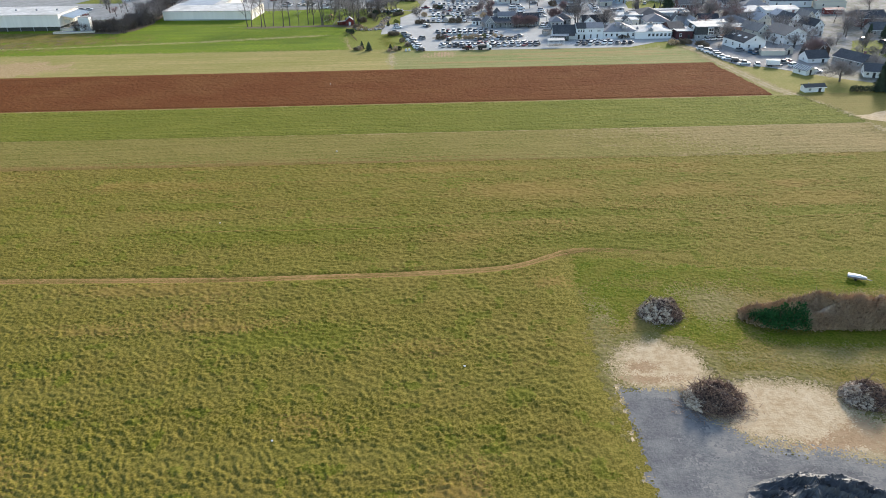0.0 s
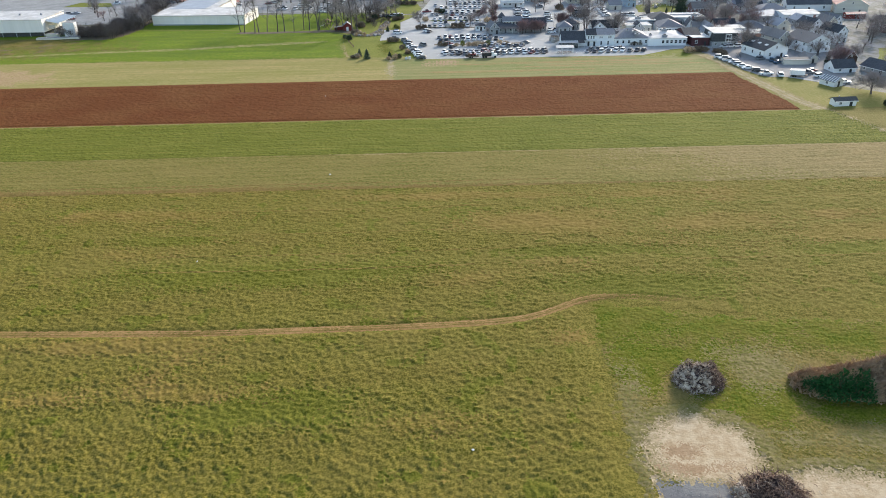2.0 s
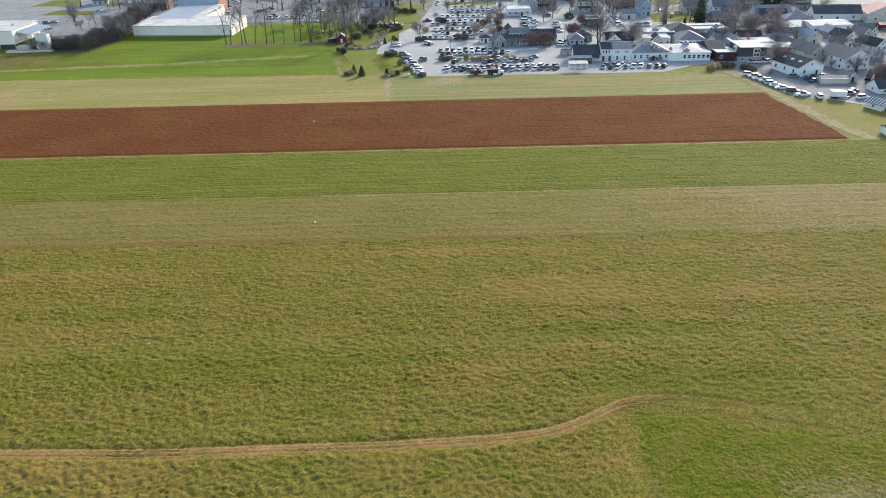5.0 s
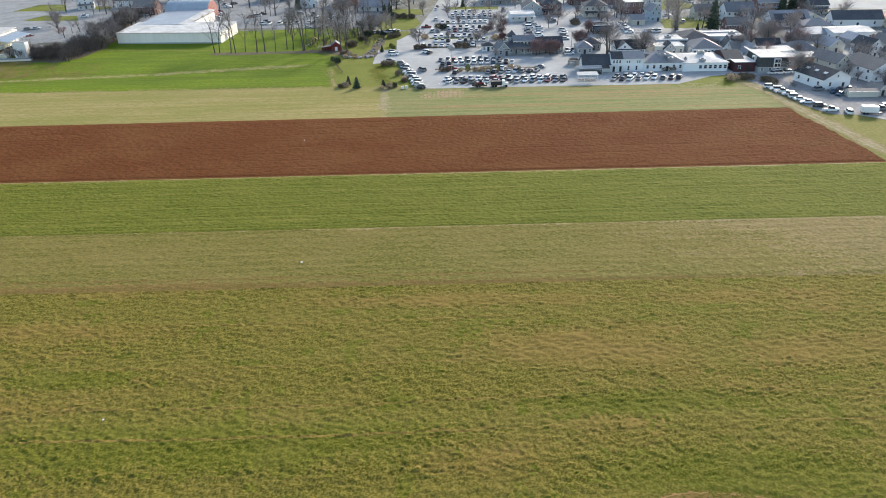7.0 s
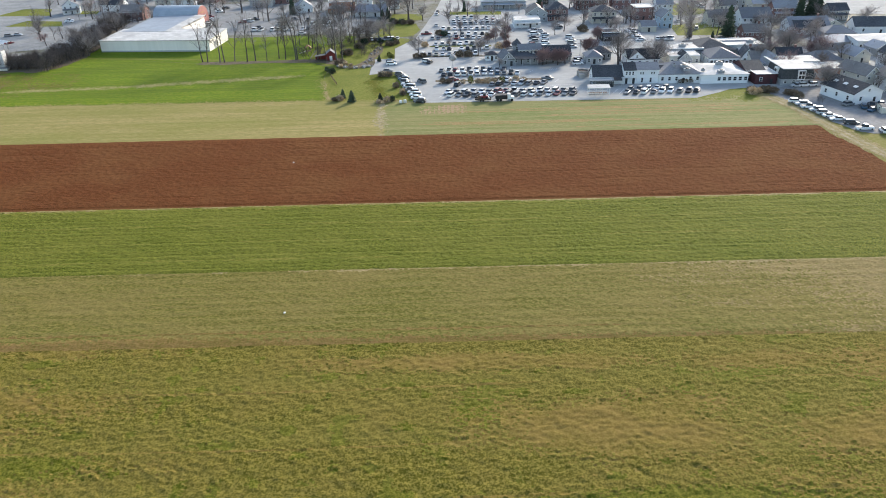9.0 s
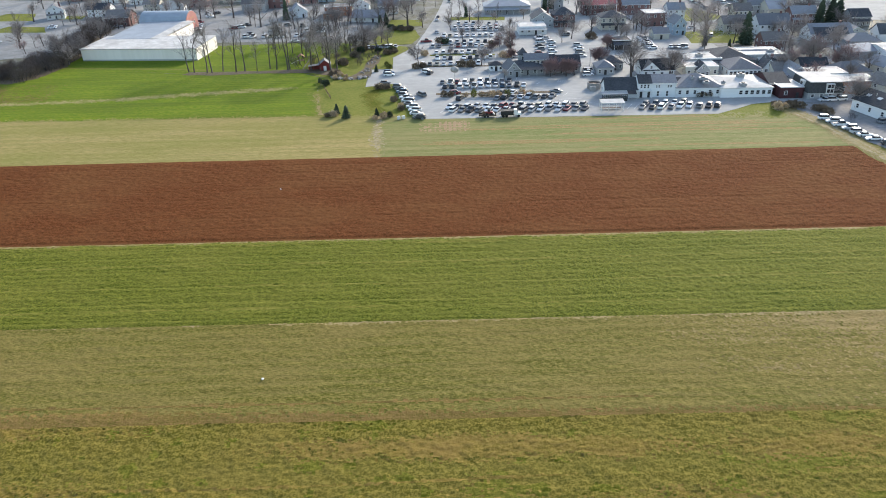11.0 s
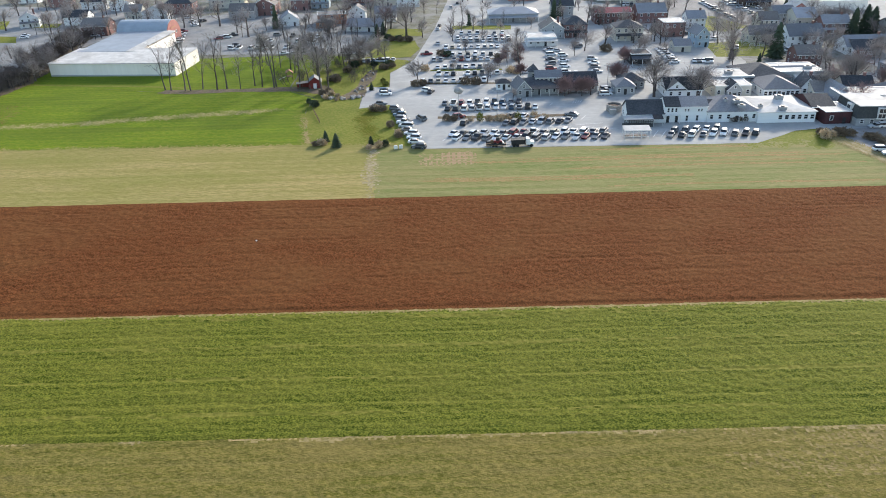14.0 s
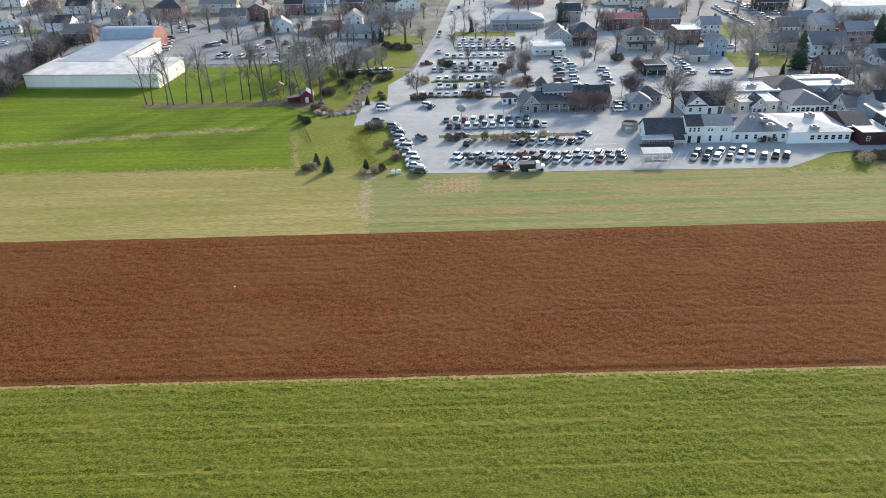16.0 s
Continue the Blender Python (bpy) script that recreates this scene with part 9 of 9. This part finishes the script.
def stall_lines():
    soup = Soup()

    def line(x, y, length, turn, wide=0.2, z=0.115):
        c, s = math.cos(radians(turn)), math.sin(radians(turn))
        k = len(soup.points)
        for a, b in ((-0.5, -0.5), (0.5, -0.5), (0.5, 0.5), (-0.5, 0.5)):
            soup.points.append(Vector((x + a * length * c - b * wide * s, y + a * length * s + b * wide * c, z)))
        soup.faces.append((k, k + 1, k + 2, k + 3))
    for k in range(20):
        line(-1.2 + 2.36 * k, 352.0 - 0.03 * k, 6.2, 62)
        line(0.6 + 2.36 * k, 356.6 - 0.04 * k, 5.8, 62)
    for k in range(12):
        line(62.2 + 2.45 * k, 351.4 - 0.02 * k, 6.6, 62)
    for k in range(14):
        line(12 + 2.4 * k, 368.5, 5.0, 62)
        line(-1.5 + 2.25 * k, 385.0, 5.2, 80)
        line(-2.0 + 2.25 * k, 390.5, 5.0, 80)
    for y in (414.5, 428.5, 440.5, 455.5, 463.5, 481):
        for k in range(13):
            line(-4 + 2.6 * k, y, 5.0, 86)
    for x, y, n, t in ((44, 362, 9, 8), (47, 358, 9, -20), (35, 384, 3, 60), (-1, 372, 5, 62)):
        line(x, y, n, t, 0.2)
    for k in range(4):
        line(43 + 0.9 * k, 386 + 0.2 * k, 3.0 - 0.3 * k, 70)
        line(87.5 + 0.9 * k, 351.3, 3.4 - 0.5 * k, 62, 0.2)
    ob = part("parking_lines", soup.mesh("parking_lines", M_PAINT_LINE), None)
    tagged(ob, "white painted parking bay lines on asphalt", "road marking", kind="stuff")


stall_lines()
for name, pts, wide in (("planting_island", [(-4, 372.2), (10, 371.6), (26, 371.4), (41, 371.6)], 2.6), ("planting_island", [(-12, 414.8), (-4, 414), (14, 413), (28, 412)], 2.0), ("planting_island", [(-7, 434.3), (6, 434), (22, 433.2)], 2.4), ("planting_island", [(-5, 453.5), (6, 453), (24, 451.5)], 1.8)):
    ribbon(name, pts, wide, 0.14, M_LITTER if wide > 2.5 or wide < 2.1 else M_LAWN, "raised planting strip between the rows of cars", uneven=0.25)


# ---- garden things by the creek ----
def red_shed():
    root = new("garden_shed")
    root.matrix_basis = pose(-50.3, 411.6, 0.05, 0, 0, 8)
    part("wall", gable_walls(4.6, 4.4, 2.6, 1.7, "y"), M_SHED_RED, root)
    for s in (-1, 1):
        part("roof_slope", slab([(s * 2.6, -0.3, 2.4), (s * 2.6, 4.7, 2.4), (0, 4.7, 4.32), (0, -0.3, 4.32)], 0.12), M_ROOF_GREY, root)
    part("door", box(-0.6, 0.6, -0.06, -0.004, 0, 2.0), M_TRIM, root, "white door")
    part("lean_to", slab([(-7.0, 0.4, 1.9), (-2.31, 0.4, 2.3), (-2.31, 3.6, 2.3), (-7.0, 3.6, 1.9)], 0.1), M_ROOF_BROWN, root)
    part("lean_to_wall", box(-6.8, -2.31, 3.2, 3.35, 0, 1.95), M_SHED_RED, root)
    for x in (-6.7, -4.6):
        part("post", box(x - 0.07, x + 0.07, 0.5, 0.64, 0, 1.98), M_WOOD, root)
    return tagged(root, "dark red garden shed with an open lean-to", "shed")


def play_tower():
    root = new("play_tower")
    root.matrix_basis = pose(-62.5, 426, 0.05, 0, 0, 15)
    for x in (-1.1, 1.1):
        for y in (-1.1, 1.1):
            part("post", box(x - 0.08, x + 0.08, y - 0.08, y + 0.08, 0, 2.9), M_WOOD, root)
    part("platform", box(-1.2, 1.2, -1.2, 1.2, 1.3, 1.4), M_WOOD, root)
    for s in (-1, 1):
        part("roof_slope", slab([(s * 1.5, -1.5, 2.8), (s * 1.5, 1.5, 2.8), (0, 1.5, 3.9), (0, -1.5, 3.9)], 0.08), M_TAN_BRICK, root)
    part("slide", slab([(-1.3, -0.3, 1.35), (-1.3, 0.3, 1.35), (-4.4, 0.3, 0.2), (-4.4, -0.3, 0.2)], 0.08), M_TRIM, root, "white plastic slide")
    part("swing_beam", box(1.2, 5.0, -0.08, 0.08, 2.3, 2.46), M_WOOD, root)
    for y in (-0.9, 0.9):
        part("beam_leg", loft([[(4.9, y * 1.0 - 0.06, 0), (5.02, y - 0.06, 0), (5.02, y + 0.06, 0), (4.9, y + 0.06, 0)], [(4.9, -0.05, 2.3), (5.02, -0.05, 2.3), (5.02, 0.05, 2.3), (4.9, 0.05, 2.3)]]), M_WOOD, root)
    return tagged(root, "wooden play tower with slide and swing beam on a lawn", "play tower")


red_shed()
play_tower()


def rail_fence():
    root = new("rail_fence")
    root.matrix_basis = pose(-46.8, 383.5, 0.05, 0, 0, -73)
    for k in range(7):
        part("post", box(-0.08, 0.08, -0.08, 0.08, 0, 1.3, bevel=0.02), M_WOOD, root).location.x = 2.4 * k
        if k < 6:
            for z in (0.45, 1.0):
                part("rail", box(2.4 * k + 0.09, 2.4 * k + 2.31, -0.04, 0.04, z - 0.06, z + 0.06), M_WOOD, root)
    return tagged(root, "weathered wooden rail fence along the lawn", "fence")


rail_fence()
STONE_RNG = random.Random(21)


def boulder_maker(seed):
    def build():
        bm = bmesh.new()
        bmesh.ops.create_icosphere(bm, subdivisions=2, radius=0.5)
        for v in bm.verts:
            v.co += v.normal * 0.22 * noise.noise(v.co * 2.1 + Vector((seed, 0, 0)))
            v.co.z *= 0.7
        return part("boulder", bm, M_STONE)
    return build


def boulder(x, y, size):
    n = next(COUNT)
    place(("boulder", n % 4), boulder_maker(n % 4), pose(x, y, 0.1 + size * 0.22, 0, 0, n * 53 % 360), size, "rounded weathered grey boulder in the creek garden", "boulder", "boulders of the creek")


for _ in range(34):
    f = STONE_RNG.random()
    boulder(-45.5 + 15 * f + STONE_RNG.uniform(-0.8, 0.8), 399.0 - 3 * math.sin(f * 3) + STONE_RNG.uniform(-1.2, 1.2) + 1.5 * f, STONE_RNG.uniform(0.6, 1.6))
for _ in range(22):
    f = STONE_RNG.random()
    boulder(-33.5 + 3 * f + STONE_RNG.uniform(-1.6, 1.6), 404 + 32 * f, STONE_RNG.uniform(0.5, 1.3))
for x, y in ((-16.4, 343.5), (-14.9, 343.9)):
    ob = part("sign_block", box(-0.55, 0.55, -0.35, 0.35, 0, 1.1, bevel=0.12), M_TRIM)
    ob.matrix_basis = pose(x, y, 0.05, 0, 0, 12)
    tagged(ob, "small white block standing on the lawn", "marker block", "white blocks")


def picket_fence(x, y, yaw, n, label="white wooden fence beside the grass"):
    root = new("white_fence")
    root.matrix_basis = pose(x, y, 0.05, 0, 0, yaw)
    for k in range(n):
        part("post", box(-0.07, 0.07, -0.07, 0.07, 0, 1.3), M_TRIM, root).location.x = 2.0 * k
    for z in (0.5, 1.05):
        part("rail", box(0, 2.0 * (n - 1), 0.075, 0.13, z - 0.07, z + 0.07), M_TRIM, root)
    return tagged(root, label, "fence")


picket_fence(127, 468, 20, 6)
picket_fence(134, 464, -30, 4)
